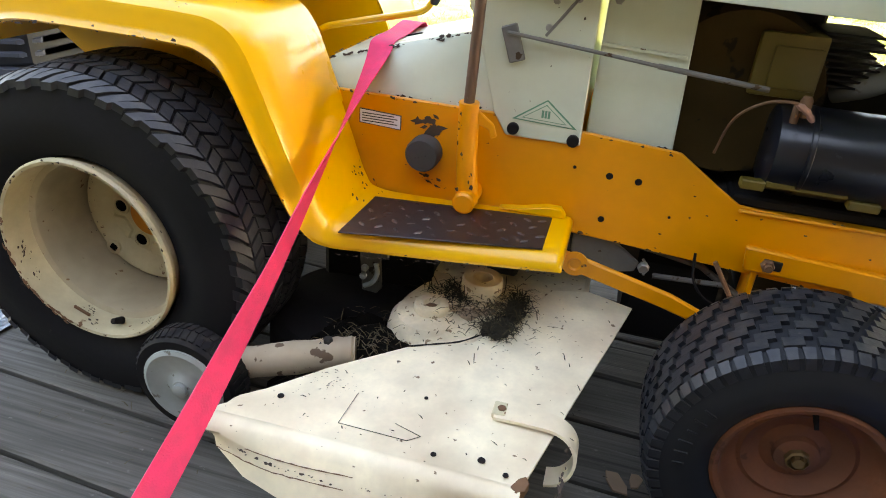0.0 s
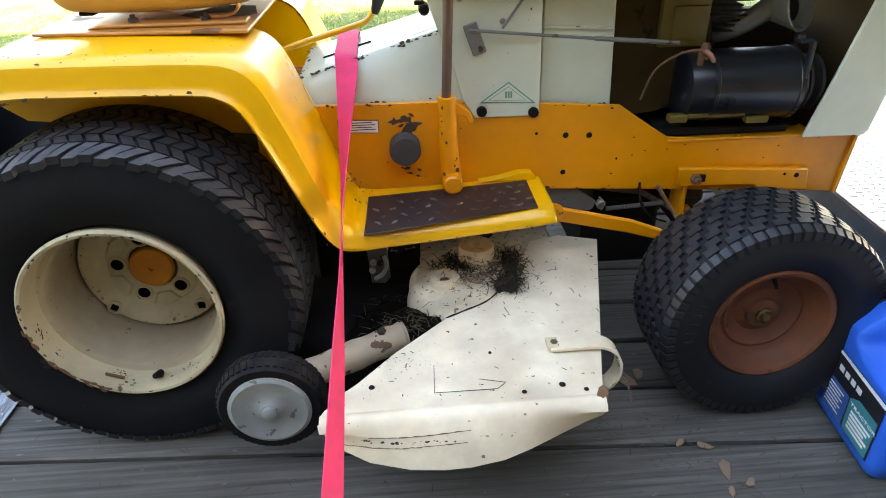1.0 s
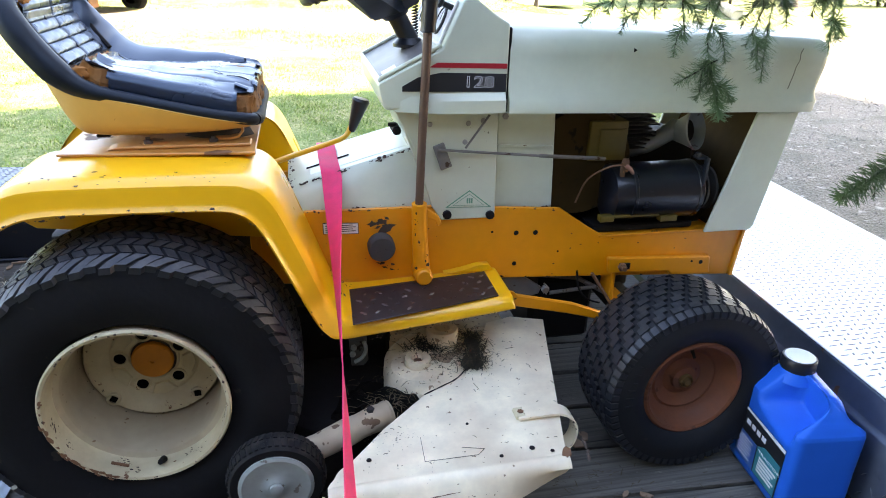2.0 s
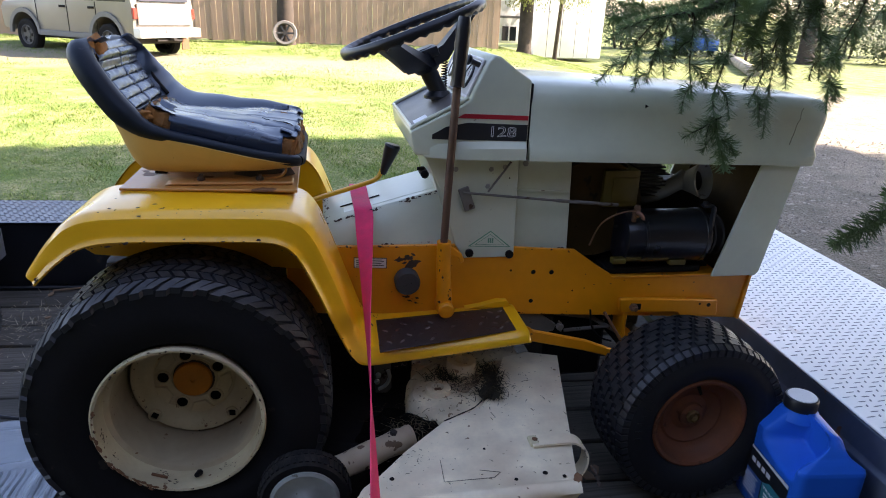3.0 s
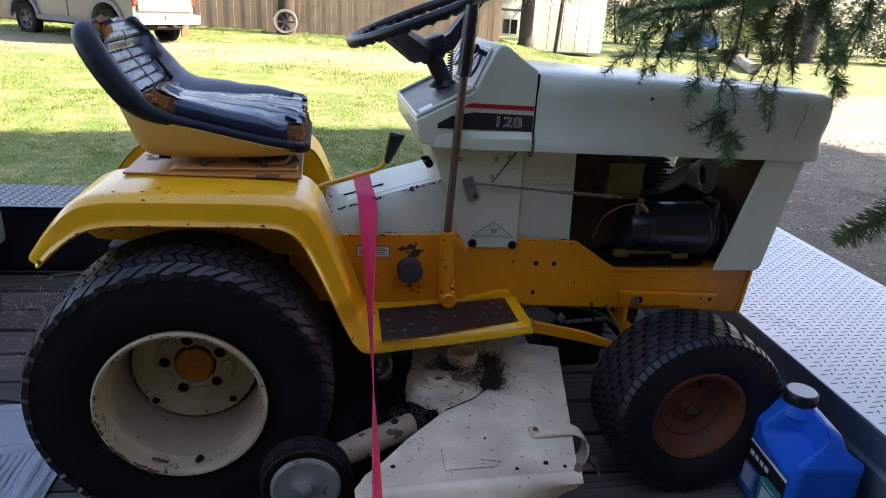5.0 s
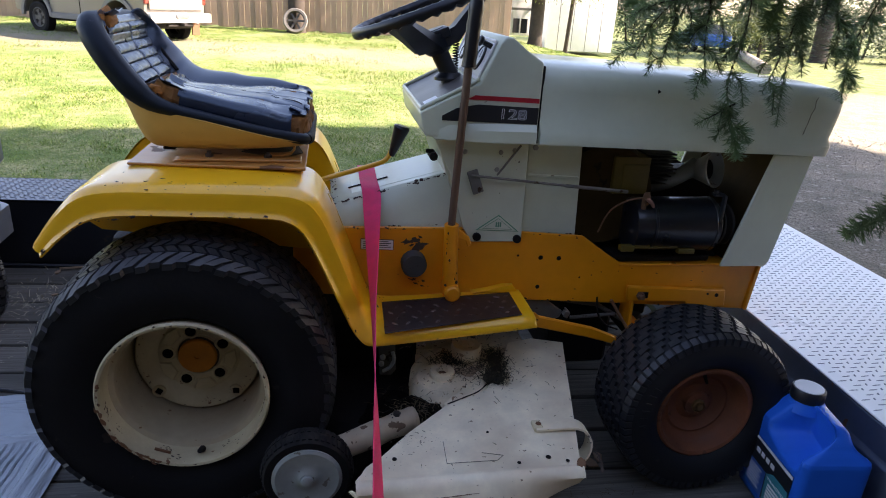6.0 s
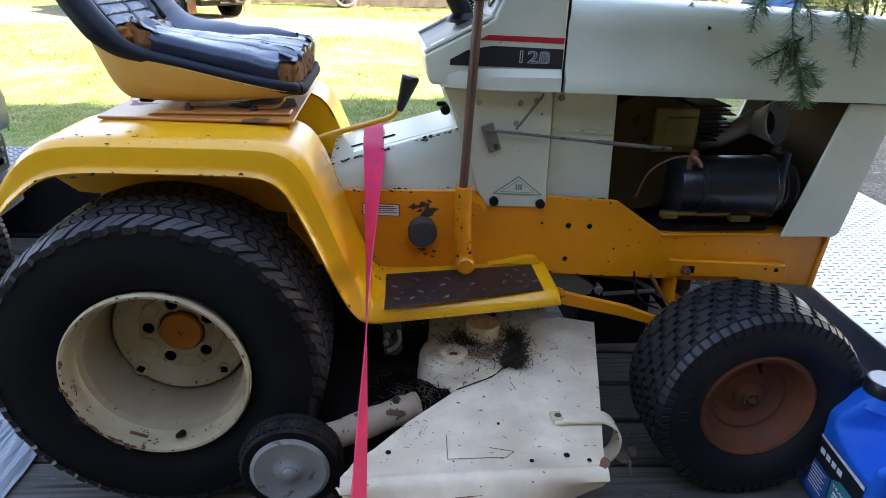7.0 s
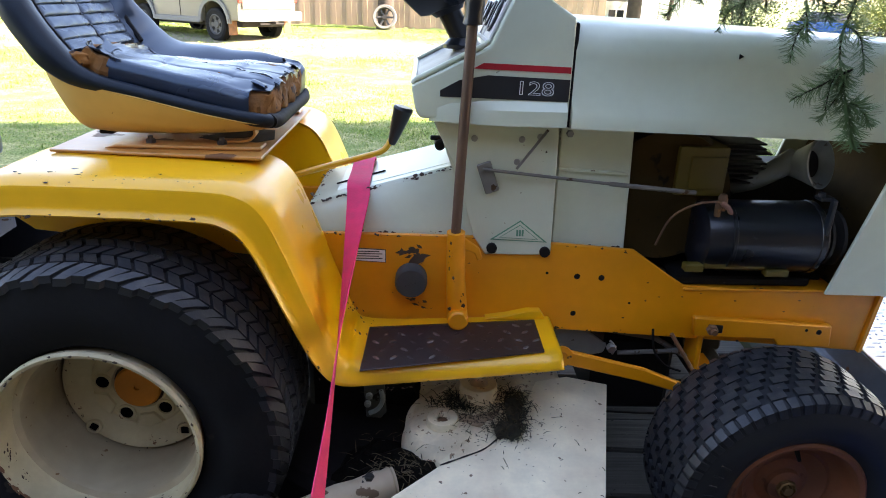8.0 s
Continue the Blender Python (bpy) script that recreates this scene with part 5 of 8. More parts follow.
def tub():
    cols = [k / 40 for k in range(-40, 41)]
    rows = [[seat_point(i, v, tub_height(i / N_SEAT, v)) for v in cols] for i in range(N_SEAT + 1)]
    bm = loft(rows, False, False)
    # a hole torn in the top corner
    dead = [f for f in bm.faces if ((f.calc_center_median() - seat_point(0.905 * N_SEAT, -0.56, 0.024)).length < 0.046 + 0.022 * noise.noise(f.calc_center_median() * 60))]
    bmesh.ops.delete(bm, geom=dead, context="FACES")
    bmesh.ops.recalc_face_normals(bm, faces=bm.faces)
    bmesh.ops.solidify(bm, geom=bm.faces[:], thickness=0.002)
    return bm


PAD_NEAR = ((0.0, 0.030), (0.08, 0.038), (0.22, 0.041), (0.33, 0.039), (0.44, 0.038), (0.6, 0.038))
PAD_FAR = ((0.0, 0.048), (0.08, 0.062), (0.12, 0.063), (0.22, 0.050), (0.33, 0.026), (0.44, 0.014), (0.6, 0.012))


def pad_top(f, v):
    u = (v + 0.80) / (0.80 + between(f, FAR))
    dip = math.sqrt(max(0.02, min(1.0, (f - 0.028) / 0.05)))
    return dip * (between(f, PAD_NEAR) * (1 - u) + between(f, PAD_FAR) * u + 0.010 * max(0, 1 - (2 * u - 1) ** 2)) + 0.003 * noise.noise((f * 14, v * 4, 7.7))


def pad():
    """The foam block of the cushion, crumbling along its front."""
    rows = []
    for j in range(46):
        f = 0.040 + 0.470 * j / 45
        i = f * N_SEAT
        crumble = 0.025 * noise.noise((f * 40, 0.3, 1)) + 0.016 * noise.noise((f * 110, 2.3, 1))
        crumble += 0.30 * max(0.0, (0.13 - f) / 0.09) ** 2
        far = between(f, FAR)
        sect = [(-0.86 + crumble, 0.004), (-0.86 + crumble * 1.4, 0.020), (-0.83 + crumble, pad_top(f, -0.78) - 0.012)]
        sect += [(v, pad_top(f, v) + 0.003 * noise.noise((f * 60, v * 20, 3))) for v in [-0.80 + crumble + (0.80 - crumble + far) * k / 28 for k in range(29)]]
        sect += [(far + 0.02, max(0.006, pad_top(f, far) - 0.012)), (far + 0.04, 0.005)]
        rows.append([seat_point(i, v, h) for v, h in sect])
    bm = loft(rows)
    for v in bm.verts:
        v.co += 0.005 * noise.noise_vector(Vector((v.co.x * 60, v.co.y * 60, v.co.z * 22))) + 0.002 * noise.noise_vector(v.co * 160)
    return bm


def cover_gone(f, v):
    q = noise.noise((f * 9, v * 3.0, 1.7)) * 0.7 + noise.noise((f * 26, v * 9, 4.1)) * 0.25
    front = f < 0.062 + 0.035 * q + (0.020 if v < -0.2 else 0.0)
    near_side = v < -0.77 + 0.08 * q and f < 0.150 + 0.04 * q
    back_side = v < -0.80 + 0.05 * q and f > 0.415 + 0.02 * q
    far = between(f, FAR)
    far_side = (abs(v - far + 0.02) < 0.012 + 0.03 * q and 0.16 < f < 0.5) or v > far + 0.06
    tear = abs(v + 0.30 - 1.3 * (f - 0.2)) < 0.003 + 0.010 * q and 0.12 < f < 0.30
    split = f > 0.480 + 0.02 * q and v > -0.7
    return front or near_side or back_side or far_side or tear or split


def pad_cover():
    """What is left of the vinyl over the cushion, with curled torn edges and pressed squares."""
    bm = bmesh.new()
    nf, nv = 84, 104
    fs = [0.035 + 0.475 * j / (nf - 1) for j in range(nf)]
    vs = [-1.0 + 1.66 * k / (nv - 1) for k in range(nv)]
    gone = {(j, k): cover_gone(fs[j], vs[k]) for j in range(nf) for k in range(nv)}
    grid = []
    for j, f in enumerate(fs):
        row = []
        for k, v in enumerate(vs):
            if v > -0.78:
                h, vv = pad_top(f, v) + 0.004, v
            else:
                # rolls over the near edge and down the side
                u = (-0.78 - v) / 0.22
                h = max(0.008, (pad_top(f, -0.78) + 0.004) * (1 - u * u * 0.80))
                vv = -0.78 - 0.115 * math.sin(min(1.0, u * 1.25) * math.pi / 2)
            near = sum(gone.get((j + dj, k + dk), True) for dj in (-2, -1, 0, 1, 2) for dk in (-2, -1, 0, 1, 2))
            lift = 0.00055 * min(near, 11) * (0.7 + 0.8 * noise.noise((j * 0.16, k * 0.12, 9)))
            squares = 0.0016 * (math.exp(-(((v + 0.02) % 0.34 - 0.17) / 0.018) ** 2) + math.exp(-(((f - 0.02) % 0.128 - 0.064) / 0.004) ** 2))
            h += max(-0.002, lift) + 0.0012 * noise.noise((f * 20, v * 5, 6)) - (squares if v > -0.74 else 0)
            p = seat_point(f * N_SEAT, vv, h)
            row.append((bm.verts.new(p), bm.verts.new(seat_point(f * N_SEAT, vv, h - 0.0018))))
        grid.append(row)
    kept = {(j, k) for j in range(nf - 1) for k in range(nv - 1) if not any(gone[(j + dj, k + dk)] for dj in (0, 1) for dk in (0, 1))}
    for j, k in kept:
        a, b, c, d = grid[j][k], grid[j][k + 1], grid[j + 1][k + 1], grid[j + 1][k]
        bm.faces.new((a[0], b[0], c[0], d[0]))
        bm.faces.new((d[1], c[1], b[1], a[1]))
        for (p, q), other in (((a, b), (j - 1, k)), ((b, c), (j, k + 1)), ((c, d), (j + 1, k)), ((d, a), (j, k - 1))):
            if other not in kept:
                bm.faces.new((q[0], p[0], p[1], q[1]))
    bmesh.ops.delete(bm, geom=[v for v in bm.verts if not v.link_faces], context="VERTS")
    return bm


def quilt():
    """Stitched back panel: columns of padded oblongs."""
    rows = []
    for j in range(97):
        f = 0.560 + 0.335 * j / 96
        row = []
        for k in range(65):
            v = -0.74 + (0.74 + between(f, FAR) - 0.02) * k / 64
            pu = abs(math.sin(math.pi * (j / 96) * 6)) ** 0.22
            pv = abs(math.sin(math.pi * (k / 64) * 2)) ** 0.22
            side = max(0.0, min(1, (k / 64) / 0.03, (1 - k / 64) / 0.03))
            h = 0.011 + 0.007 * pu * pv * side + 0.012 * min(1.0, max(0.0, (f - 0.80) / 0.06)) + 0.0015 * noise.noise((f * 30, v * 8, 3))
            row.append(seat_point(f * N_SEAT, v, h))
        rows.append(row)
    return sheet(rows, 0.002)


def crack(points, r=0.004):
    return tube([seat_point(f * N_SEAT, v, h) for f, v, h in points], r, 6, 0.6)


def pan_sheet():
    rows = []
    for i, (px, pz) in enumerate(PAN):
        x, z, w, lean = SEAT[i]
        row = []
        for k in range(-16, 17):
            v = k / 16
            a = abs(v)
            g = 1.0 if a < 0.70 else math.sqrt(max(0, 1 - ((a - 0.70) / 0.30) ** 2))
            row.append((x + (px - x) * g, w * v * (1.0 - 0.03 * g), z + (pz - z) * g))
        rows.append(row)
    return sheet(rows, 0.003)


seat = tr("seat", pan_sheet(), M_SHELL, "torn black vinyl seat on a yellow steel pan")
# black vinyl again, its blue an imitation of sky sheen
M_BACK = material("dull_quilted_vinyl", (0.036, 0.052, 0.082), 0.28, grain=30, vary=0.35, bump=0.15, spots=(0.010, 0.012, 0.018), amount=0.25, spot_scale=40, spec=0.5, gloss_tint=(0.6, 0.8, 1.0))
part("tub", tub(), M_VINYL, seat, "black vinyl tub with rolled edge", angle=50)
part("cushion_foam", pad(), M_FOAM, seat, "crumbling brown foam")
part("cushion_cover", pad_cover(), M_QUILT, seat, "torn and curled vinyl cushion cover", angle=50)
part("back_panel", quilt(), M_BACK, seat, "stitched vinyl back panel", angle=60)
part("crack", crack([(0.535, 0.48, 0.022), (0.60, 0.58, 0.022), (0.65, 0.63, 0.022), (0.70, 0.70, 0.022), (0.76, 0.77, 0.024), (0.82, 0.86, 0.030), (0.87, 0.90, 0.034)], 0.0048), M_GREASE_SHADE, seat)
part("crack", crack([(0.57, -0.73, 0.013), (0.70, -0.74, 0.013), (0.84, -0.73, 0.013)], 0.003), M_GREASE_SHADE, seat)
part("crack", crack([(0.60, -0.09, 0.0125), (0.66, -0.05, 0.0125), (0.71, -0.08, 0.0125), (0.75, -0.04, 0.0125)], 0.002), M_GREASE_SHADE, seat)
part("crack", crack([(0.77, -0.30, 0.0165), (0.80, -0.27, 0.0165), (0.83, -0.33, 0.020), (0.86, -0.29, 0.028)], 0.0018), M_GREASE_SHADE, seat)
part("crease", crack([(0.535, -0.74, 0.016), (0.54, -0.3, 0.012), (0.54, 0.2, 0.011), (0.535, 0.60, 0.014)], 0.006), M_GREASE_SHADE, seat)


def foam_lump(f, v, h, r, seed):
    bm = bmesh.new()
    bmesh.ops.create_icosphere(bm, subdivisions=3, radius=1)
    c = seat_point(f * N_SEAT, v, h)
    for q in bm.verts:
        k = 1 + 0.35 * noise.noise(q.co * 1.9 + Vector((seed, 0, 0))) + 0.12 * noise.noise(q.co * 8)
        q.co = c + Vector((q.co.x * r[0], q.co.y * r[1], q.co.z * r[2])) * k
    return bm


part("foam", foam_lump(0.905, -0.56, 0.016, (0.016, 0.044, 0.034), 1), M_FOAM, seat)
for q, (f, v, h) in enumerate(((0.100, -0.60, 0.018), (0.085, -0.30, 0.020), (0.080, 0.05, 0.022), (0.085, 0.38, 0.026))):
    part("foam", foam_lump(f, v, h, (0.013, 0.036, 0.026), 5 + q), M_FOAM, seat)
part("foam", foam_lump(0.50, -0.86, 0.018, (0.019, 0.015, 0.014), 2), M_FOAM, seat)


def flap(f0, v0, f1, v1, h0, h1, wide, seed):
    """A loose strip of vinyl that curls up."""
    rnd = random.Random(seed)
    rows = []
    for a in range(8):
        t = a / 7
        row = []
        for b in range(6):
            u = b / 5 - 0.5
            jag = rnd.uniform(-0.10, 0.45) if a == 7 else 0
            p = seat_point((f0 + (f1 - f0) * (t - jag * 0.3)) * N_SEAT, v0 + (v1 - v0) * t + u * wide[0], h0 + (h1 - h0) * t * t)
            p += Vector((u * wide[1], 0, 0.004 * math.sin(u * 5 + seed)))
            row.append(p)
        rows.append(row)
    return sheet(rows, 0.0016)


for args in ((0.46, -0.62, 0.40, -0.80, 0.056, 0.056, (0.16, 0.0), 1), (0.10, -0.35, 0.052, -0.42, 0.058, 0.054, (0.30, 0.0), 2), (0.090, 0.05, 0.040, 0.02, 0.066, 0.064, (0.34, 0.0), 3), (0.10, 0.40, 0.05, 0.45, 0.070, 0.066, (0.30, 0), 4),
             (0.20, 0.52, 0.15, 0.58, 0.062, 0.070, (0.12, 0), 8), (0.16, -0.56, 0.11, -0.68, 0.054, 0.052, (0.20, 0), 9)):
    part("vinyl_flap", flap(*args), M_QUILT, seat)
part("vinyl_flap", flap(0.955, -0.62, 0.925, -0.66, 0.030, 0.058, (0.34, 0.0), 11), M_VINYL, seat)
rim_pts = [tuple(seat_point(i, -0.955, 0.003)) for i in range(2, N_SEAT, 2)] + [tuple(seat_point(i, 0.97, 0.002)) for i in range(N_SEAT - 1, 1, -2)]
half = len(rim_pts) // 2
fat = [0.0115 + 0.0135 * min(1.0, max(0.0, (k / half - 0.36) / 0.20)) for k in range(half)]
roll_r = [r * (0.6 if k < 1 else 1.0) for k, r in enumerate(fat)] + [r * (0.85 if k > half * 0.4 else 0.7) for k, r in list(enumerate(fat))[::-1]]
roll_r += [0.008] * (len(rim_pts) - len(roll_r))
part("front_roll", tube(smooth_line([tuple(seat_point(2.5, v, 0.002)) for v in (-0.97, -0.93)] + [tuple(seat_point(0.0, v, 0.0) + Vector((0.004, 0, -0.002))) for v in (-0.8, -0.4, 0.0, 0.4, 0.8)] + [tuple(seat_point(2.5, v, 0.002)) for v in (0.93, 0.97)], 4), 0.0125, 12), M_EDGE, seat)
part("edge_roll", tube(rim_pts + rim_pts[:1], roll_r + roll_r[:1], 14), M_ROLL, seat, "rolled black vinyl edge")
for y in (-0.165, 0.165):
    part("seat_spring", loft([[Vector((x + nx * h, y + w, z + nz * h)) for w, h in ((-0.011, 0.0), (0.011, 0.0), (0.011, 0.004), (-0.011, 0.004))] for x, z, nx, nz in ((0.150, 0.7000, 0, 1), (0.185, 0.7005, -0.1, 1), (0.203, 0.7045, -0.6, 0.8), (0.212, 0.7150, -1, 0.2), (0.212, 0.7290, -1, -0.2), (0.203, 0.7400, -0.6, -0.8), (0.185, 0.7440, 0, -1))]), M_PRIMER, seat, "bent yellow strip spring")
    part("spacer", box((-0.060, y + 0.01, 0.7065), (-0.035, y + 0.04, 0.7135), 0.002), M_GREASE_SHADE, seat)

# lower linkage seen under the frame
tr("lift_link", merge(prism([(0.74, 0.330), (0.78, 0.322), (0.93, 0.285), (1.03, 0.245), (1.03, 0.225), (0.92, 0.258), (0.76, 0.296), (0.74, 0.305)], -0.205, -0.193, 0.003), lathe([(0.022, -0.206), (0.022, -0.210), (0.012, -0.211), (0.009, -0.208), (0.001, -0.208)], (0.765, 0, 0.313), 20)), M_FRAME, "worn yellow mower lift arm with a pivot eye")
tr("spring_rod", merge(tube([(0.985, -0.17, 0.345), (1.04, -0.18, 0.262)], 0.004, 8)), M_RUST)
tr("front_hanger", merge(box((1.045, -0.16, 0.26), (1.055, -0.10, 0.345), 0.002), box((1.045, -0.16, 0.258), (1.09, -0.10, 0.264), 0.002)), M_FRAME)
tr("under_panel", merge(box((0.40, -0.12, 0.27), (0.76, 0.12, 0.345), 0.01), lathe([(0.05, 0.76), (0.055, 0.78), (0.055, 0.84), (0.04, 0.87)], (0, -0.08, 0.31), 22, "x")), M_DARK, "dark greasy linkage under the frame")
tr("axle_stop", prism([(0.752, 0.345), (0.815, 0.340), (0.872, 0.300), (0.866, 0.282), (0.835, 0.275), (0.752, 0.300)], -0.138, -0.130, 0.002), M_OLDSTEEL, "dull grey steel plate")
tr("pin", merge(bolt((0.880, -0.138, 0.296), 0.010, 0.012), tube([(0.876, -0.142, 0.312), (0.888, -0.145, 0.300), (0.882, -0.146, 0.284)], 0.0025, 6)), M_STEEL)
tr("tie_rod", merge(tube([(0.86, -0.10, 0.318), (0.975, -0.115, 0.306), (1.05, -0.12, 0.262)], 0.006, 10), tube([(0.90, -0.125, 0.275), (1.02, -0.13, 0.285)], 0.005, 8)), M_OLDSTEEL)
tr("hanging_cable", tube(smooth_line([(0.955, -0.15, 0.345), (0.962, -0.155, 0.30), (0.985, -0.16, 0.27), (1.02, -0.16, 0.255)], 5), 0.0025, 6), M_GREASE_SHADE)
tr("latch_plate", merge(moved(prism([(-0.022, -0.035), (0.022, -0.03), (0.026, 0.03), (-0.01, 0.035), (-0.024, 0.01)], -0.004, 0.004, 0.002), pose(0.415, -0.20, 0.275, 8, 10, 0)),
                        tube(smooth_line([(0.408, -0.208, 0.255), (0.42, -0.212, 0.268), (0.425, -0.211, 0.295)], 4), 0.005, 8)), M_STEEL)

# ---- mower deck, hanging under the tractor ----
mower = thing("mower_deck", (0.6, -0.3, 0.10), "dirty cream mower deck with dry clippings, under the tractor", "mower deck")


def plate_z(x):
    return 0.209 + 0.03 * (x - 0.6)


# the flat chute cover with a bead and a rolled apron along its outer edge
def chute():
    inner = [(0.350, -0.575), (0.38, -0.55), (0.44, -0.482), (0.50, -0.425), (0.536, -0.390), (0.60, -0.362), (0.632, -0.345), (0.66, -0.30), (0.70, -0.22), (0.735, -0.142), (0.80, -0.125), (0.877, -0.155)]
    outer = [(0.328, -0.612), (0.36, -0.612), (0.42, -0.612), (0.47, -0.613), (0.52, -0.613), (0.56, -0.614), (0.60, -0.615), (0.64, -0.615), (0.68, -0.616), (0.71, -0.617), (0.735, -0.617), (0.757, -0.618)]
    apron = [(0.316, -0.590), (0.345, -0.635), (0.40, -0.662), (0.46, -0.675), (0.51, -0.679), (0.55, -0.679), (0.60, -0.674), (0.64, -0.664), (0.68, -0.652), (0.71, -0.641), (0.735, -0.630), (0.760, -0.621)]
    rows = []
    for (ix, iy), (ox, oy), (ax, ay) in zip(inner, outer, apron):
        row = [(ix + (ox - ix) * u, iy + (oy - iy) * u, plate_z(ix + (ox - ix) * u) + 0.0015 * math.sin(9 * u + ox * 20)) for u in (0, 0.25, 0.5, 0.75, 1.0)]
        for d, h in ((0.006, 0.006), (0.016, 0.008), (0.026, 0.002), (0.032, -0.006)):
            row.append((ox, oy - d, plate_z(ox) + h - 0.0))
        edge = abs(ay) - abs(oy) - 0.030
        for u in (0.35, 0.7, 1.0):
            row.append((ox + (ax - ox) * u, oy - 0.032 + (ay - oy + 0.032) * u, plate_z(ox) - 0.006 - (0.036 + 0.02 * max(0, edge) / 0.03) * u * (0.6 + 0.4 * u)))
        rows.append(row)
    return sheet(rows, 0.0035)


cover_plate = part("chute_cover", chute(), M_DECK, mower, "cream sheet steel chute cover", angle=50)
M_SOILED = material("soiled_cream_paint", (0.86, 0.73, 0.50), 0.75, spots=(0.30, 0.20, 0.12), amount=0.50, spot_scale=70, grain=160, vary=0.25, bump=0.3, streak=(0.52, 0.38, 0.24), streak_amount=0.8)
# near-black, deeper than the clippings' own colour, to read as shade
M_DARKCLIP = material("shade_black_clippings", (0.006, 0.005, 0.004), 1.0, grain=150, vary=0.5, bump=0.8, spec=0.05)


# rounded blade housing with spindle bosses, below and behind the cover
def shell():
    bm = lathe([(0.001, 0.206), (0.05, 0.206), (0.09, 0.203), (0.125, 0.196), (0.140, 0.180), (0.146, 0.10), (0.143, 0.10), (0.135, 0.17), (0.001, 0.196)], (0.612, -0.235, 0), 48, "z")
    b2 = lathe([(0.001, 0.204), (0.06, 0.204), (0.16, 0.198), (0.18, 0.182), (0.185, 0.10), (0.182, 0.10), (0.17, 0.17), (0.001, 0.194)], (0.62, 0.15, 0), 40, "z")
    b3 = lathe([(0.001, 0.202), (0.06, 0.202), (0.16, 0.196), (0.18, 0.180), (0.185, 0.08), (0.182, 0.08), (0.17, 0.17), (0.001, 0.192)], (0.58, 0.40, 0), 40, "z")
    return merge(bm, b2, b3, box((0.42, -0.12, 0.08), (0.80, 0.42, 0.185), 0.01))


part("blade_housing", shell(), M_SOILED, mower, "cream blade housing under a film of soil")
for x, y, z, r, up in ((0.541, -0.278, 0.204, 0.90, 0.002), (0.612, -0.200, 0.208, 1.1, 0.022)):
    sp = part("spindle_housing", lathe([(0.085 * r, z - 0.07), (0.083 * r, z - 0.030), (0.077 * r, z - 0.010), (0.066 * r, z + 0.001), (0.040 * r, z + 0.005), (0.0335 * r, z + 0.006), (0.0335 * r, z + 0.014 + up), (0.031 * r, z + 0.018 + up), (0.0165 * r, z + 0.018 + up), (0.0145 * r, z + 0.008 + 0.5 * up), (0.001, z + 0.007 + 0.5 * up)], (x, y, 0), 36, "z"), M_SOILED, mower)
    part("nut", lathe([(0.0110, z + 0.004), (0.0110, z + 0.012), (0.007, z + 0.014), (0.001, z + 0.014)], (x, y, 0), 6, "z"), M_RUST, sp)
# black lobe added to cover the planks with what reads as shade
part("rear_lobe", lathe([(0.001, 0.150), (0.10, 0.148), (0.150, 0.138), (0.165, 0.120), (0.168, 0.055), (0.164, 0.055), (0.155, 0.11), (0.001, 0.14)], (0.375, -0.205, 0), 40, "z"), M_GREASE_SHADE, mower, "black filler lobe for the shade behind the deck")
part("hanger", box((0.60, -0.10, 0.20), (0.66, 0.06, 0.275), 0.006), M_DARK, mower)
# loop handle over the edge
loop_pts = smooth_line([(0.700, -0.500, 0.2165), (0.745, -0.501, 0.2185), (0.782, -0.503, 0.219), (0.803, -0.507, 0.211), (0.8145, -0.512, 0.192), (0.812, -0.517, 0.168), (0.799, -0.520, 0.150), (0.782, -0.521, 0.144)], 5)
lp = loft([[Vector(p) + Vector((0, w, 0.0)) + n * h for w, h in ((-0.017, 0), (0.017, 0), (0.0165, 0.0045), (-0.0165, 0.0045))] for p, n in ((p, (Vector((0, -1, 0)).cross(Vector(loop_pts[min(k + 1, len(loop_pts) - 1)]) - Vector(loop_pts[max(k - 1, 0)]))).normalized()) for k, p in enumerate(loop_pts))])
hd = part("loop_handle", lp, M_DECK, mower, "cream bent strap handle")
part("bolt", bolt((0.708, -0.497, 0.2195), 0.0065, 0.005, "z", 1), M_RUST, cover_plate)
for x, y, r in ((0.701, -0.591, 0.0055), (0.640, -0.600, 0.004), (0.404, -0.560, 0.005), (0.735, -0.606, 0.004), (0.60, -0.50, 0.003)):
    part("hole", lathe([(r, plate_z(x) + 0.001), (r * 0.9, plate_z(x) + 0.0022), (0.0005, plate_z(x) + 0.0018)], (x, y, 0), 12, "z"), M_GREASE_SHADE, cover_plate)
# raised outline pressed into the cover
for a, b in (((0.505, -0.52), (0.502, -0.585)), ((0.502, -0.585), (0.60, -0.588)), ((0.60, -0.588), (0.615, -0.575)), ((0.615, -0.575), (0.575, -0.562))):
    part("scratch", tube([(a[0], a[1], plate_z(a[0]) + 0.0012), (b[0], b[1], plate_z(b[0]) + 0.0012)], 0.0005, 5), M_DARK, cover_plate)
flakes(chips([(0.36, -0.650, 0.186), (0.45, -0.662, 0.184), (0.53, -0.664, 0.184), (0.62, -0.655, 0.186)], 50, 0.0016, 31, 0.003, (0, -0.7, 0.7)), cover_plate)
flakes(chips([(0.35, -0.60, 0.2055), (0.50, -0.60, 0.2105), (0.70, -0.60, 0.2145)], 34, 0.0010, 32, 0.05, (0, 0, 1)), cover_plate)
flakes(chips([(0.55, -0.45, 0.2115), (0.72, -0.35, 0.2155), (0.84, -0.25, 0.2185)], 26, 0.0010, 33, 0.09, (0, 0, 1)), cover_plate)

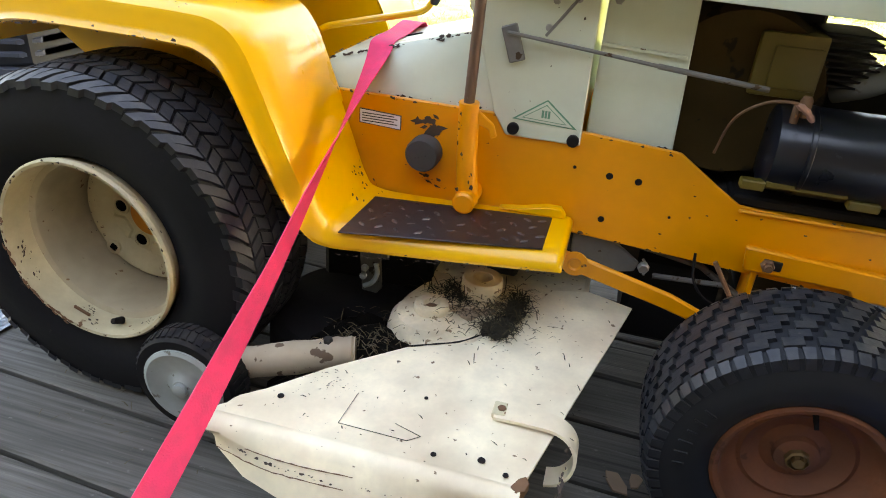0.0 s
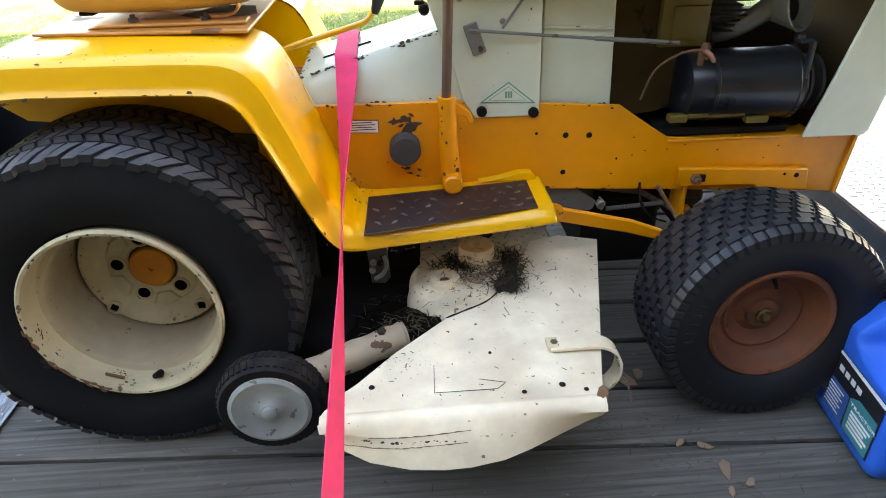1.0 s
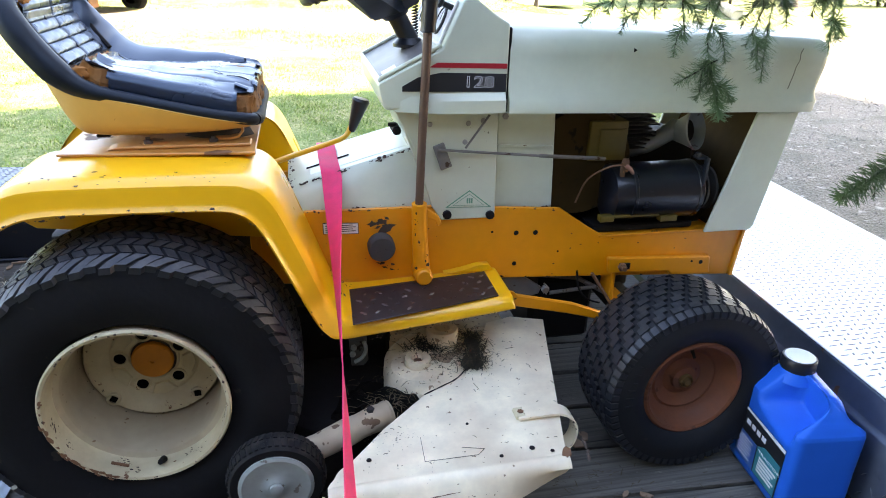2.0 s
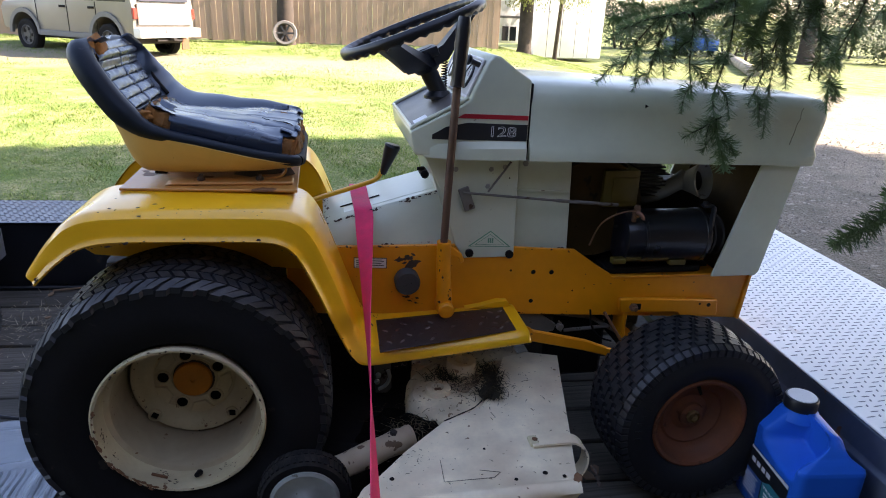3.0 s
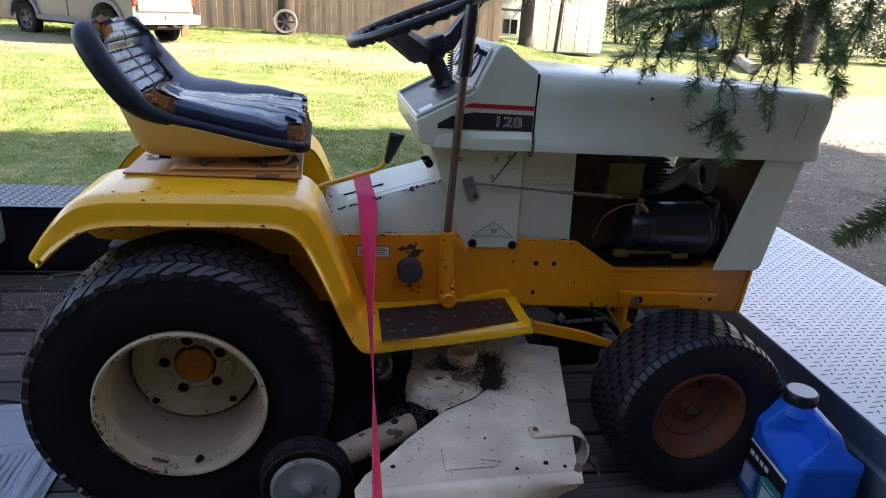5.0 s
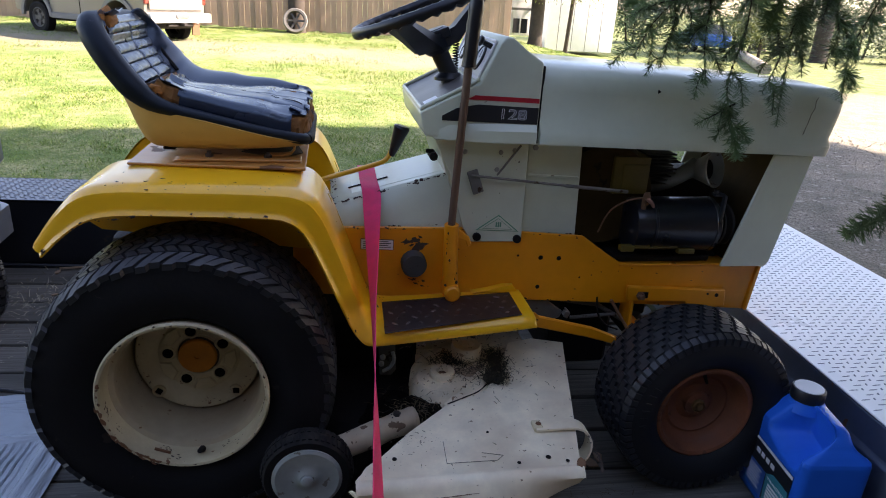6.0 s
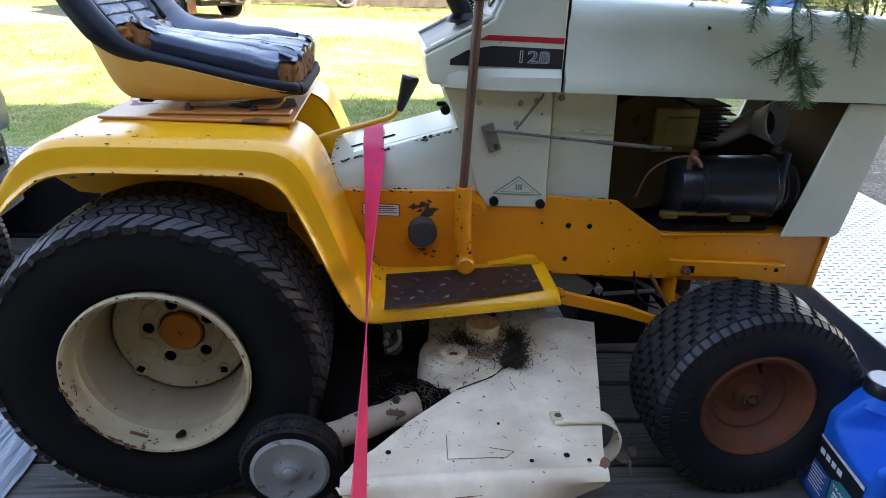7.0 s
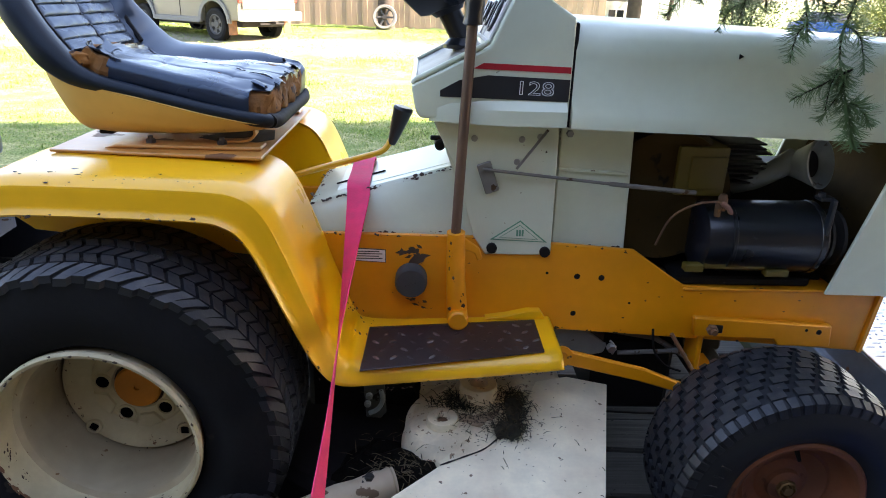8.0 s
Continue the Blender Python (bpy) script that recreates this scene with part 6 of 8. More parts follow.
flakes(chips([(0.40, -0.50, 0.2085), (0.45, -0.53, 0.2095), (0.50, -0.50, 0.2110)], 80, 0.0009, 34, 0.030, (0, 0, 1)), cover_plate)
flakes(chips([(0.60, -0.32, 0.2130), (0.68, -0.28, 0.2150), (0.74, -0.25, 0.2165)], 70, 0.0011, 35, 0.045, (0, 0, 1)), cover_plate)
flakes(chips([(0.800, -0.635, 0.196), (0.802, -0.60, 0.210), (0.803, -0.54, 0.2165)], 22, 0.0032, 36, 0.004, (0, 0, 1)), cover_plate)
part("rust_patch", prism([(0.744, -0.628), (0.752, -0.612), (0.760, -0.606), (0.766, -0.616), (0.762, -0.630), (0.752, -0.636)], plate_z(0.75) - 0.004, plate_z(0.75) + 0.0085, 0.001, axis="z"), M_RUST, cover_plate)
# cracked seam where the cover meets the blade housing
seam = smooth_line([(0.535, -0.392, plate_z(0.535) + 0.0012), (0.575, -0.372, plate_z(0.575) + 0.0012), (0.612, -0.352, plate_z(0.612) + 0.0012), (0.640, -0.322, plate_z(0.64) + 0.0012)], 5)
part("seam", tube(seam, [0.0009 + 0.0007 * abs(math.sin(2.3 * k)) for k in range(len(seam))], 6), M_GREASE_SHADE, cover_plate)
part("handle_tab", box((0.696, -0.512, plate_z(0.71) + 0.0005), (0.716, -0.482, plate_z(0.71) + 0.010), 0.002), M_RIM, hd)

M_FILM = material("brown_soil_film", (0.36, 0.26, 0.17), 0.9, spots=(0.09, 0.06, 0.035), amount=0.7, spot_scale=140, grain=150, vary=0.5, bump=0.4)
for k, (x, y, rx, ry) in enumerate(((0.60, -0.262, 0.035, 0.02), (0.63, -0.235, 0.03, 0.04))):
    rnd = random.Random(k)
    pts = [(x + rx * math.cos(a) * rnd.uniform(0.5, 1.2), y + ry * math.sin(a) * rnd.uniform(0.5, 1.2)) for a in (0.35 * j for j in range(18))]
    part("soil_film", prism(pts, 0.2065 + 0.004 * (k > 1), plate_z(x) + 0.0022, 0, axis="z"), M_FILM, mower)
for k, pts in enumerate(([(0.36, -0.655, 0.183), (0.43, -0.668, 0.181), (0.48, -0.6695, 0.1815), (0.545, -0.668, 0.183)], [(0.40, -0.652, 0.1885), (0.47, -0.6565, 0.1895), (0.56, -0.652, 0.1915), (0.62, -0.648, 0.1905)])):
    line = smooth_line(pts, 9)
    line = [(x, y + 0.0015 * noise.noise((x * 90, k, 0)), z) for x, y, z in line]
    part("rust_line", tube(line, [0.0009 * (0.6 + abs(noise.noise((j * 0.5, k, 2)))) for j in range(len(line))], 5), M_RUST, cover_plate)

# gauge wheel and its arm
M_ARM = material("muddy_cream_paint", (0.46, 0.38, 0.27), 0.75, spots=(0.10, 0.06, 0.035), amount=0.65, spot_scale=34, grain=50, vary=0.3, bump=0.3, streak=(0.22, 0.14, 0.08), streak_amount=0.4)
gw = part("gauge_wheel", lathe([(0.066, -0.548), (0.0665, -0.556), (0.060, -0.559), (0.050, -0.556), (0.030, -0.553), (0.018, -0.556), (0.014, -0.560), (0.001, -0.560)], (0.239, 0, 0.166), 40), M_DULL, mower, "dull grey plastic gauge wheel")
tb = lathe([(0.064, -0.510), (0.080, -0.506), (0.086, -0.512), (0.088, -0.53), (0.086, -0.546), (0.080, -0.554), (0.066, -0.553), (0.064, -0.548)], (0.239, 0, 0.166), 48, closed=True)
part("tyre", tb, M_RUBBER, gw)
tl = bmesh.new()
for k in range(46):
    a = 2 * math.pi * k / 46
    for s in (-1, 1):
        lug(tl, (0.239, -0.53, 0.166), [(a, 0.04 * s), (a + 0.09, 0.04 * s), (a + 0.13, 0.9 * s), (a + 0.04, 0.9 * s)], 0.0895, 0.021, 0.003)
part("tread", tl, M_RUBBER, gw)
part("hub", lathe([(0.012, -0.559), (0.012, -0.566), (0.008, -0.568), (0.001, -0.568)], (0.239, 0, 0.166), 14), M_DULL, gw)
part("arm", tube(smooth_line([(0.238, -0.50, 0.166), (0.27, -0.495, 0.173), (0.42, -0.435, 0.192), (0.46, -0.42, 0.195)], 6), [0.018] * 2 + [0.024] * 4 + [0.026 + 0.0015 * math.sin(2.1 * k) for k in range(13)], 18), M_ARM, mower)
part("arm_clamp", merge(box((0.405, -0.448, 0.195), (0.432, -0.425, 0.216), 0.004), bolt((0.42, -0.436, 0.216), 0.008, 0.008, "z", 1)), M_DARK, mower)
part("bolt", tube([(0.239, -0.56, 0.166), (0.239, -0.48, 0.166)], 0.006, 8), M_STEEL, mower)


def straws(n, spread, seed, length=0.03, up=0.012, lie=None):
    """Loose dry stalks, thrown in a heap."""
    rnd = random.Random(seed)
    bm = bmesh.new()
    for _ in range(n):
        x, y = spread(rnd)
        z = lie(x, y) if lie else 0
        a, e = rnd.uniform(0, 6.28), rnd.uniform(-0.3, 0.5)
        L = length * rnd.uniform(0.4, 1.3)
        d = Vector((math.cos(a) * math.cos(e), math.sin(a) * math.cos(e), math.sin(e))) * L
        s = Vector((-math.sin(a), math.cos(a), 0)) * 0.0008
        p = Vector((x, y, z + rnd.uniform(0.001, up)))
        m = p + d * 0.5 + Vector((0, 0, rnd.uniform(0, 0.25) * L))
        v = [bm.verts.new(q) for q in (p - s, p + s, m + s, m - s, p + d)]
        bm.faces.new(v[:4]), bm.faces.new((v[3], v[2], v[4]))
    return bm


def heap(cx, cy, cz, rx, ry, h, seed):
    bm = bmesh.new()
    bmesh.ops.create_icosphere(bm, subdivisions=3, radius=1)
    for v in bm.verts:
        q = 1 + 0.35 * noise.noise(v.co * 2.1 + Vector((seed, 0, 0))) + 0.15 * noise.noise(v.co * 7)
        v.co = Vector((cx + v.co.x * rx * q, cy + v.co.y * ry * q, cz + max(-0.2, v.co.z) * h * q))
    return bm


M_CLIP = material("matted_dark_clippings", (0.030, 0.027, 0.014), 0.95, grain=200, vary=0.6, bump=0.2)
clip = thing("grass_clippings", (0.66, -0.29, 0.21), "matted dry grass clippings heaped on the mower deck", "grass clippings", kind="stuff")
part("clump", heap(0.661, -0.303, 0.208, 0.024, 0.026, 0.013, 1), M_SOIL, clip)
part("clump", heap(0.678, -0.235, 0.208, 0.016, 0.040, 0.012, 2), M_SOIL, clip)
part("clump", heap(0.585, -0.225, 0.206, 0.030, 0.014, 0.008, 6), M_SOIL, clip)
part("stalks", straws(480, lambda r: (r.gauss(0.661, 0.012), r.gauss(-0.303, 0.014)), 3, 0.018, 0.012, lambda x, y: 0.211), M_CLIP, clip)
part("stalks", straws(420, lambda r: (r.gauss(0.680, 0.012), r.gauss(-0.235, 0.030)), 4, 0.026, 0.014, lambda x, y: 0.211), M_CLIP, clip)
part("stalks", straws(420, lambda r: (r.gauss(0.580, 0.028), r.gauss(-0.225, 0.016)), 5, 0.026, 0.016, lambda x, y: 0.209), M_CLIP, clip)
part("dry_stalks", straws(120, lambda r: (r.gauss(0.65, 0.035), r.gauss(-0.27, 0.035)), 15, 0.028, 0.026, lambda x, y: 0.213), M_STRAW, clip)
part("crumbs", straws(230, lambda r: (r.gauss(0.62, 0.04), r.gauss(-0.26, 0.045)), 16, 0.007, 0.003, lambda x, y: 0.212), M_SOIL, clip)
part("crumbs", straws(60, lambda r: (r.uniform(0.40, 0.86), r.uniform(-0.60, -0.15)), 8, 0.009, 0.002, lambda x, y: plate_z(x) + 0.001 if y < -0.42 or x > 0.67 else 0.206), M_SOIL, clip)
# real debris, spread and blackened to fill the shaded gap under the tractor
damp = thing("dark_clippings", (0.46, -0.36, 0.15), "clippings blackened and bulked out for the shade behind the chute cover", "grass clippings", kind="stuff")
part("clump", heap(0.47, -0.37, 0.150, 0.085, 0.06, 0.045, 9), M_DARKCLIP, damp)
part("clump", heap(0.42, -0.33, 0.130, 0.07, 0.07, 0.05, 12), M_DARKCLIP, damp)
part("clump", heap(0.46, -0.26, 0.05, 0.13, 0.14, 0.10, 14), M_DARKCLIP, damp)
part("clump", heap(0.38, -0.40, 0.03, 0.10, 0.10, 0.08, 15), M_DARKCLIP, damp)
part("stalks", straws(60, lambda r: (r.gauss(0.44, 0.035), r.gauss(-0.30, 0.04)), 12, 0.035, 0.02, lambda x, y: 0.145), M_STRAW, damp)
part("stalks", straws(110, lambda r: (r.gauss(0.46, 0.03), r.gauss(-0.38, 0.022)), 10, 0.024, 0.016, lambda x, y: 0.185), M_STRAW, damp)


# hooked latch plate hanging beside the blackened clippings
latch = part("latch_plate", prism([(0.392, 0.285), (0.432, 0.285), (0.436, 0.205), (0.425, 0.192), (0.398, 0.194)], -0.240, -0.236, 0.001), M_LATCH, mower, "worn grey latch plate")
part("hook", tube(smooth_line([(0.426, -0.246, 0.258), (0.430, -0.250, 0.240), (0.421, -0.250, 0.220), (0.405, -0.247, 0.208)], 5), 0.0045, 10), M_DULL, latch)
for x, z in ((0.404, 0.243), (0.401, 0.226)):
    part("bolt", lathe([(0.0065, -0.240), (0.0065, -0.246), (0.004, -0.249), (0.001, -0.2495)], (x, 0, z), 10), M_DULL, latch)


M_HAY = material("bleached_straw", (0.42, 0.37, 0.27), 0.9, grain=200, vary=0.4, bump=0.1)
hay = thing("straw_litter", (-0.68, 0.54, 0.0), "bleached straw and litter strewn on the trailer planks", "straw", kind="stuff")
part("stalks", straws(170, lambda r: (r.gauss(-0.72, 0.10), r.gauss(0.62, 0.10)), 51, 0.035, 0.003, lambda x, y: 0.001), M_HAY, hay)
part("stalks", straws(60, lambda r: (r.gauss(-0.55, 0.10), r.gauss(0.40, 0.16)), 52, 0.028, 0.003, lambda x, y: 0.001), M_HAY, hay)
part("stalks", straws(60, lambda r: (r.uniform(0.80, 1.0), r.uniform(-0.60, -0.45)), 53, 0.016, 0.002, lambda x, y: 0.001), M_STRAW, hay)


# ---- strap ----
def strap():
    pts = [((0.376, 0.10, 0.575), 0), ((0.375, 0.085, 0.618), 0), ((0.3755, -0.02, 0.6135), 0), ((0.377, -0.100, 0.6125), 0), ((0.379, -0.125, 0.600), 5), ((0.379, -0.15, 0.582), 20), ((0.377, -0.22, 0.540), 45),
           ((0.374, -0.31, 0.485), 66), ((0.371, -0.40, 0.430), 82), ((0.369, -0.50, 0.367), 92), ((0.366, -0.60, 0.313), 106), ((0.363, -0.70, 0.260), 116), ((0.359, -0.82, 0.200), 126), ((0.352, -1.00, 0.105), 142), ((0.350, -1.09, 0.06), 165), ((0.350, -1.125, 0.02), 178), ((0.350, -1.13, -0.06), 180)]
    # the webbing makes half a turn on its way down
    rows = []
    for (p, twist) in pts:
        t = radians(twist)
        w = Vector((math.cos(t), -0.5 * math.sin(t), 0.86 * math.sin(t))) * 0.021
        rows.append([Vector(p) - w, Vector(p) - w * 0.3, Vector(p) + w * 0.3, Vector(p) + w])
    fine = []
    for k in range(4):
        fine.append(smooth_line([tuple(r[k]) for r in rows], 4))
    return sheet([list(c) for c in zip(*fine)], 0.0018)


tie = thing("tie_down_strap", (0.35, -1.12, 0.0), "pink webbing strap tied over the tractor cover", "strap")
part("webbing", strap(), M_STRAP, tie)
part("rail_hook", merge(tube(smooth_line([(0.350, -1.128, -0.05), (0.350, -1.134, -0.09), (0.350, -1.128, -0.15), (0.350, -1.10, -0.156), (0.350, -1.085, -0.148)], 5), 0.005, 8), tube([(0.328, -1.13, -0.055), (0.372, -1.13, -0.055)], 0.004, 8)), M_STEEL, tie)

# ---- jug ----
jug = thing("plastic_jug", (1.305, -0.545, 0.0), "blue plastic oil jug with black cap, by the front tyre", "jug")
JUG = pose(1.310, -0.547, 0.0, 0, 0, -6)        # x through the thin side, y towards the neck


def jug_body():
    table = ((0.001, 0.064, 0.096), (0.007, 0.073, 0.105), (0.03, 0.076, 0.108), (0.10, 0.0755, 0.1075), (0.16, 0.076, 0.108), (0.196, 0.076, 0.108), (0.206, 0.0745, 0.106), (0.216, 0.068, 0.102), (0.228, 0.057, 0.097), (0.240, 0.046, 0.091), (0.250, 0.037, 0.084), (0.257, 0.028, 0.075), (0.261, 0.014, 0.060))

    def half(z):
        for (z0, a0, b0), (z1, a1, b1) in zip(table, table[1:]):
            if z <= z1:
                u = (z - z0) / (z1 - z0)
                return a0 + (a1 - a0) * u, b0 + (b1 - b0) * u
        return table[-1][1:]
    rows = []
    levels = sorted(set([q[0] for q in table] + [0.03 + 0.010 * k for k in range(14)] + [0.165 + 0.004 * k for k in range(24)]))
    for z in levels:
        hx, hy = half(z)
        r = min(0.018, 0.6 * hx)
        ring = []
        for (ax, ay), (bx, by), n in (((hx, -hy + r), (hx, hy - r), 22), ((hx - r, hy), (-hx + r, hy), 12), ((-hx, hy - r), (-hx, -hy + r), 22), ((-hx + r, -hy), (hx - r, -hy), 12)):
            ring += [(ax + (bx - ax) * k / n, ay + (by - ay) * k / n) for k in range(n + 1)]
            ex, ey = (bx - ax), (by - ay)
            L = math.hypot(ex, ey)
            ox, oy = ey / L, -ex / L
            ring += [(bx - ox * r + r * (ox * math.cos(q) + ex / L * math.sin(q)), by - oy * r + r * (oy * math.cos(q) + ey / L * math.sin(q))) for q in (radians(90 * k / 5) for k in range(1, 5))]
        row = []
        for x, y in ring:
            # hand hollow pressed into both broad sides, leaving the grip bar
            wy = math.exp(-((y + 0.030) / 0.052) ** 8)
            wz = max(0.0, min(1.0, (z - 0.166 - 0.25 * max(0.0, y + 0.030)) / 0.026))
            w = wy * wz * wz * (3 - 2 * wz)
            if x < 0.0:
                x += (0.004 - x) * w
            elif x > 0.034:
                x += (0.034 - x) * w
            # the shoulder falls a little towards the end away from the neck
            fall = max(0.0, min(1.0, (z - 0.15) / 0.06)) * max(0.0, min(1.0, (0.02 - y) / 0.126))
            row.append((x, y, z - 0.010 * fall - 0.022 * max(0.0, (z - 0.205) / 0.056) * max(0.0, min(1.0, (-0.060 - y) / 0.03))))
        rows.append(row)
    return moved(loft(rows), JUG)


part("body", jug_body(), M_BLUE, jug, angle=60)
part("neck", moved(lathe([(0.046, 0.236), (0.040, 0.250), (0.033, 0.258), (0.031, 0.268)], (0.002, 0.046, 0), 32, "z"), JUG), M_BLUE, jug)
capj = part("cap", moved(lathe([(0.030, 0.258), (0.0345, 0.2585), (0.0352, 0.2615), (0.0347, 0.2815), (0.033, 0.2845), (0.031, 0.2850)], (0.002, 0.046, 0), 36, "z"), JUG), M_BLACK, jug, "black screw cap with a pale seal")
part("seal", moved(lathe([(0.0305, 0.2848), (0.029, 0.2865), (0.001, 0.2850)], (0.002, 0.046, 0), 30, "z"), JUG), M_WHITE, capj)
JL = JUG @ Matrix.Translation((-0.0768, -0.008, 0)) @ pose(0, 0, 0, 90, 0, -90) @ Matrix.Diagonal((1.62, 0.80, 1.0, 1))      # x along the broad side, y up
label = part("label", moved(box((-0.047, 0.035, 0), (0.049, 0.190, 0.0008), 0.0), JL), M_INK, jug, "black and teal printed label")
part("teal_field", moved(prism([(0.0, 0.038), (0.047, 0.038), (0.047, 0.135), (0.012, 0.135), (-0.002, 0.118)], 0.0008, 0.0014, 0, axis="z"), JL), M_TEAL, label)
part("blue_field", moved(prism([(-0.046, 0.036), (-0.003, 0.036), (-0.004, 0.116), (-0.046, 0.116)], 0.0008, 0.0013, 0, axis="z"), JL), material("label_blue", (0.02, 0.09, 0.30), 0.4, vary=0.05, bump=0), label)
part("stripe", moved(prism([(-0.047, 0.183), (0.049, 0.179), (0.049, 0.189), (-0.047, 0.1895)], 0.0008, 0.0015, 0, axis="z"), JL), M_WHITE, label)
for k, (x, w) in enumerate(((-0.030, 0.009), (-0.018, 0.008), (-0.006, 0.008), (0.006, 0.009))):
    part("mark", moved(box((x - w / 2, 0.146, 0.0008), (x + w / 2, 0.160, 0.0016), 0), JL), M_WHITE, label)
text("word", "TRACTOR", 0.0105, JL @ Matrix.Translation((0.0255, 0.110, 0.0016)), M_WHITE, label)
for k in range(5):
    part("print", moved(box((0.006, 0.092 - k * 0.010, 0.0013), (0.044 - 0.004 * (k % 3), 0.098 - k * 0.010, 0.0018), 0), JL), M_WHITE, label)
for k in range(7):
    part("print", moved(box((-0.042, 0.048 + k * 0.009, 0.0012), (-0.012 - 0.005 * (k % 2), 0.051 + k * 0.009, 0.0016), 0), JL), M_WHITE, label)
# ---- unseen board wall behind the camera, added to block sky light, closing the place ----
M_SCREEN = material("sky_screen_boards", (0.13, 0.092, 0.062), 0.85, grain=30, vary=0.4, bump=0.4, stretch=(1, 1, 0.1))
screen_boards = [box((-10 + 0.25 * k, -3.66 - 0.01 * (k % 2), -0.6), (-9.755 + 0.25 * k, -3.62 - 0.01 * (k % 2), 3.5), 0.0) for k in range(80)]
solo("wall_south", merge(*screen_boards, box((-10, -3.8, -0.6), (10, -3.68, 3.5), 0.0)), M_SCREEN, "unseen brown board wall added to block sky light", "wall", kind="structure")

# ---- second mower at the end of the deck ----
M_GREY = material("grey_plastic_hood", (0.055, 0.065, 0.085), 0.4, grain=30, vary=0.1, bump=0.04, coat=0.2)
other = thing("lawn_tractor", (-0.95, 0.42, 0), "grey lawn tractor nose with black louvred grille", "lawn tractor")


def nose_ring(x, half, low, top, r=0.06):
    pts = []
    for cy, cz, a0 in ((half - r, top - r, 0), (-half + r, top - r, 90), (-half + 0.015, low + 0.015, 180), (half - 0.015, low + 0.015, 270)):
        q = r if a0 < 180 else 0.015
        for k in range(4):
            a = radians(a0 + 30 * k)
            pts.append((x - 0.085, 0.44 + cy + q * math.cos(a), cz + q * math.sin(a)))
    return pts


part("hood", loft([nose_ring(-1.75, 0.25, 0.46, 0.76), nose_ring(-1.2, 0.25, 0.46, 0.735), nose_ring(-0.85, 0.245, 0.46, 0.70), nose_ring(-0.72, 0.235, 0.465, 0.675), nose_ring(-0.655, 0.205, 0.475, 0.645), nose_ring(-0.632, 0.17, 0.49, 0.615, 0.05)]), M_GREY, other, "grey plastic hood", angle=45)
grl = part("grille", loft([nose_ring(-1.1, 0.235, 0.345, 0.463, 0.02), nose_ring(-0.75, 0.23, 0.345, 0.463, 0.02), nose_ring(-0.672, 0.19, 0.35, 0.463, 0.02)]), M_BLACK, other)
for k in range(3):
    part("louvre", loft([[(x - 0.085, 0.44 + s * (h + d), 0.375 + 0.034 * k + dz) for d, dz in ((0, 0), (0.012, 0.002), (0.012, 0.012), (0, 0.016))] for s, x, h in
         ((-1, -1.0, 0.236), (-1, -0.76, 0.231), (-1, -0.69, 0.20), (-1, -0.664, 0.15), (1, -0.664, 0.15), (1, -0.69, 0.20), (1, -0.76, 0.231), (1, -1.0, 0.236))]), M_GREY, grl)
part("bumper", loft([[(x - 0.085, 0.44 + y, z) for z in (0.255, 0.345)] + [(x - 0.135, 0.44 + y, z) for z in (0.35, 0.25)] for x, y in ((-0.88, -0.25), (-0.72, -0.235), (-0.642, -0.17), (-0.63, 0), (-0.642, 0.17), (-0.72, 0.235), (-0.88, 0.25))]), M_GREY, other, "grey plastic bumper")
part("body", merge(box((-1.9, 0.24, 0.22), (-0.80, 0.64, 0.46), 0.02), box((-1.0, 0.40, 0.15), (-0.92, 0.48, 0.24), 0.01)), M_DARK, other)
for y, turn, x in ((0.45, -40, -0.842), (0.86, -40, -1.12)):
    m = pose(x, y, 0.175, 0, 0, turn)
    w = part("front_wheel", moved(lathe([(0.085, -0.055), (0.090, -0.063), (0.080, -0.060), (0.070, -0.03), (0.02, -0.025), (0.018, -0.05), (0.001, -0.05)], (0, 0, 0), 32, caps=False), m), M_DARK, other)
    part("tyre", moved(tyre((0, 0, 0), 0.172, 0.14, 0.084, 44), m), M_RUBBER, w)
    part("tread", moved(brick_tread((0, 0, 0), 0.175, 0.14), m), M_TREAD, w)
part("axle", box((-1.10, 0.46, 0.155), (-1.06, 0.84, 0.195), 0.006), M_DARK, other)

# ---- clear plastic mat ----
def plastic():
    m = bpy.data.materials.new("clear_plastic")
    m.use_nodes = True
    b = m.node_tree.nodes["Principled BSDF"]
    b.inputs["Base Color"].default_value = (0.62, 0.69, 0.74, 1)
    b.inputs["Roughness"].default_value = 0.22
    b.inputs["Transmission Weight"].default_value = 0.5
    b.inputs["IOR"].default_value = 1.45
    n, l = m.node_tree.nodes, m.node_tree.links
    t, bp = n.new("ShaderNodeTexNoise"), n.new("ShaderNodeBump")
    t.inputs["Scale"].default_value = 9
    bp.inputs["Strength"].default_value, bp.inputs["Distance"].default_value = 0.5, 0.01
    l.new(t.outputs[0], bp.inputs["Height"]), l.new(bp.outputs[0], b.inputs["Normal"])
    return m


def mat_height(x, y):
    """Raised border, ribbed field, wrinkles."""
    h = 0.010 + 0.010 * noise.noise((x * 6, y * 6, 0.3)) + 0.005 * noise.noise((x * 19, y * 19, 2))
    edge = min(x, 0.62 - x, y, 0.50 - y)
    h += 0.012 * math.exp(-((edge - 0.055) / 0.012) ** 2) + 0.010 * math.exp(-((edge - 0.020) / 0.010) ** 2)
    if 0.10 < x < 0.56 and 0.08 < y < 0.30 and edge > 0.085:
        h += 0.003 * (1 if math.sin(x * 2 * math.pi / 0.0165) > 0 else -1)
    h += 0.010 * math.exp(-((y - 0.335 - 0.02 * math.sin(x * 9)) / 0.012) ** 2)
    return max(0.003, h)


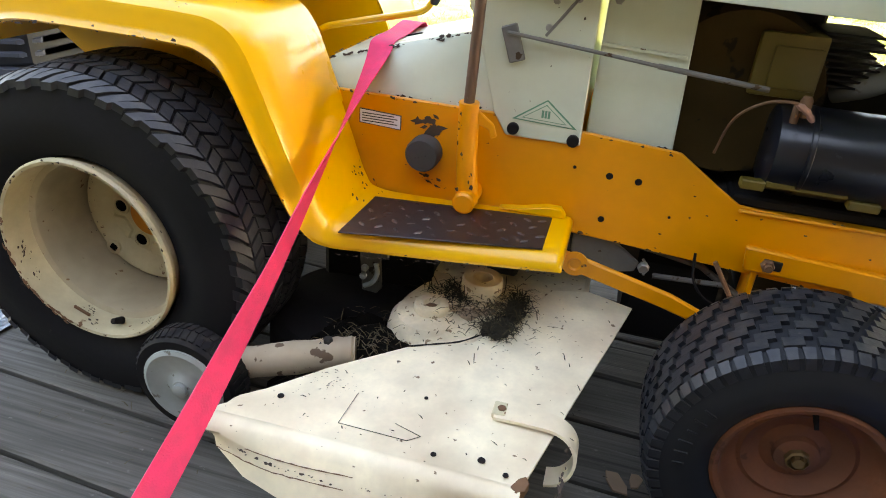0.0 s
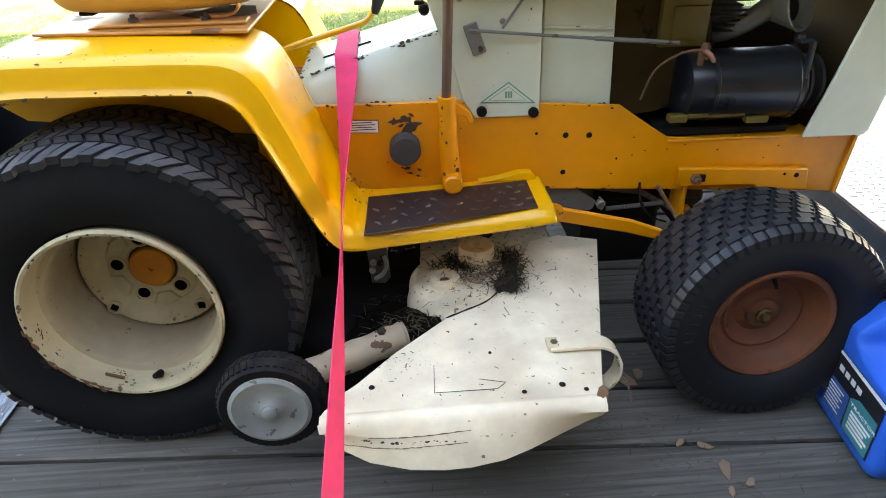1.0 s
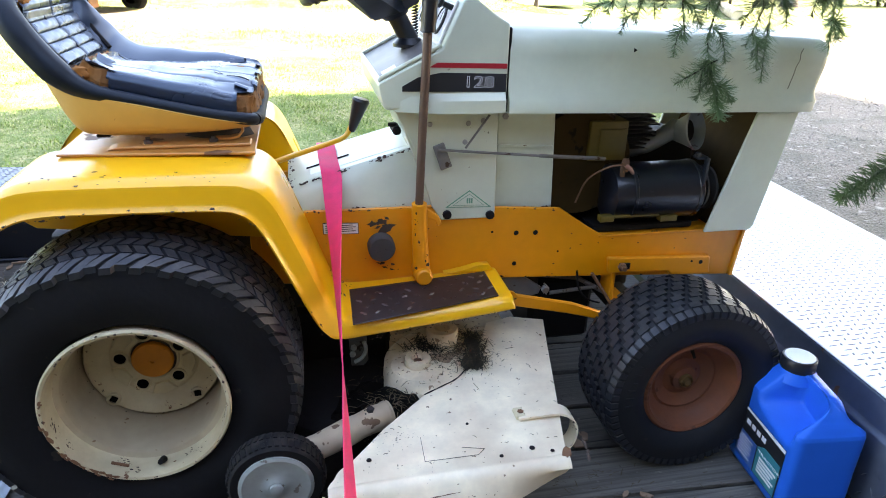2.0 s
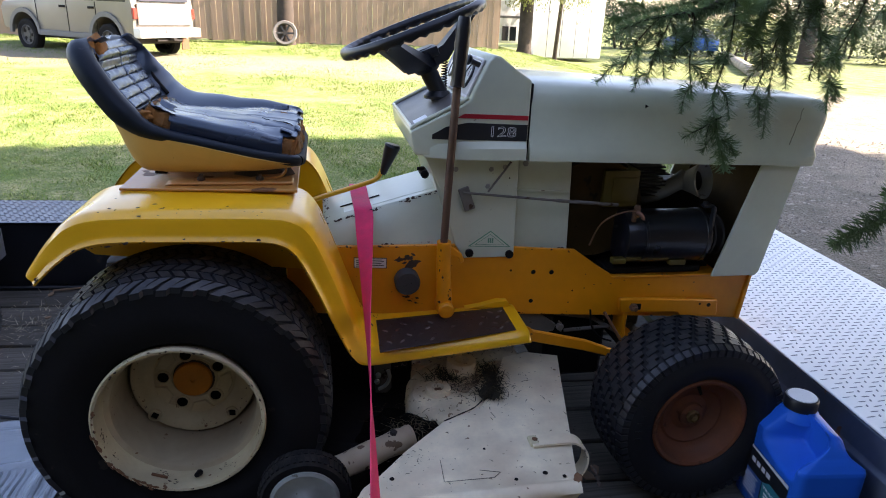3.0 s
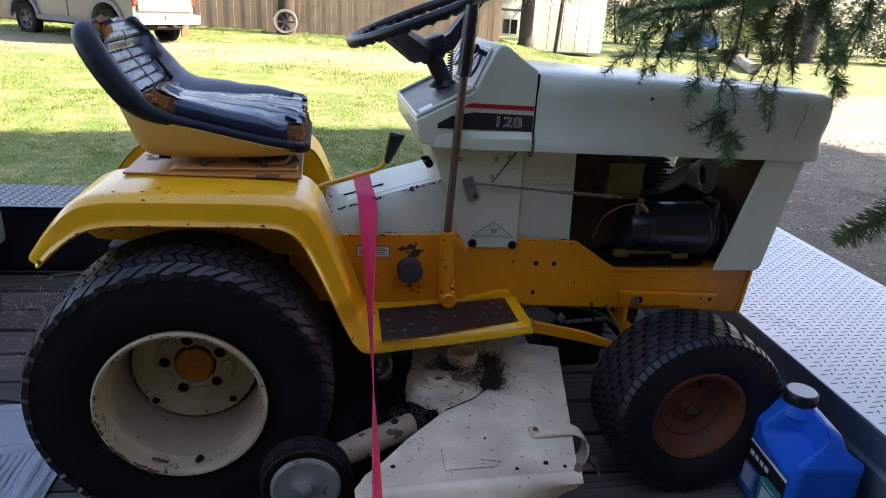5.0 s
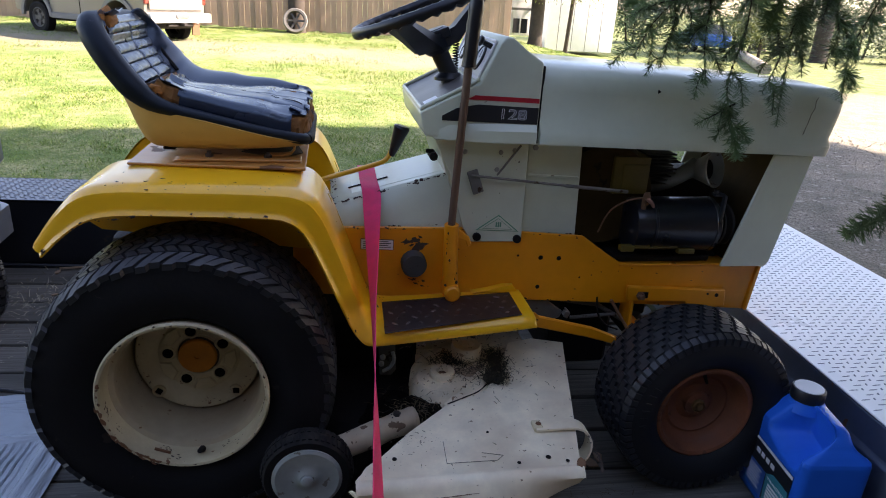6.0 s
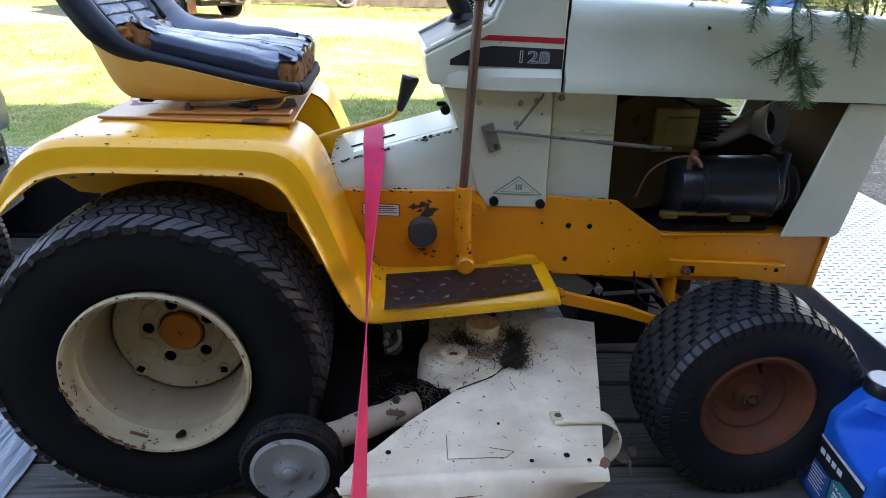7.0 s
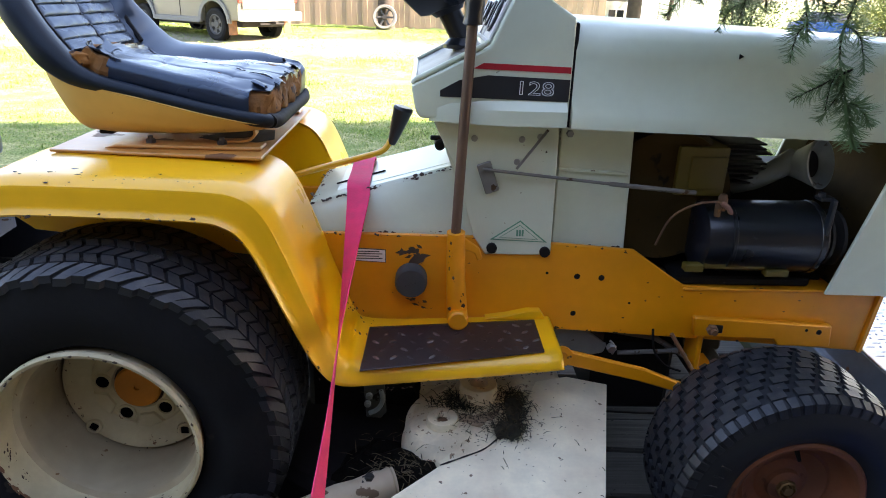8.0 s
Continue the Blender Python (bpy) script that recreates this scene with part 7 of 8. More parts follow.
def floor_mat():
    rows = []
    for j in range(61):
        v = j / 60 * 0.50
        row = []
        for i in range(189):
            u = i / 188 * 0.62
            cut = 0.045 * max(0, (u - 0.52) / 0.10) * max(0, (v - 0.30) / 0.2) + 0.10 * max(0, 0.28 - v) * (u / 0.62)
            row.append((u - cut, v, mat_height(u, v)))
        rows.append(row)
    bm = sheet(rows, 0.002)
    return moved(bm, pose(-0.915, -0.505, 0.001, 0, 0, 3))


solo("car_floor_mat", floor_mat(), plastic(), "clear ribbed plastic car mat lying on the planks", "floor mat")
solo("cable", tube(smooth_line([(-1.1, 0.02, 0.006), (-0.8, 0.035, 0.006), (-0.62, 0.06, 0.007), (-0.50, 0.035, 0.006), (-0.38, 0.01, 0.006), (-0.25, 0.0, 0.006)], 6), 0.0045, 8), M_BLACK, "thin black cable lying on the planks", "cable")
M_CHIP = material("wood_chip", (0.26, 0.17, 0.11), 0.9, grain=60, vary=0.3, bump=0.3)


def chip(x, y, size, seed):
    rnd = random.Random(seed)
    pts = [(size * rnd.uniform(0.6, 1.2) * math.cos(a), size * 0.55 * rnd.uniform(0.6, 1.2) * math.sin(a)) for a in (k * 1.05 for k in range(6))]
    bm = moved(prism(pts, 0.001, 0.005, 0.001, axis="z"), pose(x, y, 0.001, rnd.uniform(-2, 2), rnd.uniform(-2, 2), rnd.uniform(0, 360)))
    solo("wood_chip", bm, M_CHIP, "small brown chip lying on the planks", "wood chip", "chips on the deck")


for k, (x, y, s) in enumerate(((0.945, -0.535, 0.012), (0.985, -0.545, 0.018), (1.0, -0.60, 0.022), (1.03, -0.63, 0.016), (0.99, -0.645, 0.013), (0.92, -0.66, 0.010), (0.20, -0.62, 0.012), (-0.66, 0.66, 0.016), (-0.58, 0.52, 0.014), (-0.72, 0.86, 0.02), (0.90, -0.36, 0.03), (0.93, -0.345, 0.022))):
    chip(x, y, s, k)
dlit = thing("deck_litter", (-0.6, 0.55, 0.0), "bits of straw and dirt strewn over the planks", "litter", kind="stuff")
part("stalks", straws(260, lambda r: (r.gauss(-0.66, 0.10), r.gauss(0.60, 0.14)), 31, 0.03, 0.003), M_STRAW, dlit)
part("stalks", straws(240, lambda r: (r.uniform(-0.3, 1.4), r.uniform(-0.95, -0.40)), 32, 0.022, 0.003), M_STRAW, dlit)
solo("stick", tube([(-0.72, 0.885, 0.008), (-0.62, 0.893, 0.012)], 0.004, 7), M_CHIP, "short pale stick lying by the rail", "stick")

# ---- the conifer whose boughs hang over the trailer ----
M_NEEDLE = material("fir_needles", (0.115, 0.205, 0.075), 0.5, grain=30, vary=0.4, bump=0, streak=(0.090, 0.115, 0.040), streak_amount=0.5)
M_BARK = material("conifer_bark", (0.055, 0.042, 0.032), 0.95, grain=50, vary=0.4, bump=0.8)
FX, FY = 5.3, -1.0
fir = thing("fir_tree", (FX, FY, rise(FX, FY)), "tall fir tree with drooping needled boughs", "tree")
part("trunk", tube([(FX, FY, -0.6), (FX, FY, 1.0), (FX + 0.02, FY, 4), (FX, FY + 0.02, 9), (FX, FY, 14)], [0.34, 0.28, 0.23, 0.12, 0.02], 18), M_BARK, fir)


def twig(points, needle=0.022, every=0.0007, seed=0, thick=0.0018):
    """A stem set all round with needles that lean towards its tip."""
    rnd = random.Random(seed)
    line = [Vector(p) for p in smooth_line(points, 8)]
    bm = tube(line, [thick * (1.2 - 0.8 * k / (len(line) - 1)) for k in range(len(line))], 5)
    for f in bm.faces:
        f.material_index = 1
    total = sum((b - a).length for a, b in zip(line, line[1:]))
    gone, step = 0.0, 0.0
    for a, b in zip(line, line[1:]):
        d = b - a
        L = d.length
        d.normalize()
        u = d.orthogonal().normalized()
        w = d.cross(u)
        k = 0.0
        while k < L:
            p = a + d * k
            ang = rnd.uniform(0, 6.28)
            out = u * math.cos(ang) + w * math.sin(ang)
            out.z *= 0.85
            ln = needle * rnd.uniform(0.7, 1.15) * min(1.0, 0.45 + (total - gone - k) / 0.04)
            tip = p + (out * 0.95 + d * rnd.uniform(0.05, 0.45)) * ln
            s = d.cross(out).normalized() * 0.0010
            v = [bm.verts.new(q) for q in (p - s, p + s, p.lerp(tip, 0.75) + s * 0.8, tip, p.lerp(tip, 0.75) - s * 0.8)]
            bm.faces.new(v)
            k += every * rnd.uniform(0.6, 1.4)
        gone += L
    return bm


def spray(points, seed, sides=4, needle=0.022, reach=0.09):
    """A twig with shorter side twigs."""
    rnd = random.Random(seed)
    parts_ = [twig(points, needle, 0.00038, seed)]
    line = [Vector(p) for p in smooth_line(points, 8)]
    for k in range(sides):
        i = int(len(line) * (0.12 + 0.66 * k / max(1, sides - 1)))
        p, d = line[i], (line[i + 1] - line[i]).normalized()
        side = Vector((d.z, 0.3 * rnd.uniform(-1, 1), -d.x)).normalized() * (1 if k % 2 else -1)
        L = reach * rnd.uniform(0.7, 1.2) * (1 - 0.5 * k / sides)
        parts_.append(twig([p, p + (side * 0.7 + d * 0.5) * L * 0.5, p + (side * 0.6 + d * 0.75) * L + Vector((0, 0, -0.01))], needle * 0.9, 0.00042, seed + 7 * k + 1, 0.0012))
    return merge(*parts_)


LIMB = [(FX, FY, 2.5), (3.8, -0.8, 2.25), (2.6, -0.6, 1.85), (1.70, -0.40, 1.38), (1.22, -0.30, 1.145), (1.10, -0.30, 1.098), (1.03, -0.30, 1.066), (0.97, -0.30, 1.060), (0.92, -0.30, 1.050), (0.875, -0.30, 1.03)]
limb = part("limb", tube(smooth_line(LIMB, 5), [0.05, 0.048, 0.046, 0.044, 0.042, 0.04, 0.037, 0.034, 0.031, 0.028, 0.026, 0.024, 0.022, 0.02, 0.018, 0.016, 0.015, 0.014, 0.013, 0.012, 0.0115, 0.011, 0.0105, 0.010, 0.0095, 0.009, 0.0085, 0.008, 0.0075, 0.007, 0.0065, 0.006, 0.0055, 0.005, 0.0045, 0.004, 0.0038, 0.0035, 0.003, 0.0028, 0.0026, 0.0024, 0.0022, 0.002, 0.0018, 0.0015], 9), M_BARK, fir)
NM = (M_NEEDLE, M_BARK)
HANG = [  # from, by way of, to; side twigs
    ([(1.115, -0.30, 1.095), (1.118, -0.30, 1.0), (1.108, -0.29, 0.90), (1.135, -0.29, 0.82), (1.176, -0.28, 0.738)], 5),
    ([(1.130, -0.30, 0.862), (1.105, -0.29, 0.842), (1.080, -0.285, 0.826), (1.058, -0.28, 0.812)], 1),
    ([(1.272, -0.30, 1.165), (1.252, -0.30, 1.06), (1.235, -0.29, 0.96), (1.243, -0.29, 0.815)], 4),
    ([(1.215, -0.32, 1.05), (1.205, -0.31, 0.97), (1.185, -0.30, 0.885)], 3),
    ([(1.43, -0.30, 1.25), (1.41, -0.30, 1.10), (1.385, -0.28, 0.98), (1.402, -0.27, 0.872)], 5),
    ([(1.30, -0.30, 1.19), (1.290, -0.32, 1.09), (1.31, -0.32, 1.02), (1.326, -0.32, 0.945)], 4),
    ([(0.96, -0.30, 1.062), (0.915, -0.30, 1.01), (0.885, -0.30, 0.945)], 4),
    ([(1.03, -0.30, 1.066), (1.028, -0.31, 0.98), (1.047, -0.31, 0.90)], 4),
    ([(0.99, -0.29, 1.062), (0.965, -0.29, 1.0), (0.955, -0.28, 0.925)], 4),
    ([(1.16, -0.27, 1.12), (1.09, -0.2, 1.04), (1.06, -0.15, 0.965)], 4),
    ([(1.36, -0.27, 1.22), (1.36, -0.2, 1.12), (1.36, -0.15, 1.02)], 4),
    ([(1.55, -0.25, 1.30), (1.52, -0.2, 1.15), (1.49, -0.15, 1.02), (1.50, -0.12, 0.96)], 5),
    ([(1.72, -0.15, 1.40), (1.68, -0.1, 1.2), (1.66, -0.05, 1.05)], 5),
    ([(1.22, -0.30, 1.145), (1.14, -0.36, 1.07), (1.10, -0.40, 1.01)], 3),
    ([(1.95, -0.1, 1.50), (1.75, -0.35, 1.10), (1.50, -0.50, 0.82), (1.34, -0.57, 0.735), (1.205, -0.60, 0.672)], 7),
    ([(2.0, 0.0, 1.55), (1.96, 0.2, 1.3), (1.92, 0.3, 1.12)], 5),
    ([(1.85, -0.1, 1.45), (1.80, 0.15, 1.25), (1.74, 0.3, 1.13)], 5),
    ([(1.10, -0.28, 1.10), (1.02, -0.18, 1.075), (0.95, -0.08, 1.045)], 5),
    ([(1.25, -0.28, 1.16), (1.20, -0.12, 1.115), (1.13, 0.0, 1.065)], 5),
    ([(1.40, -0.28, 1.235), (1.38, -0.10, 1.155), (1.33, 0.02, 1.09)], 5),
    ([(1.55, -0.24, 1.31), (1.47, -0.06, 1.20), (1.42, 0.06, 1.12)], 5),
    ([(1.70, -0.18, 1.385), (1.63, 0.05, 1.25), (1.56, 0.16, 1.15)], 5)]
for k, pts in enumerate(([(1.40, -0.32, 1.235), (1.22, -0.31, 1.145), (1.10, -0.31, 1.098), (1.03, -0.31, 1.066)], [(1.06, -0.30, 1.078), (0.97, -0.31, 1.060), (0.92, -0.31, 1.050), (0.872, -0.305, 1.028)])):
    part("twig", twig(pts, 0.026, 0.0004, 90 + k), NM, limb, smooth=False)
for k, (pts, sides) in enumerate(HANG):
    part("twig", spray(pts, 40 + k, sides, 0.033, 0.090), NM, limb, smooth=False)


def crown():
    """Many small flat sprays along limbs that droop outwards; it shades the trailer."""
    rnd = random.Random(5)
    verts, faces = [], []
    for _ in range(11000):
        z = 2.2 + 11.0 * rnd.random() ** 1.5
        reach = 3.5 * (1 - (z - 1.6) / 13.5)
        r = reach * math.sqrt(rnd.uniform(0.02, 1.0))
        a = rnd.uniform(0, 6.283)
        c = Vector((FX + r * math.cos(a), FY + r * math.sin(a), z - 0.10 * r + rnd.uniform(-0.1, 0.1)))
        if c.z < 2.0:
            continue
        d = Vector((math.cos(a + rnd.uniform(-0.7, 0.7)), math.sin(a + rnd.uniform(-0.7, 0.7)), rnd.uniform(-0.5, 0.1))).normalized()
        s = d.cross(Vector((0, 0, 1))).normalized()
        for j in range(9):
            p = c + d * (j * 0.05)
            for sg in (-1, 1):
                tip = p + (s * sg * 0.8 + d * 0.6) * 0.17 * rnd.uniform(0.7, 1.2) + Vector((0, 0, rnd.uniform(-0.06, 0.02)))
                k = len(verts)
                verts += [tuple(p - d * 0.030), tuple(p + d * 0.030), tuple(tip)]
                faces.append((k, k + 1, k + 2))
    me = bpy.data.meshes.new("crown")
    me.from_pydata(verts, [], faces)
    me.materials.append(M_NEEDLE)
    return me


part("crown", crown(), None, fir)
# a second fir, out of view, added to shade the lawn and the drive
shade_fir = thing("fir_tree", (10.6, 3.2, rise(10.6, 3.2)), "unseen tall fir with a bare lower trunk, added for shade", "tree")
part("trunk", tube([(10.6, 3.2, -0.6), (10.6, 3.2, 1.0), (10.62, 3.2, 5), (10.6, 3.2, 12)], [0.3, 0.25, 0.2, 0.02], 16), M_BARK, shade_fir)
top = crown().copy()
top.transform(Matrix.Translation((10.6, 3.2, 3.4)) @ Matrix.Diagonal((0.85, 0.75, 0.72, 1)) @ Matrix.Translation((-FX, -FY, -1.5)))
part("crown", top, None, shade_fir)
for k in range(22):
    a, z = k * 2.4, 2.2 + 0.42 * k
    R = 3.3 * (1 - (z - 1.6) / 13.5)
    part("bough", tube(smooth_line([(FX, FY, z), (FX + 0.5 * R * math.cos(a), FY + 0.5 * R * math.sin(a), z - 0.05), (FX + R * math.cos(a), FY + R * math.sin(a), z - 0.12 * R)], 3), [0.05, 0.045, 0.04, 0.03, 0.022, 0.015, 0.008], 6), M_BARK, fir)

# ---- far side of the lawn ----
M_FENCE = material("weathered_fence_board", (0.34, 0.245, 0.175), 0.9, grain=20, vary=0.25, bump=0.3, stretch=(1, 1, 0.15), streak=(0.25, 0.195, 0.15), streak_amount=0.3, random_tint=0.12)
fence = thing("board_fence", (-4.0, 17.6, rise(-4, 17.6)), "tall weathered brown board fence beyond the lawn", "fence")
bd = finish("board", prism([(-0.069, 0.0), (0.069, 0.0), (0.069, 1.86), (0.045, 1.9), (-0.045, 1.9), (-0.069, 1.86)], -0.01, 0.01, 0.002), M_FENCE)
for k in range(150):
    x = -15.9 + 0.1415 * k
    ob = new("board", bd)
    ob.parent = fence
    ob.location = Vector((x, 17.6 + 0.006 * math.sin(k * 2.1), rise(x, 17.6) + 0.02 + 0.02 * math.sin(k * 1.3))) - fence.location
for z in (0.4, 1.5):
    part("fence_rail", box((-15.9, 17.615, z - 0.04), (5.3, 17.66, z + 0.05), 0.003), M_FENCE, fence)
for k in range(9):
    part("post", box((-15.8 + 2.63 * k, 17.66, -0.3), (-15.7 + 2.63 * k, 17.76, 1.85), 0.004), M_FENCE, fence)

M_LEAF = material("yellow_green_leaves", (0.16, 0.19, 0.035), 0.7, grain=10, vary=0.4, bump=0)
M_BUSH = material("dark_green_leaves", (0.05, 0.085, 0.022), 0.7, grain=10, vary=0.4, bump=0)


def leaf_cloud(clusters, n, size, seed, droop=0.0):
    rnd = random.Random(seed)
    verts, faces = [], []
    for cx, cy, cz, rx, rz in clusters:
        for _ in range(n):
            v = Vector((rnd.gauss(0, 0.45), rnd.gauss(0, 0.45), rnd.gauss(0, 0.45)))
            p = Vector((cx + v.x * rx, cy + v.y * rx, cz + v.z * rz))
            a = Vector((rnd.uniform(-1, 1), rnd.uniform(-1, 1), rnd.uniform(-1, 1) - droop)).normalized() * size * rnd.uniform(0.5, 1.3)
            b = a.orthogonal().normalized() * size * 0.28
            k = len(verts)
            verts += [tuple(p), tuple(p + a * 0.5 + b), tuple(p + a), tuple(p + a * 0.5 - b)]
            faces.append((k, k + 1, k + 2, k + 3))
    me = bpy.data.meshes.new("leaves")
    me.from_pydata(verts, [], faces)
    return me


def tree(name, x, y, r, h, leaves, mat, label, lean=0.0, n=260, size=0.09, droop=0.6, seed=0):
    z = rise(x, y)
    t = thing(name, (x, y, z), label, "tree")
    part("trunk", tube([(x, y, z - 0.1), (x + 0.01, y, z + 0.15), (x + lean * 0.4, y, z + h * 0.4), (x + lean, y, z + h)], [r * 1.5, r * 1.08, r, r * 0.4], 16), M_BARK, t)
    rnd = random.Random(seed)
    for cx, cy, cz, rx, rz in leaves[::2]:
        s = z + h * rnd.uniform(0.35, 0.7)
        part("limb", tube(smooth_line([(x + lean * 0.5, y, s), ((x + cx) / 2, (y + cy) / 2, max(s, cz) + 0.2), (cx, cy, cz)], 4), [r * 0.3 * (1 - k / 12) for k in range(9)], 6), M_BARK, t)
    me = leaf_cloud(leaves, n, size, seed, droop)
    me.materials.append(mat)
    part("crown", me, None, t)
    return t


rnd = random.Random(9)
tree("lawn_tree", -0.60, 17.05, 0.20, 6.0, [(-0.7 + rnd.gauss(0, 1.6), 17 + rnd.gauss(0, 1.2), 4.5 + rnd.gauss(0, 0.9), 1.0, 0.8) for _ in range(14)], M_LEAF, "tree trunk by the fence with a wheel leaning on it", 0.05, 200, 0.1, 0.3, 1)
tree("cedar_tree", 6.39, 18.6, 0.19, 8.0, [(6.2 + rnd.gauss(0, 1.5), 18.5 + rnd.gauss(0, 1.0), 2.6 + abs(rnd.gauss(0, 1.2)), 0.7, 0.9) for _ in range(26)] + [(5.0 + 0.5 * k, 18.2, 1.75 + 0.2 * math.sin(k * 2), 0.35, 0.5) for k in range(7)], M_LEAF, "cedar with drooping yellow green foliage", 0.0, 330, 0.10, 1.6, 2)
tree("slim_tree", 7.7, 19.5, 0.06, 5.0, [(8.3 + rnd.gauss(0, 0.8), 19.5 + rnd.gauss(0, 0.6), 2.2 + abs(rnd.gauss(0, 0.9)), 0.6, 0.6) for _ in range(14)], M_LEAF, "slim young tree with pale leaves", 0.25, 160, 0.09, 0.6, 3)
tree("pine_tree", 19.5, 23.0, 0.3, 10.0, [(19.0 + rnd.gauss(0, 2.6), 23.0 + rnd.gauss(0, 1.5), 2.4 + abs(rnd.gauss(0, 2.0)), 1.1, 0.9) for _ in range(40)], M_BUSH, "dark pine beyond the drive", 0.0, 420, 0.14, 1.0, 4)
tree("pine_tree", 21.5, 30.0, 0.3, 10.0, [(19.5 + rnd.gauss(0, 3.0), 30.0 + rnd.gauss(0, 1.5), 2.9 + abs(rnd.gauss(0, 2.0)), 1.3, 1.0) for _ in range(40)], M_BUSH, "dark pine beyond the drive", 0.0, 380, 0.15, 1.0, 6)
bush = thing("garden_bush", (16.2, 22.0, rise(16.2, 22.0)), "rounded leafy green bush by the drive", "bush")
bm_ = leaf_cloud([(16.2 + rnd.gauss(0, 0.5), 22.0 + rnd.gauss(0, 0.5), 0.35 + abs(rnd.gauss(0, 0.55)), 0.7, 0.6) for _ in range(16)], 320, 0.1, 8, 0.0)
bm_.materials.append(M_LEAF)
part("foliage", bm_, None, bush)
part("stem", tube([(16.2, 22.0, -0.6), (16.2, 22.0, 0.6)], 0.06, 8), M_BARK, bush)
for k, (x, y, h) in enumerate(((19.0, 27.5, 1.6), (22.5, 28.5, 2.2), (25.5, 28.0, 2.0), (29.0, 29.5, 2.4), (33.0, 30.0, 2.4), (15.2, 31.0, 2.0), (24.5, 23.5, 1.5))):
    shrub = thing("conifer_shrub", (x, y, rise(x, y)), "dark dense evergreen shrub beyond the drive", "shrub", "shrubs beyond the drive")
    cloud = leaf_cloud([(x + rnd.gauss(0, 1.1), y + rnd.gauss(0, 0.6), rise(x, y) + 0.3 + h * rnd.random() ** 0.8, 0.9, 0.7) for _ in range(18)], 230, 0.16, 30 + k, 0.5)
    cloud.materials.append(M_BUSH)
    part("foliage", cloud, None, shrub)
    for q in range(3):
        part("stem", tube([(x + 0.3 * (q - 1), y, rise(x, y) - 0.1), (x + 0.7 * (q - 1), y, rise(x, y) + h)], [0.06, 0.02], 7), M_BARK, shrub)
solo("fallen_log", tube([(18.4, 27.0, -0.38), (15.6, 21.8, -0.36), (12.95, 16.7, -0.38)], [0.13, 0.16, 0.17], 14), material("grey_log", (0.36, 0.32, 0.27), 0.9, grain=20, vary=0.3, bump=0.4), "bare grey log lying beside the drive", "log")

# wheel leaning on the tree
lw = pose(-0.60, 16.68, rise(-0.60, 16.7) + 0.31, -14, 0, 0)
leaning = thing("leaning_wheel", (-0.60, 16.68, rise(-0.60, 16.7)), "old spoked wheel leaning against the tree trunk", "wheel")
part("tyre", moved(lathe([(0.235, -0.07), (0.29, -0.075), (0.31, -0.03), (0.31, 0.03), (0.29, 0.075), (0.235, 0.07)], (0, 0, 0), 36, closed=True), lw), material("chalky_tyre", (0.17, 0.16, 0.15), 0.8, grain=30, vary=0.2), leaning)
part("rim", moved(lathe([(0.24, -0.05), (0.225, -0.05), (0.215, 0.0), (0.225, 0.05), (0.24, 0.05)], (0, 0, 0), 32, closed=True), lw), M_SILVER, leaning)
for k in range(6):
    part("spoke", moved(box((0.04, -0.015, -0.022), (0.222, 0.012, 0.022), 0.004), lw @ pose(0, 0, 0, 0, 60 * k, 0)), M_SILVER, leaning)
part("hub", moved(lathe([(0.06, -0.04), (0.06, 0.03)], (0, 0, 0), 16), lw), M_DARK, leaning)

# ---- parked vehicles ----
M_CAR = material("silver_beige_paint", (0.19, 0.172, 0.145), 0.42, grain=5, vary=0.08, bump=0.0, coat=0.2)
M_LAMP = material("faded_red_lamp", (0.20, 0.02, 0.012), 0.3, grain=20, vary=0.2, bump=0)
M_CLAD = material("grey_cladding", (0.13, 0.13, 0.13), 0.6, grain=10, vary=0.1)
M_GLASS = material("dark_window_glass", (0.02, 0.025, 0.03), 0.06, grain=5, vary=0.1, bump=0)


def road_wheel(parent, m, r=0.36, w=0.22):
    k = part("wheel", moved(lathe([(r * 0.62, -w * 0.42), (r * 0.58, -w * 0.45), (r * 0.5, -w * 0.3), (0.09, -w * 0.26), (0.07, -w * 0.36), (0.001, -w * 0.36)], (0, 0, 0), 28, caps=False), m), M_SILVER, parent)
    part("tyre", moved(lathe([(r * 0.6, -w * 0.42), (r * 0.85, -w * 0.5), (r * 0.98, -w * 0.4), (r, 0), (r * 0.98, w * 0.4), (r * 0.85, w * 0.5), (r * 0.6, w * 0.42)], (0, 0, 0), 32, closed=True), m), M_RUBBER, k)
    for j in range(5):
        part("opening", moved(prism([(0.10, -0.02), (r * 0.47, -0.05), (r * 0.47, 0.05), (0.10, 0.02)], -w * 0.33, -w * 0.28, 0), m @ pose(0, 0, 0, 0, 72 * j, 0)), M_GREASE_SHADE, k)
    return k


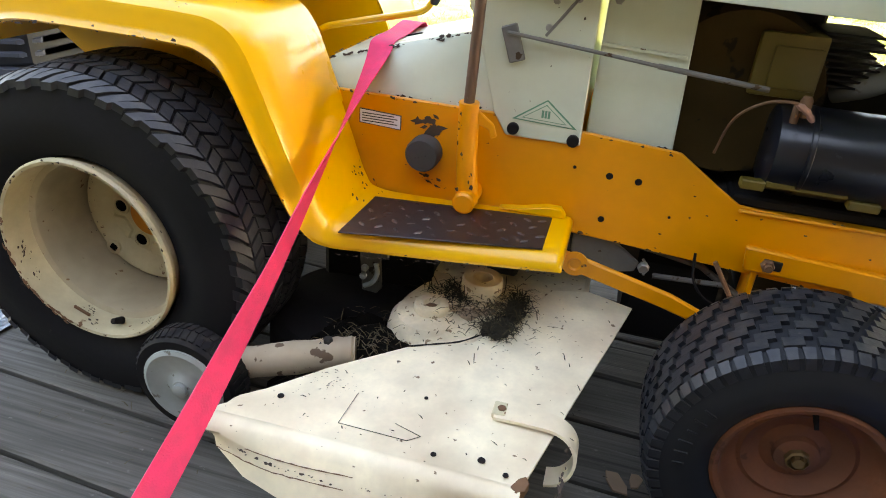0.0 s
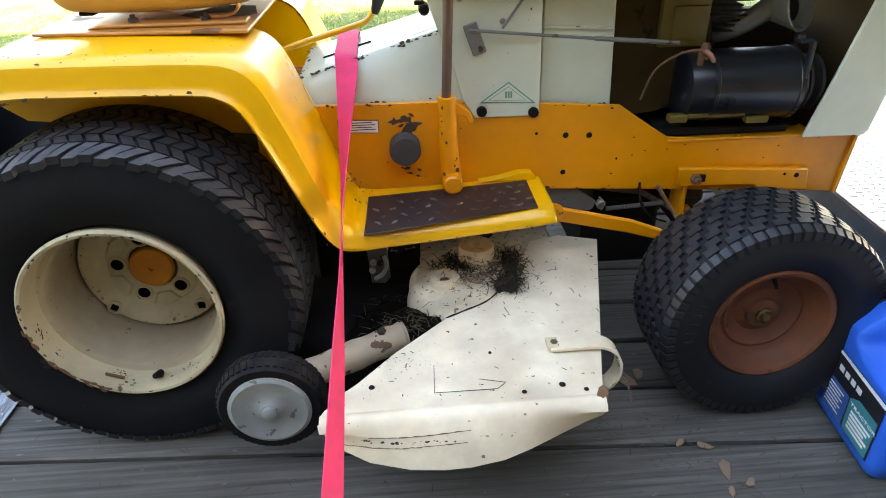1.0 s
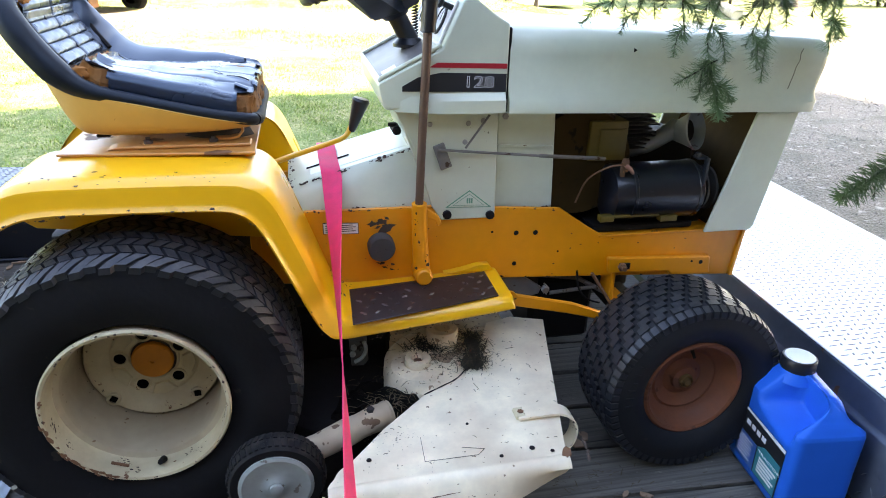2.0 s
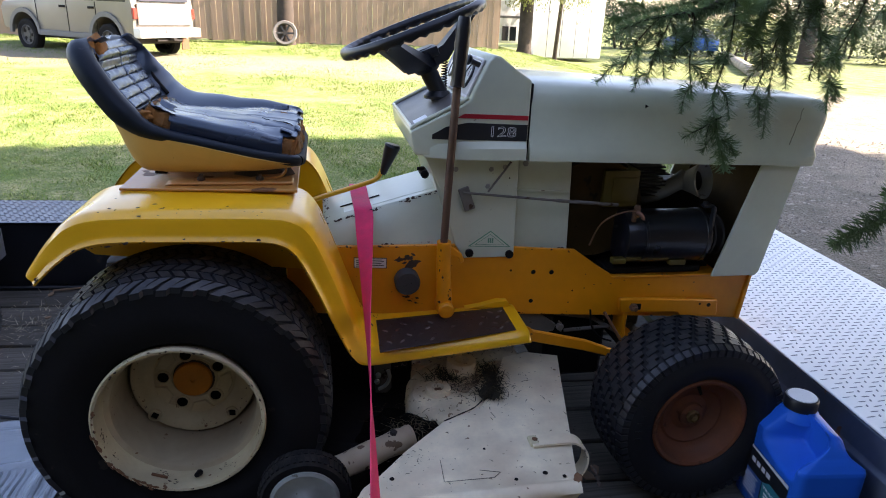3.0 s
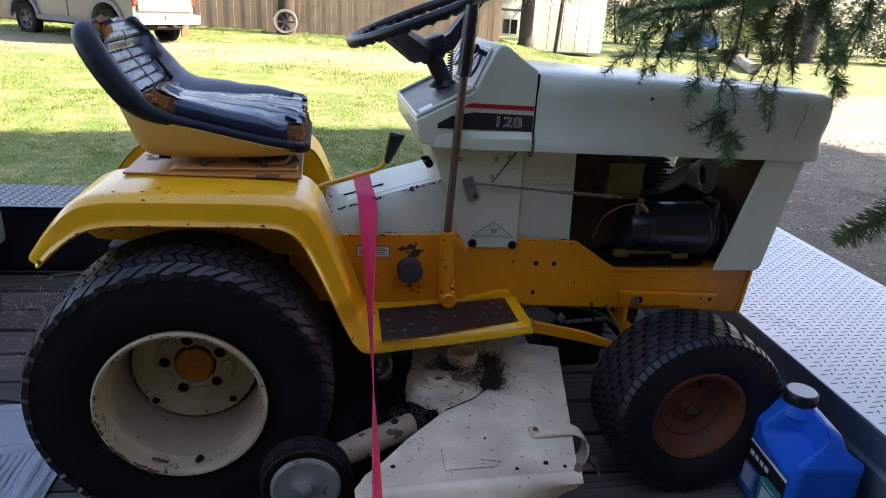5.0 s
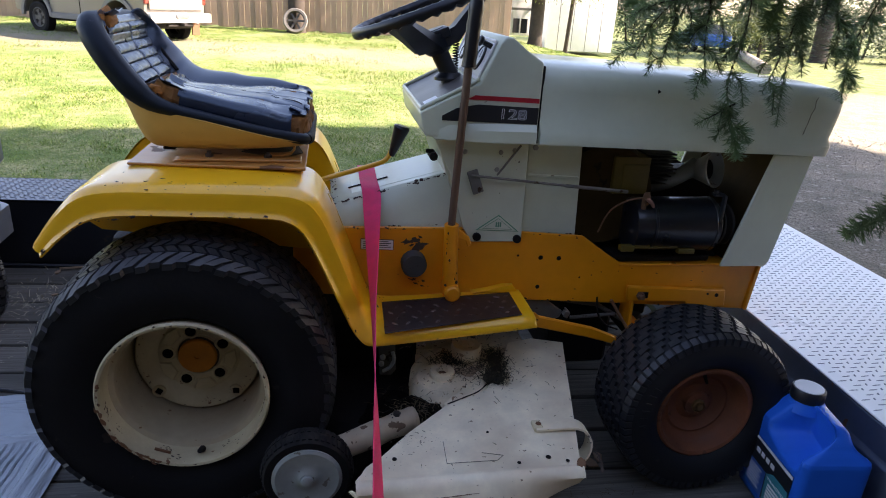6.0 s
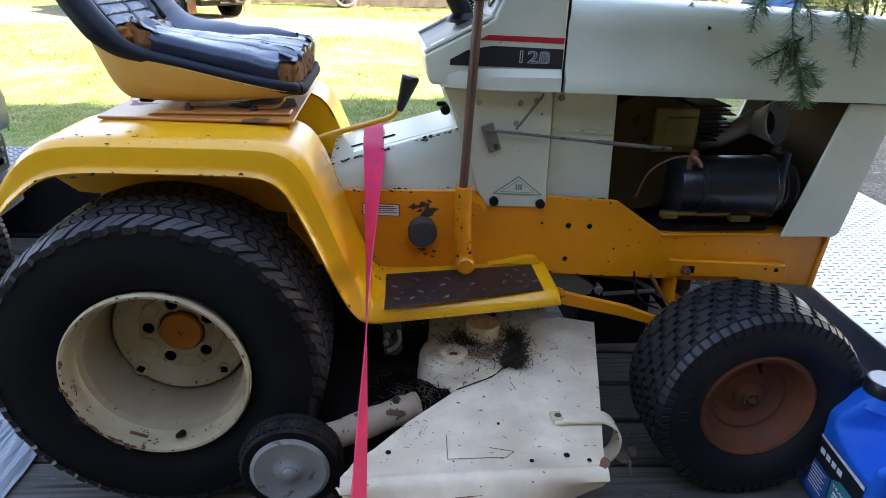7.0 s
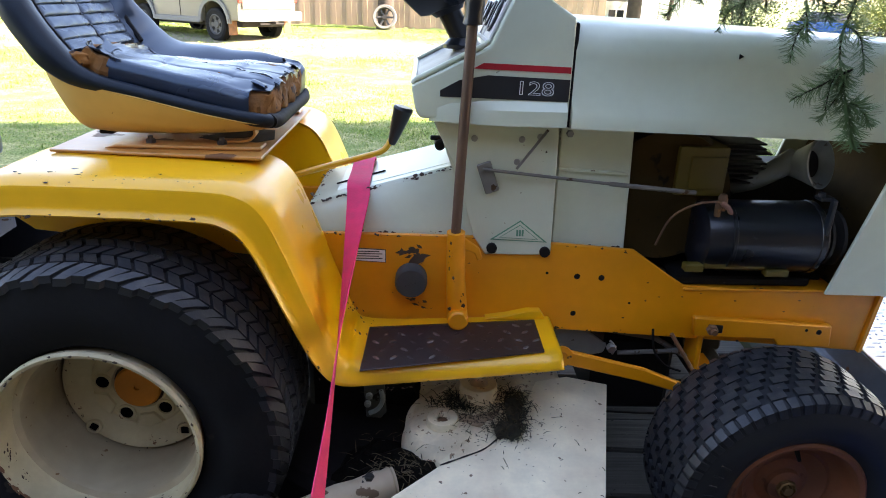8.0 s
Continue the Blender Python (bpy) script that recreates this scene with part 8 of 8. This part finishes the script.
def suv():
    """Off-road wagon: x forward, y to its left, built at the origin and set down on the lawn."""
    m = pose(-4.343, 14.368, rise(-4.343, 14.368) - 0.06, 0, 0, 144.1) @ Matrix.Diagonal((0.92, 0.92, 0.92, 1))
    car = thing("off_road_wagon", m.translation, "silver beige off-road wagon with grey wheel arches", "car")
    side = [(-2.05, 0.48), (-1.75, 0.45), (-1.72, 0.62), (-1.55, 0.86), (-1.0, 0.86), (-0.82, 0.62), (-0.78, 0.42), (0.95, 0.42), (1.0, 0.62), (1.18, 0.86), (1.72, 0.86), (1.90, 0.62), (1.95, 0.45), (2.25, 0.5), (2.28, 0.95), (2.15, 1.08), (1.15, 1.15), (0.45, 1.75), (-1.95, 1.80), (-2.1, 1.0)]
    body = part("body", moved(prism(side, -0.84, 0.84, 0.05, 2), m), M_CAR, car)
    for y in (-0.845, 0.845):
        part("side_window", moved(prism([(0.95, 1.17), (0.42, 1.66), (-0.02, 1.68), (-0.02, 1.17)], y - 0.004, y + 0.004, 0), m), M_GLASS, body)
        part("side_window", moved(prism([(-0.1, 1.17), (-0.1, 1.68), (-0.85, 1.69), (-0.95, 1.17)], y - 0.004, y + 0.004, 0), m), M_GLASS, body)
        part("side_window", moved(prism([(-1.05, 1.17), (-0.95, 1.69), (-1.85, 1.69), (-1.92, 1.17)], y - 0.004, y + 0.004, 0), m), M_GLASS, body)
        for x in (-0.06, -0.98, 0.98):
            part("door_gap", moved(box((x - 0.005, y - 0.005, 0.5), (x + 0.005, y + 0.005, 1.15), 0), m), M_GREASE_SHADE, body)
        for x in (0.08, -0.85):
            part("door_handle", moved(box((x - 0.09, y * 1.01 - 0.015, 1.0), (x + 0.09, y * 1.01 + 0.015, 1.05), 0.006), m), M_GREASE_SHADE, body)
        part("sill", moved(box((-0.75, y - 0.03, 0.38), (0.95, y + 0.03, 0.50), 0.01), m), M_CLAD, body)
        for cx in (-1.27, 1.45):
            arch = [(cx + 0.55 * math.cos(t), 0.40 + 0.56 * math.sin(t)) for t in (math.pi * k / 10 for k in range(11))] + [(cx + 0.46 * math.cos(t), 0.40 + 0.46 * math.sin(t)) for t in (math.pi * k / 10 for k in range(10, -1, -1))]
            part("wheel_arch", moved(prism(arch, y - 0.035, y + 0.035, 0.004), m), M_CLAD, body)
    part("tailgate", moved(box((-2.13, -0.74, 0.72), (-2.09, 0.74, 1.15), 0.01), m), M_CAR, body)
    part("rear_window", moved(prism([(-2.115, 1.2), (-1.985, 1.7), (-1.975, 1.7), (-2.105, 1.2)], -0.66, 0.66, 0), m), M_GLASS, body)
    part("rear_bumper", moved(box((-2.27, -0.84, 0.46), (-2.05, 0.84, 0.66), 0.03, 2), m), material("white_bumper", (0.6, 0.6, 0.58), 0.4, vary=0.05), car)
    part("plate_mark", moved(box((-2.29, -0.18, 0.56), (-2.272, 0.18, 0.64), 0.002), m), M_CLAD, car)
    part("tow_bar", moved(merge(box((-2.36, -0.05, 0.40), (-2.1, 0.05, 0.46), 0.008), box((-2.2, -0.35, 0.38), (-2.12, 0.35, 0.44), 0.01)), m), M_DARK, car)
    for y in (-0.79, 0.79):
        part("tail_lamp", moved(box((-2.125, y - 0.045, 0.84), (-2.06, y + 0.055, 1.06), 0.01), m), M_LAMP, body)
        part("mud_flap", moved(box((-1.80, y - 0.13, 0.16), (-1.77, y + 0.09, 0.50), 0.004), m), M_RUST, car)
    for x in (-1.27, 1.45):
        road_wheel(car, m @ pose(x, -0.74, 0.36))
        road_wheel(car, m @ pose(x, 0.74, 0.36, 0, 0, 180))
    part("underbody", moved(box((-1.9, -0.6, 0.32), (2.0, 0.6, 0.5), 0.02), m), M_DARK, car)


suv()


def blue_car():
    m = pose(16.9, 27.5, rise(16.9, 27.5), 0, 0, 80) @ Matrix.Diagonal((0.85, 0.85, 0.85, 1))
    car = thing("blue_car", m.translation, "blue car parked beyond the drive", "car")
    body = part("body", moved(prism([(-2.0, 0.3), (2.0, 0.3), (2.1, 0.6), (1.9, 0.78), (0.9, 0.88), (-1.95, 0.92), (-2.1, 0.6)], -0.82, 0.82, 0.05, 2), m), material("blue_car_paint", (0.02, 0.10, 0.36), 0.3, vary=0.05, bump=0, coat=0.4), car)
    part("cabin", moved(prism([(0.95, 0.88), (0.25, 1.36), (-1.2, 1.38), (-1.8, 0.91)], -0.70, 0.70, 0.04, 2), m), M_GLASS, body)
    for x in (-1.25, 1.25):
        road_wheel(car, m @ pose(x, -0.74, 0.31), 0.31, 0.2)
        road_wheel(car, m @ pose(x, 0.74, 0.31, 0, 0, 180), 0.31, 0.2)


blue_car()
cargo = thing("cargo_trailer", (8.9, 21.5, rise(8.9, 21.5)), "white enclosed cargo trailer beyond the lawn", "trailer")
zc = rise(8.4, 21.5)
wallc = part("body", box((7.5, 21.0, zc + 0.10), (9.9, 22.6, zc + 2.2), 0.03, 2), M_WHITE, cargo)
for k in range(4):
    part("seam", box((7.9 + 0.5 * k, 20.994, zc + 0.12), (7.915 + 0.5 * k, 20.999, zc + 2.15), 0), M_SILVER, wallc)
camper = thing("camper_van", (5.75, 19.6, rise(5.75, 19.6)), "small white camper with two dark windows behind the fence end", "camper")
zc = rise(5.75, 19.6)
cb = part("body", prism([(5.3, zc + 0.12), (6.5, zc + 0.12), (6.55, zc + 1.0), (6.4, zc + 1.7), (5.4, zc + 1.75), (5.25, zc + 0.9)], 19.2, 21.0, 0.05, 2), M_WHITE, camper)
for x in (5.93, 6.18):
    part("window", box((x - 0.10, 19.190, zc + 0.20), (x + 0.10, 19.199, zc + 0.62), 0.0), M_GLASS, cb)
part("stripe", box((5.32, 19.190, zc + 0.86), (6.5, 19.1995, zc + 0.93), 0.0), M_CLAD, cb)


# ---- grass ----
def grass_blades(n, seed):
    rng = np.random.default_rng(seed)
    y = 1.45 + 17.5 * rng.random(n * 2) ** 1.7
    x = 0.3 + (rng.random(n * 2) - 0.5) * (7.0 + 1.25 * y)
    keep = (x - 0.42 * y < 1.9 + 0.5 * np.sin(3 * x) * np.cos(2 * y)) & ((np.abs(y + 0.15 * x - 12.5) > 0.8 + 1.2 * rng.random(n * 2)) | (rng.random(n * 2) < 0.30))
    keep &= ~((y < 1.55) & (np.abs(x) < 0.1))
    patch = np.sin(x * 2.1 + 1.7 * np.sin(y * 1.3)) + np.sin(y * 2.7 + 1.1 * np.sin(x * 1.9))
    keep &= rng.random(n * 2) < 0.55 + 0.3 * patch
    x, y = x[keep][:n], y[keep][:n]
    z = np.array([rise(float(a), float(b)) for a, b in zip(x, y)])
    m = len(x)
    tuft = 0.75 + 0.9 * np.clip(np.sin(x * 7.3 + 2 * np.sin(y * 5.1)) * np.sin(y * 6.7 + 2 * np.sin(x * 4.3)), 0, 1)
    ang, h = rng.random(m) * 6.283, (0.010 + 0.020 * rng.random(m)) * (1 + 0.020 * y) * tuft
    w = 0.0022 * (1 + 0.16 * y)
    dx, dy = np.cos(ang), np.sin(ang)
    lean = 0.2 + rng.random(m) * 1.6
    base = np.stack([x, y, z - 0.003], 1)
    a = base + np.stack([-dy * w, dx * w, 0 * x], 1)
    b = base + np.stack([dy * w, -dx * w, 0 * x], 1)
    c = base + np.stack([dx * h * lean, dy * h * lean, h], 1)
    verts = np.stack([a, b, c], 1).reshape(-1, 3)
    me = bpy.data.meshes.new("grass")
    me.from_pydata(verts.tolist(), [], np.arange(3 * m).reshape(-1, 3).tolist())
    return me


def blade_material():
    m = bpy.data.materials.new("grass_blades")
    m.use_nodes = True
    n, l = m.node_tree.nodes, m.node_tree.links
    b = n["Principled BSDF"]
    g, tc, t = n.new("ShaderNodeNewGeometry"), n.new("ShaderNodeTexCoord"), n.new("ShaderNodeTexNoise")
    t.inputs["Scale"].default_value = 1.7
    l.new(tc.outputs["Object"], t.inputs["Vector"])
    r = n.new("ShaderNodeValToRGB")
    r.color_ramp.elements[0].color, r.color_ramp.elements[1].color = (0.045, 0.135, 0.008, 1), (0.46, 0.42, 0.22, 1)
    e = r.color_ramp.elements.new(0.6)
    e.color = (0.195, 0.275, 0.040, 1)
    mx = n.new("ShaderNodeMath")
    mx.operation = "MULTIPLY_ADD"
    l.new(g.outputs["Random Per Island"], mx.inputs[0])
    mx.inputs[1].default_value = 0.72
    l.new(t.outputs[0], mx.inputs[2])
    sb = n.new("ShaderNodeMath")
    sb.operation = "SUBTRACT"
    l.new(mx.outputs[0], sb.inputs[0])
    sb.inputs[1].default_value = 0.39
    l.new(sb.outputs[0], r.inputs[0])
    l.new(r.outputs[0], b.inputs["Base Color"])
    b.inputs["Roughness"].default_value = 0.7
    b.inputs["Subsurface Weight"].default_value = 0.0
    return m


gm = grass_blades(330000, 3)
gm.materials.append(blade_material())
tagged(new("grass", gm), "patchy sunlit spring grass growing on the lawn", "grass", kind="stuff")


# ---- loose stones on the drive ----
def stones(n, seed):
    """Low pebbles with uneven corners, strewn over the bare ground past the trailer's end."""
    rng = np.random.default_rng(seed)
    verts, faces = [], []
    tri = ((0, 2, 4), (2, 1, 4), (1, 3, 4), (3, 0, 4), (2, 0, 5), (1, 2, 5), (3, 1, 5), (0, 3, 5))
    while len(verts) < 6 * n:
        y = -1.0 + 9.0 * rng.random() ** 1.3
        x = 2.15 + 0.42 * max(0.0, y - 1.5) + 5.5 * rng.random() ** 1.2
        r = 0.006 + 0.014 * rng.random() ** 3
        z = rise(x, y)
        a = rng.random() * 3.1416
        for dx, dy, dz in ((-1, 0, 0), (1, 0, 0), (0, -1, 0), (0, 1, 0), (0, 0, 0.7), (0, 0, -0.5)):
            k = r * (0.7 + 0.6 * rng.random())
            verts.append((x + k * (dx * math.cos(a) - dy * math.sin(a)), y + k * (dx * math.sin(a) + dy * math.cos(a)), z + k * dz))
        b = len(verts) - 6
        faces += [tuple(b + i for i in t) for t in tri]
    me = bpy.data.meshes.new("stones")
    me.from_pydata(verts, [], faces)
    return me


sm = stones(9000, 11)
sm.materials.append(material("drive_pebble", (0.27, 0.245, 0.20), 0.9, grain=6, vary=0.45, bump=0.2))
tagged(new("gravel", sm), "grey and brown pebbles strewn over the drive", "gravel", kind="stuff")
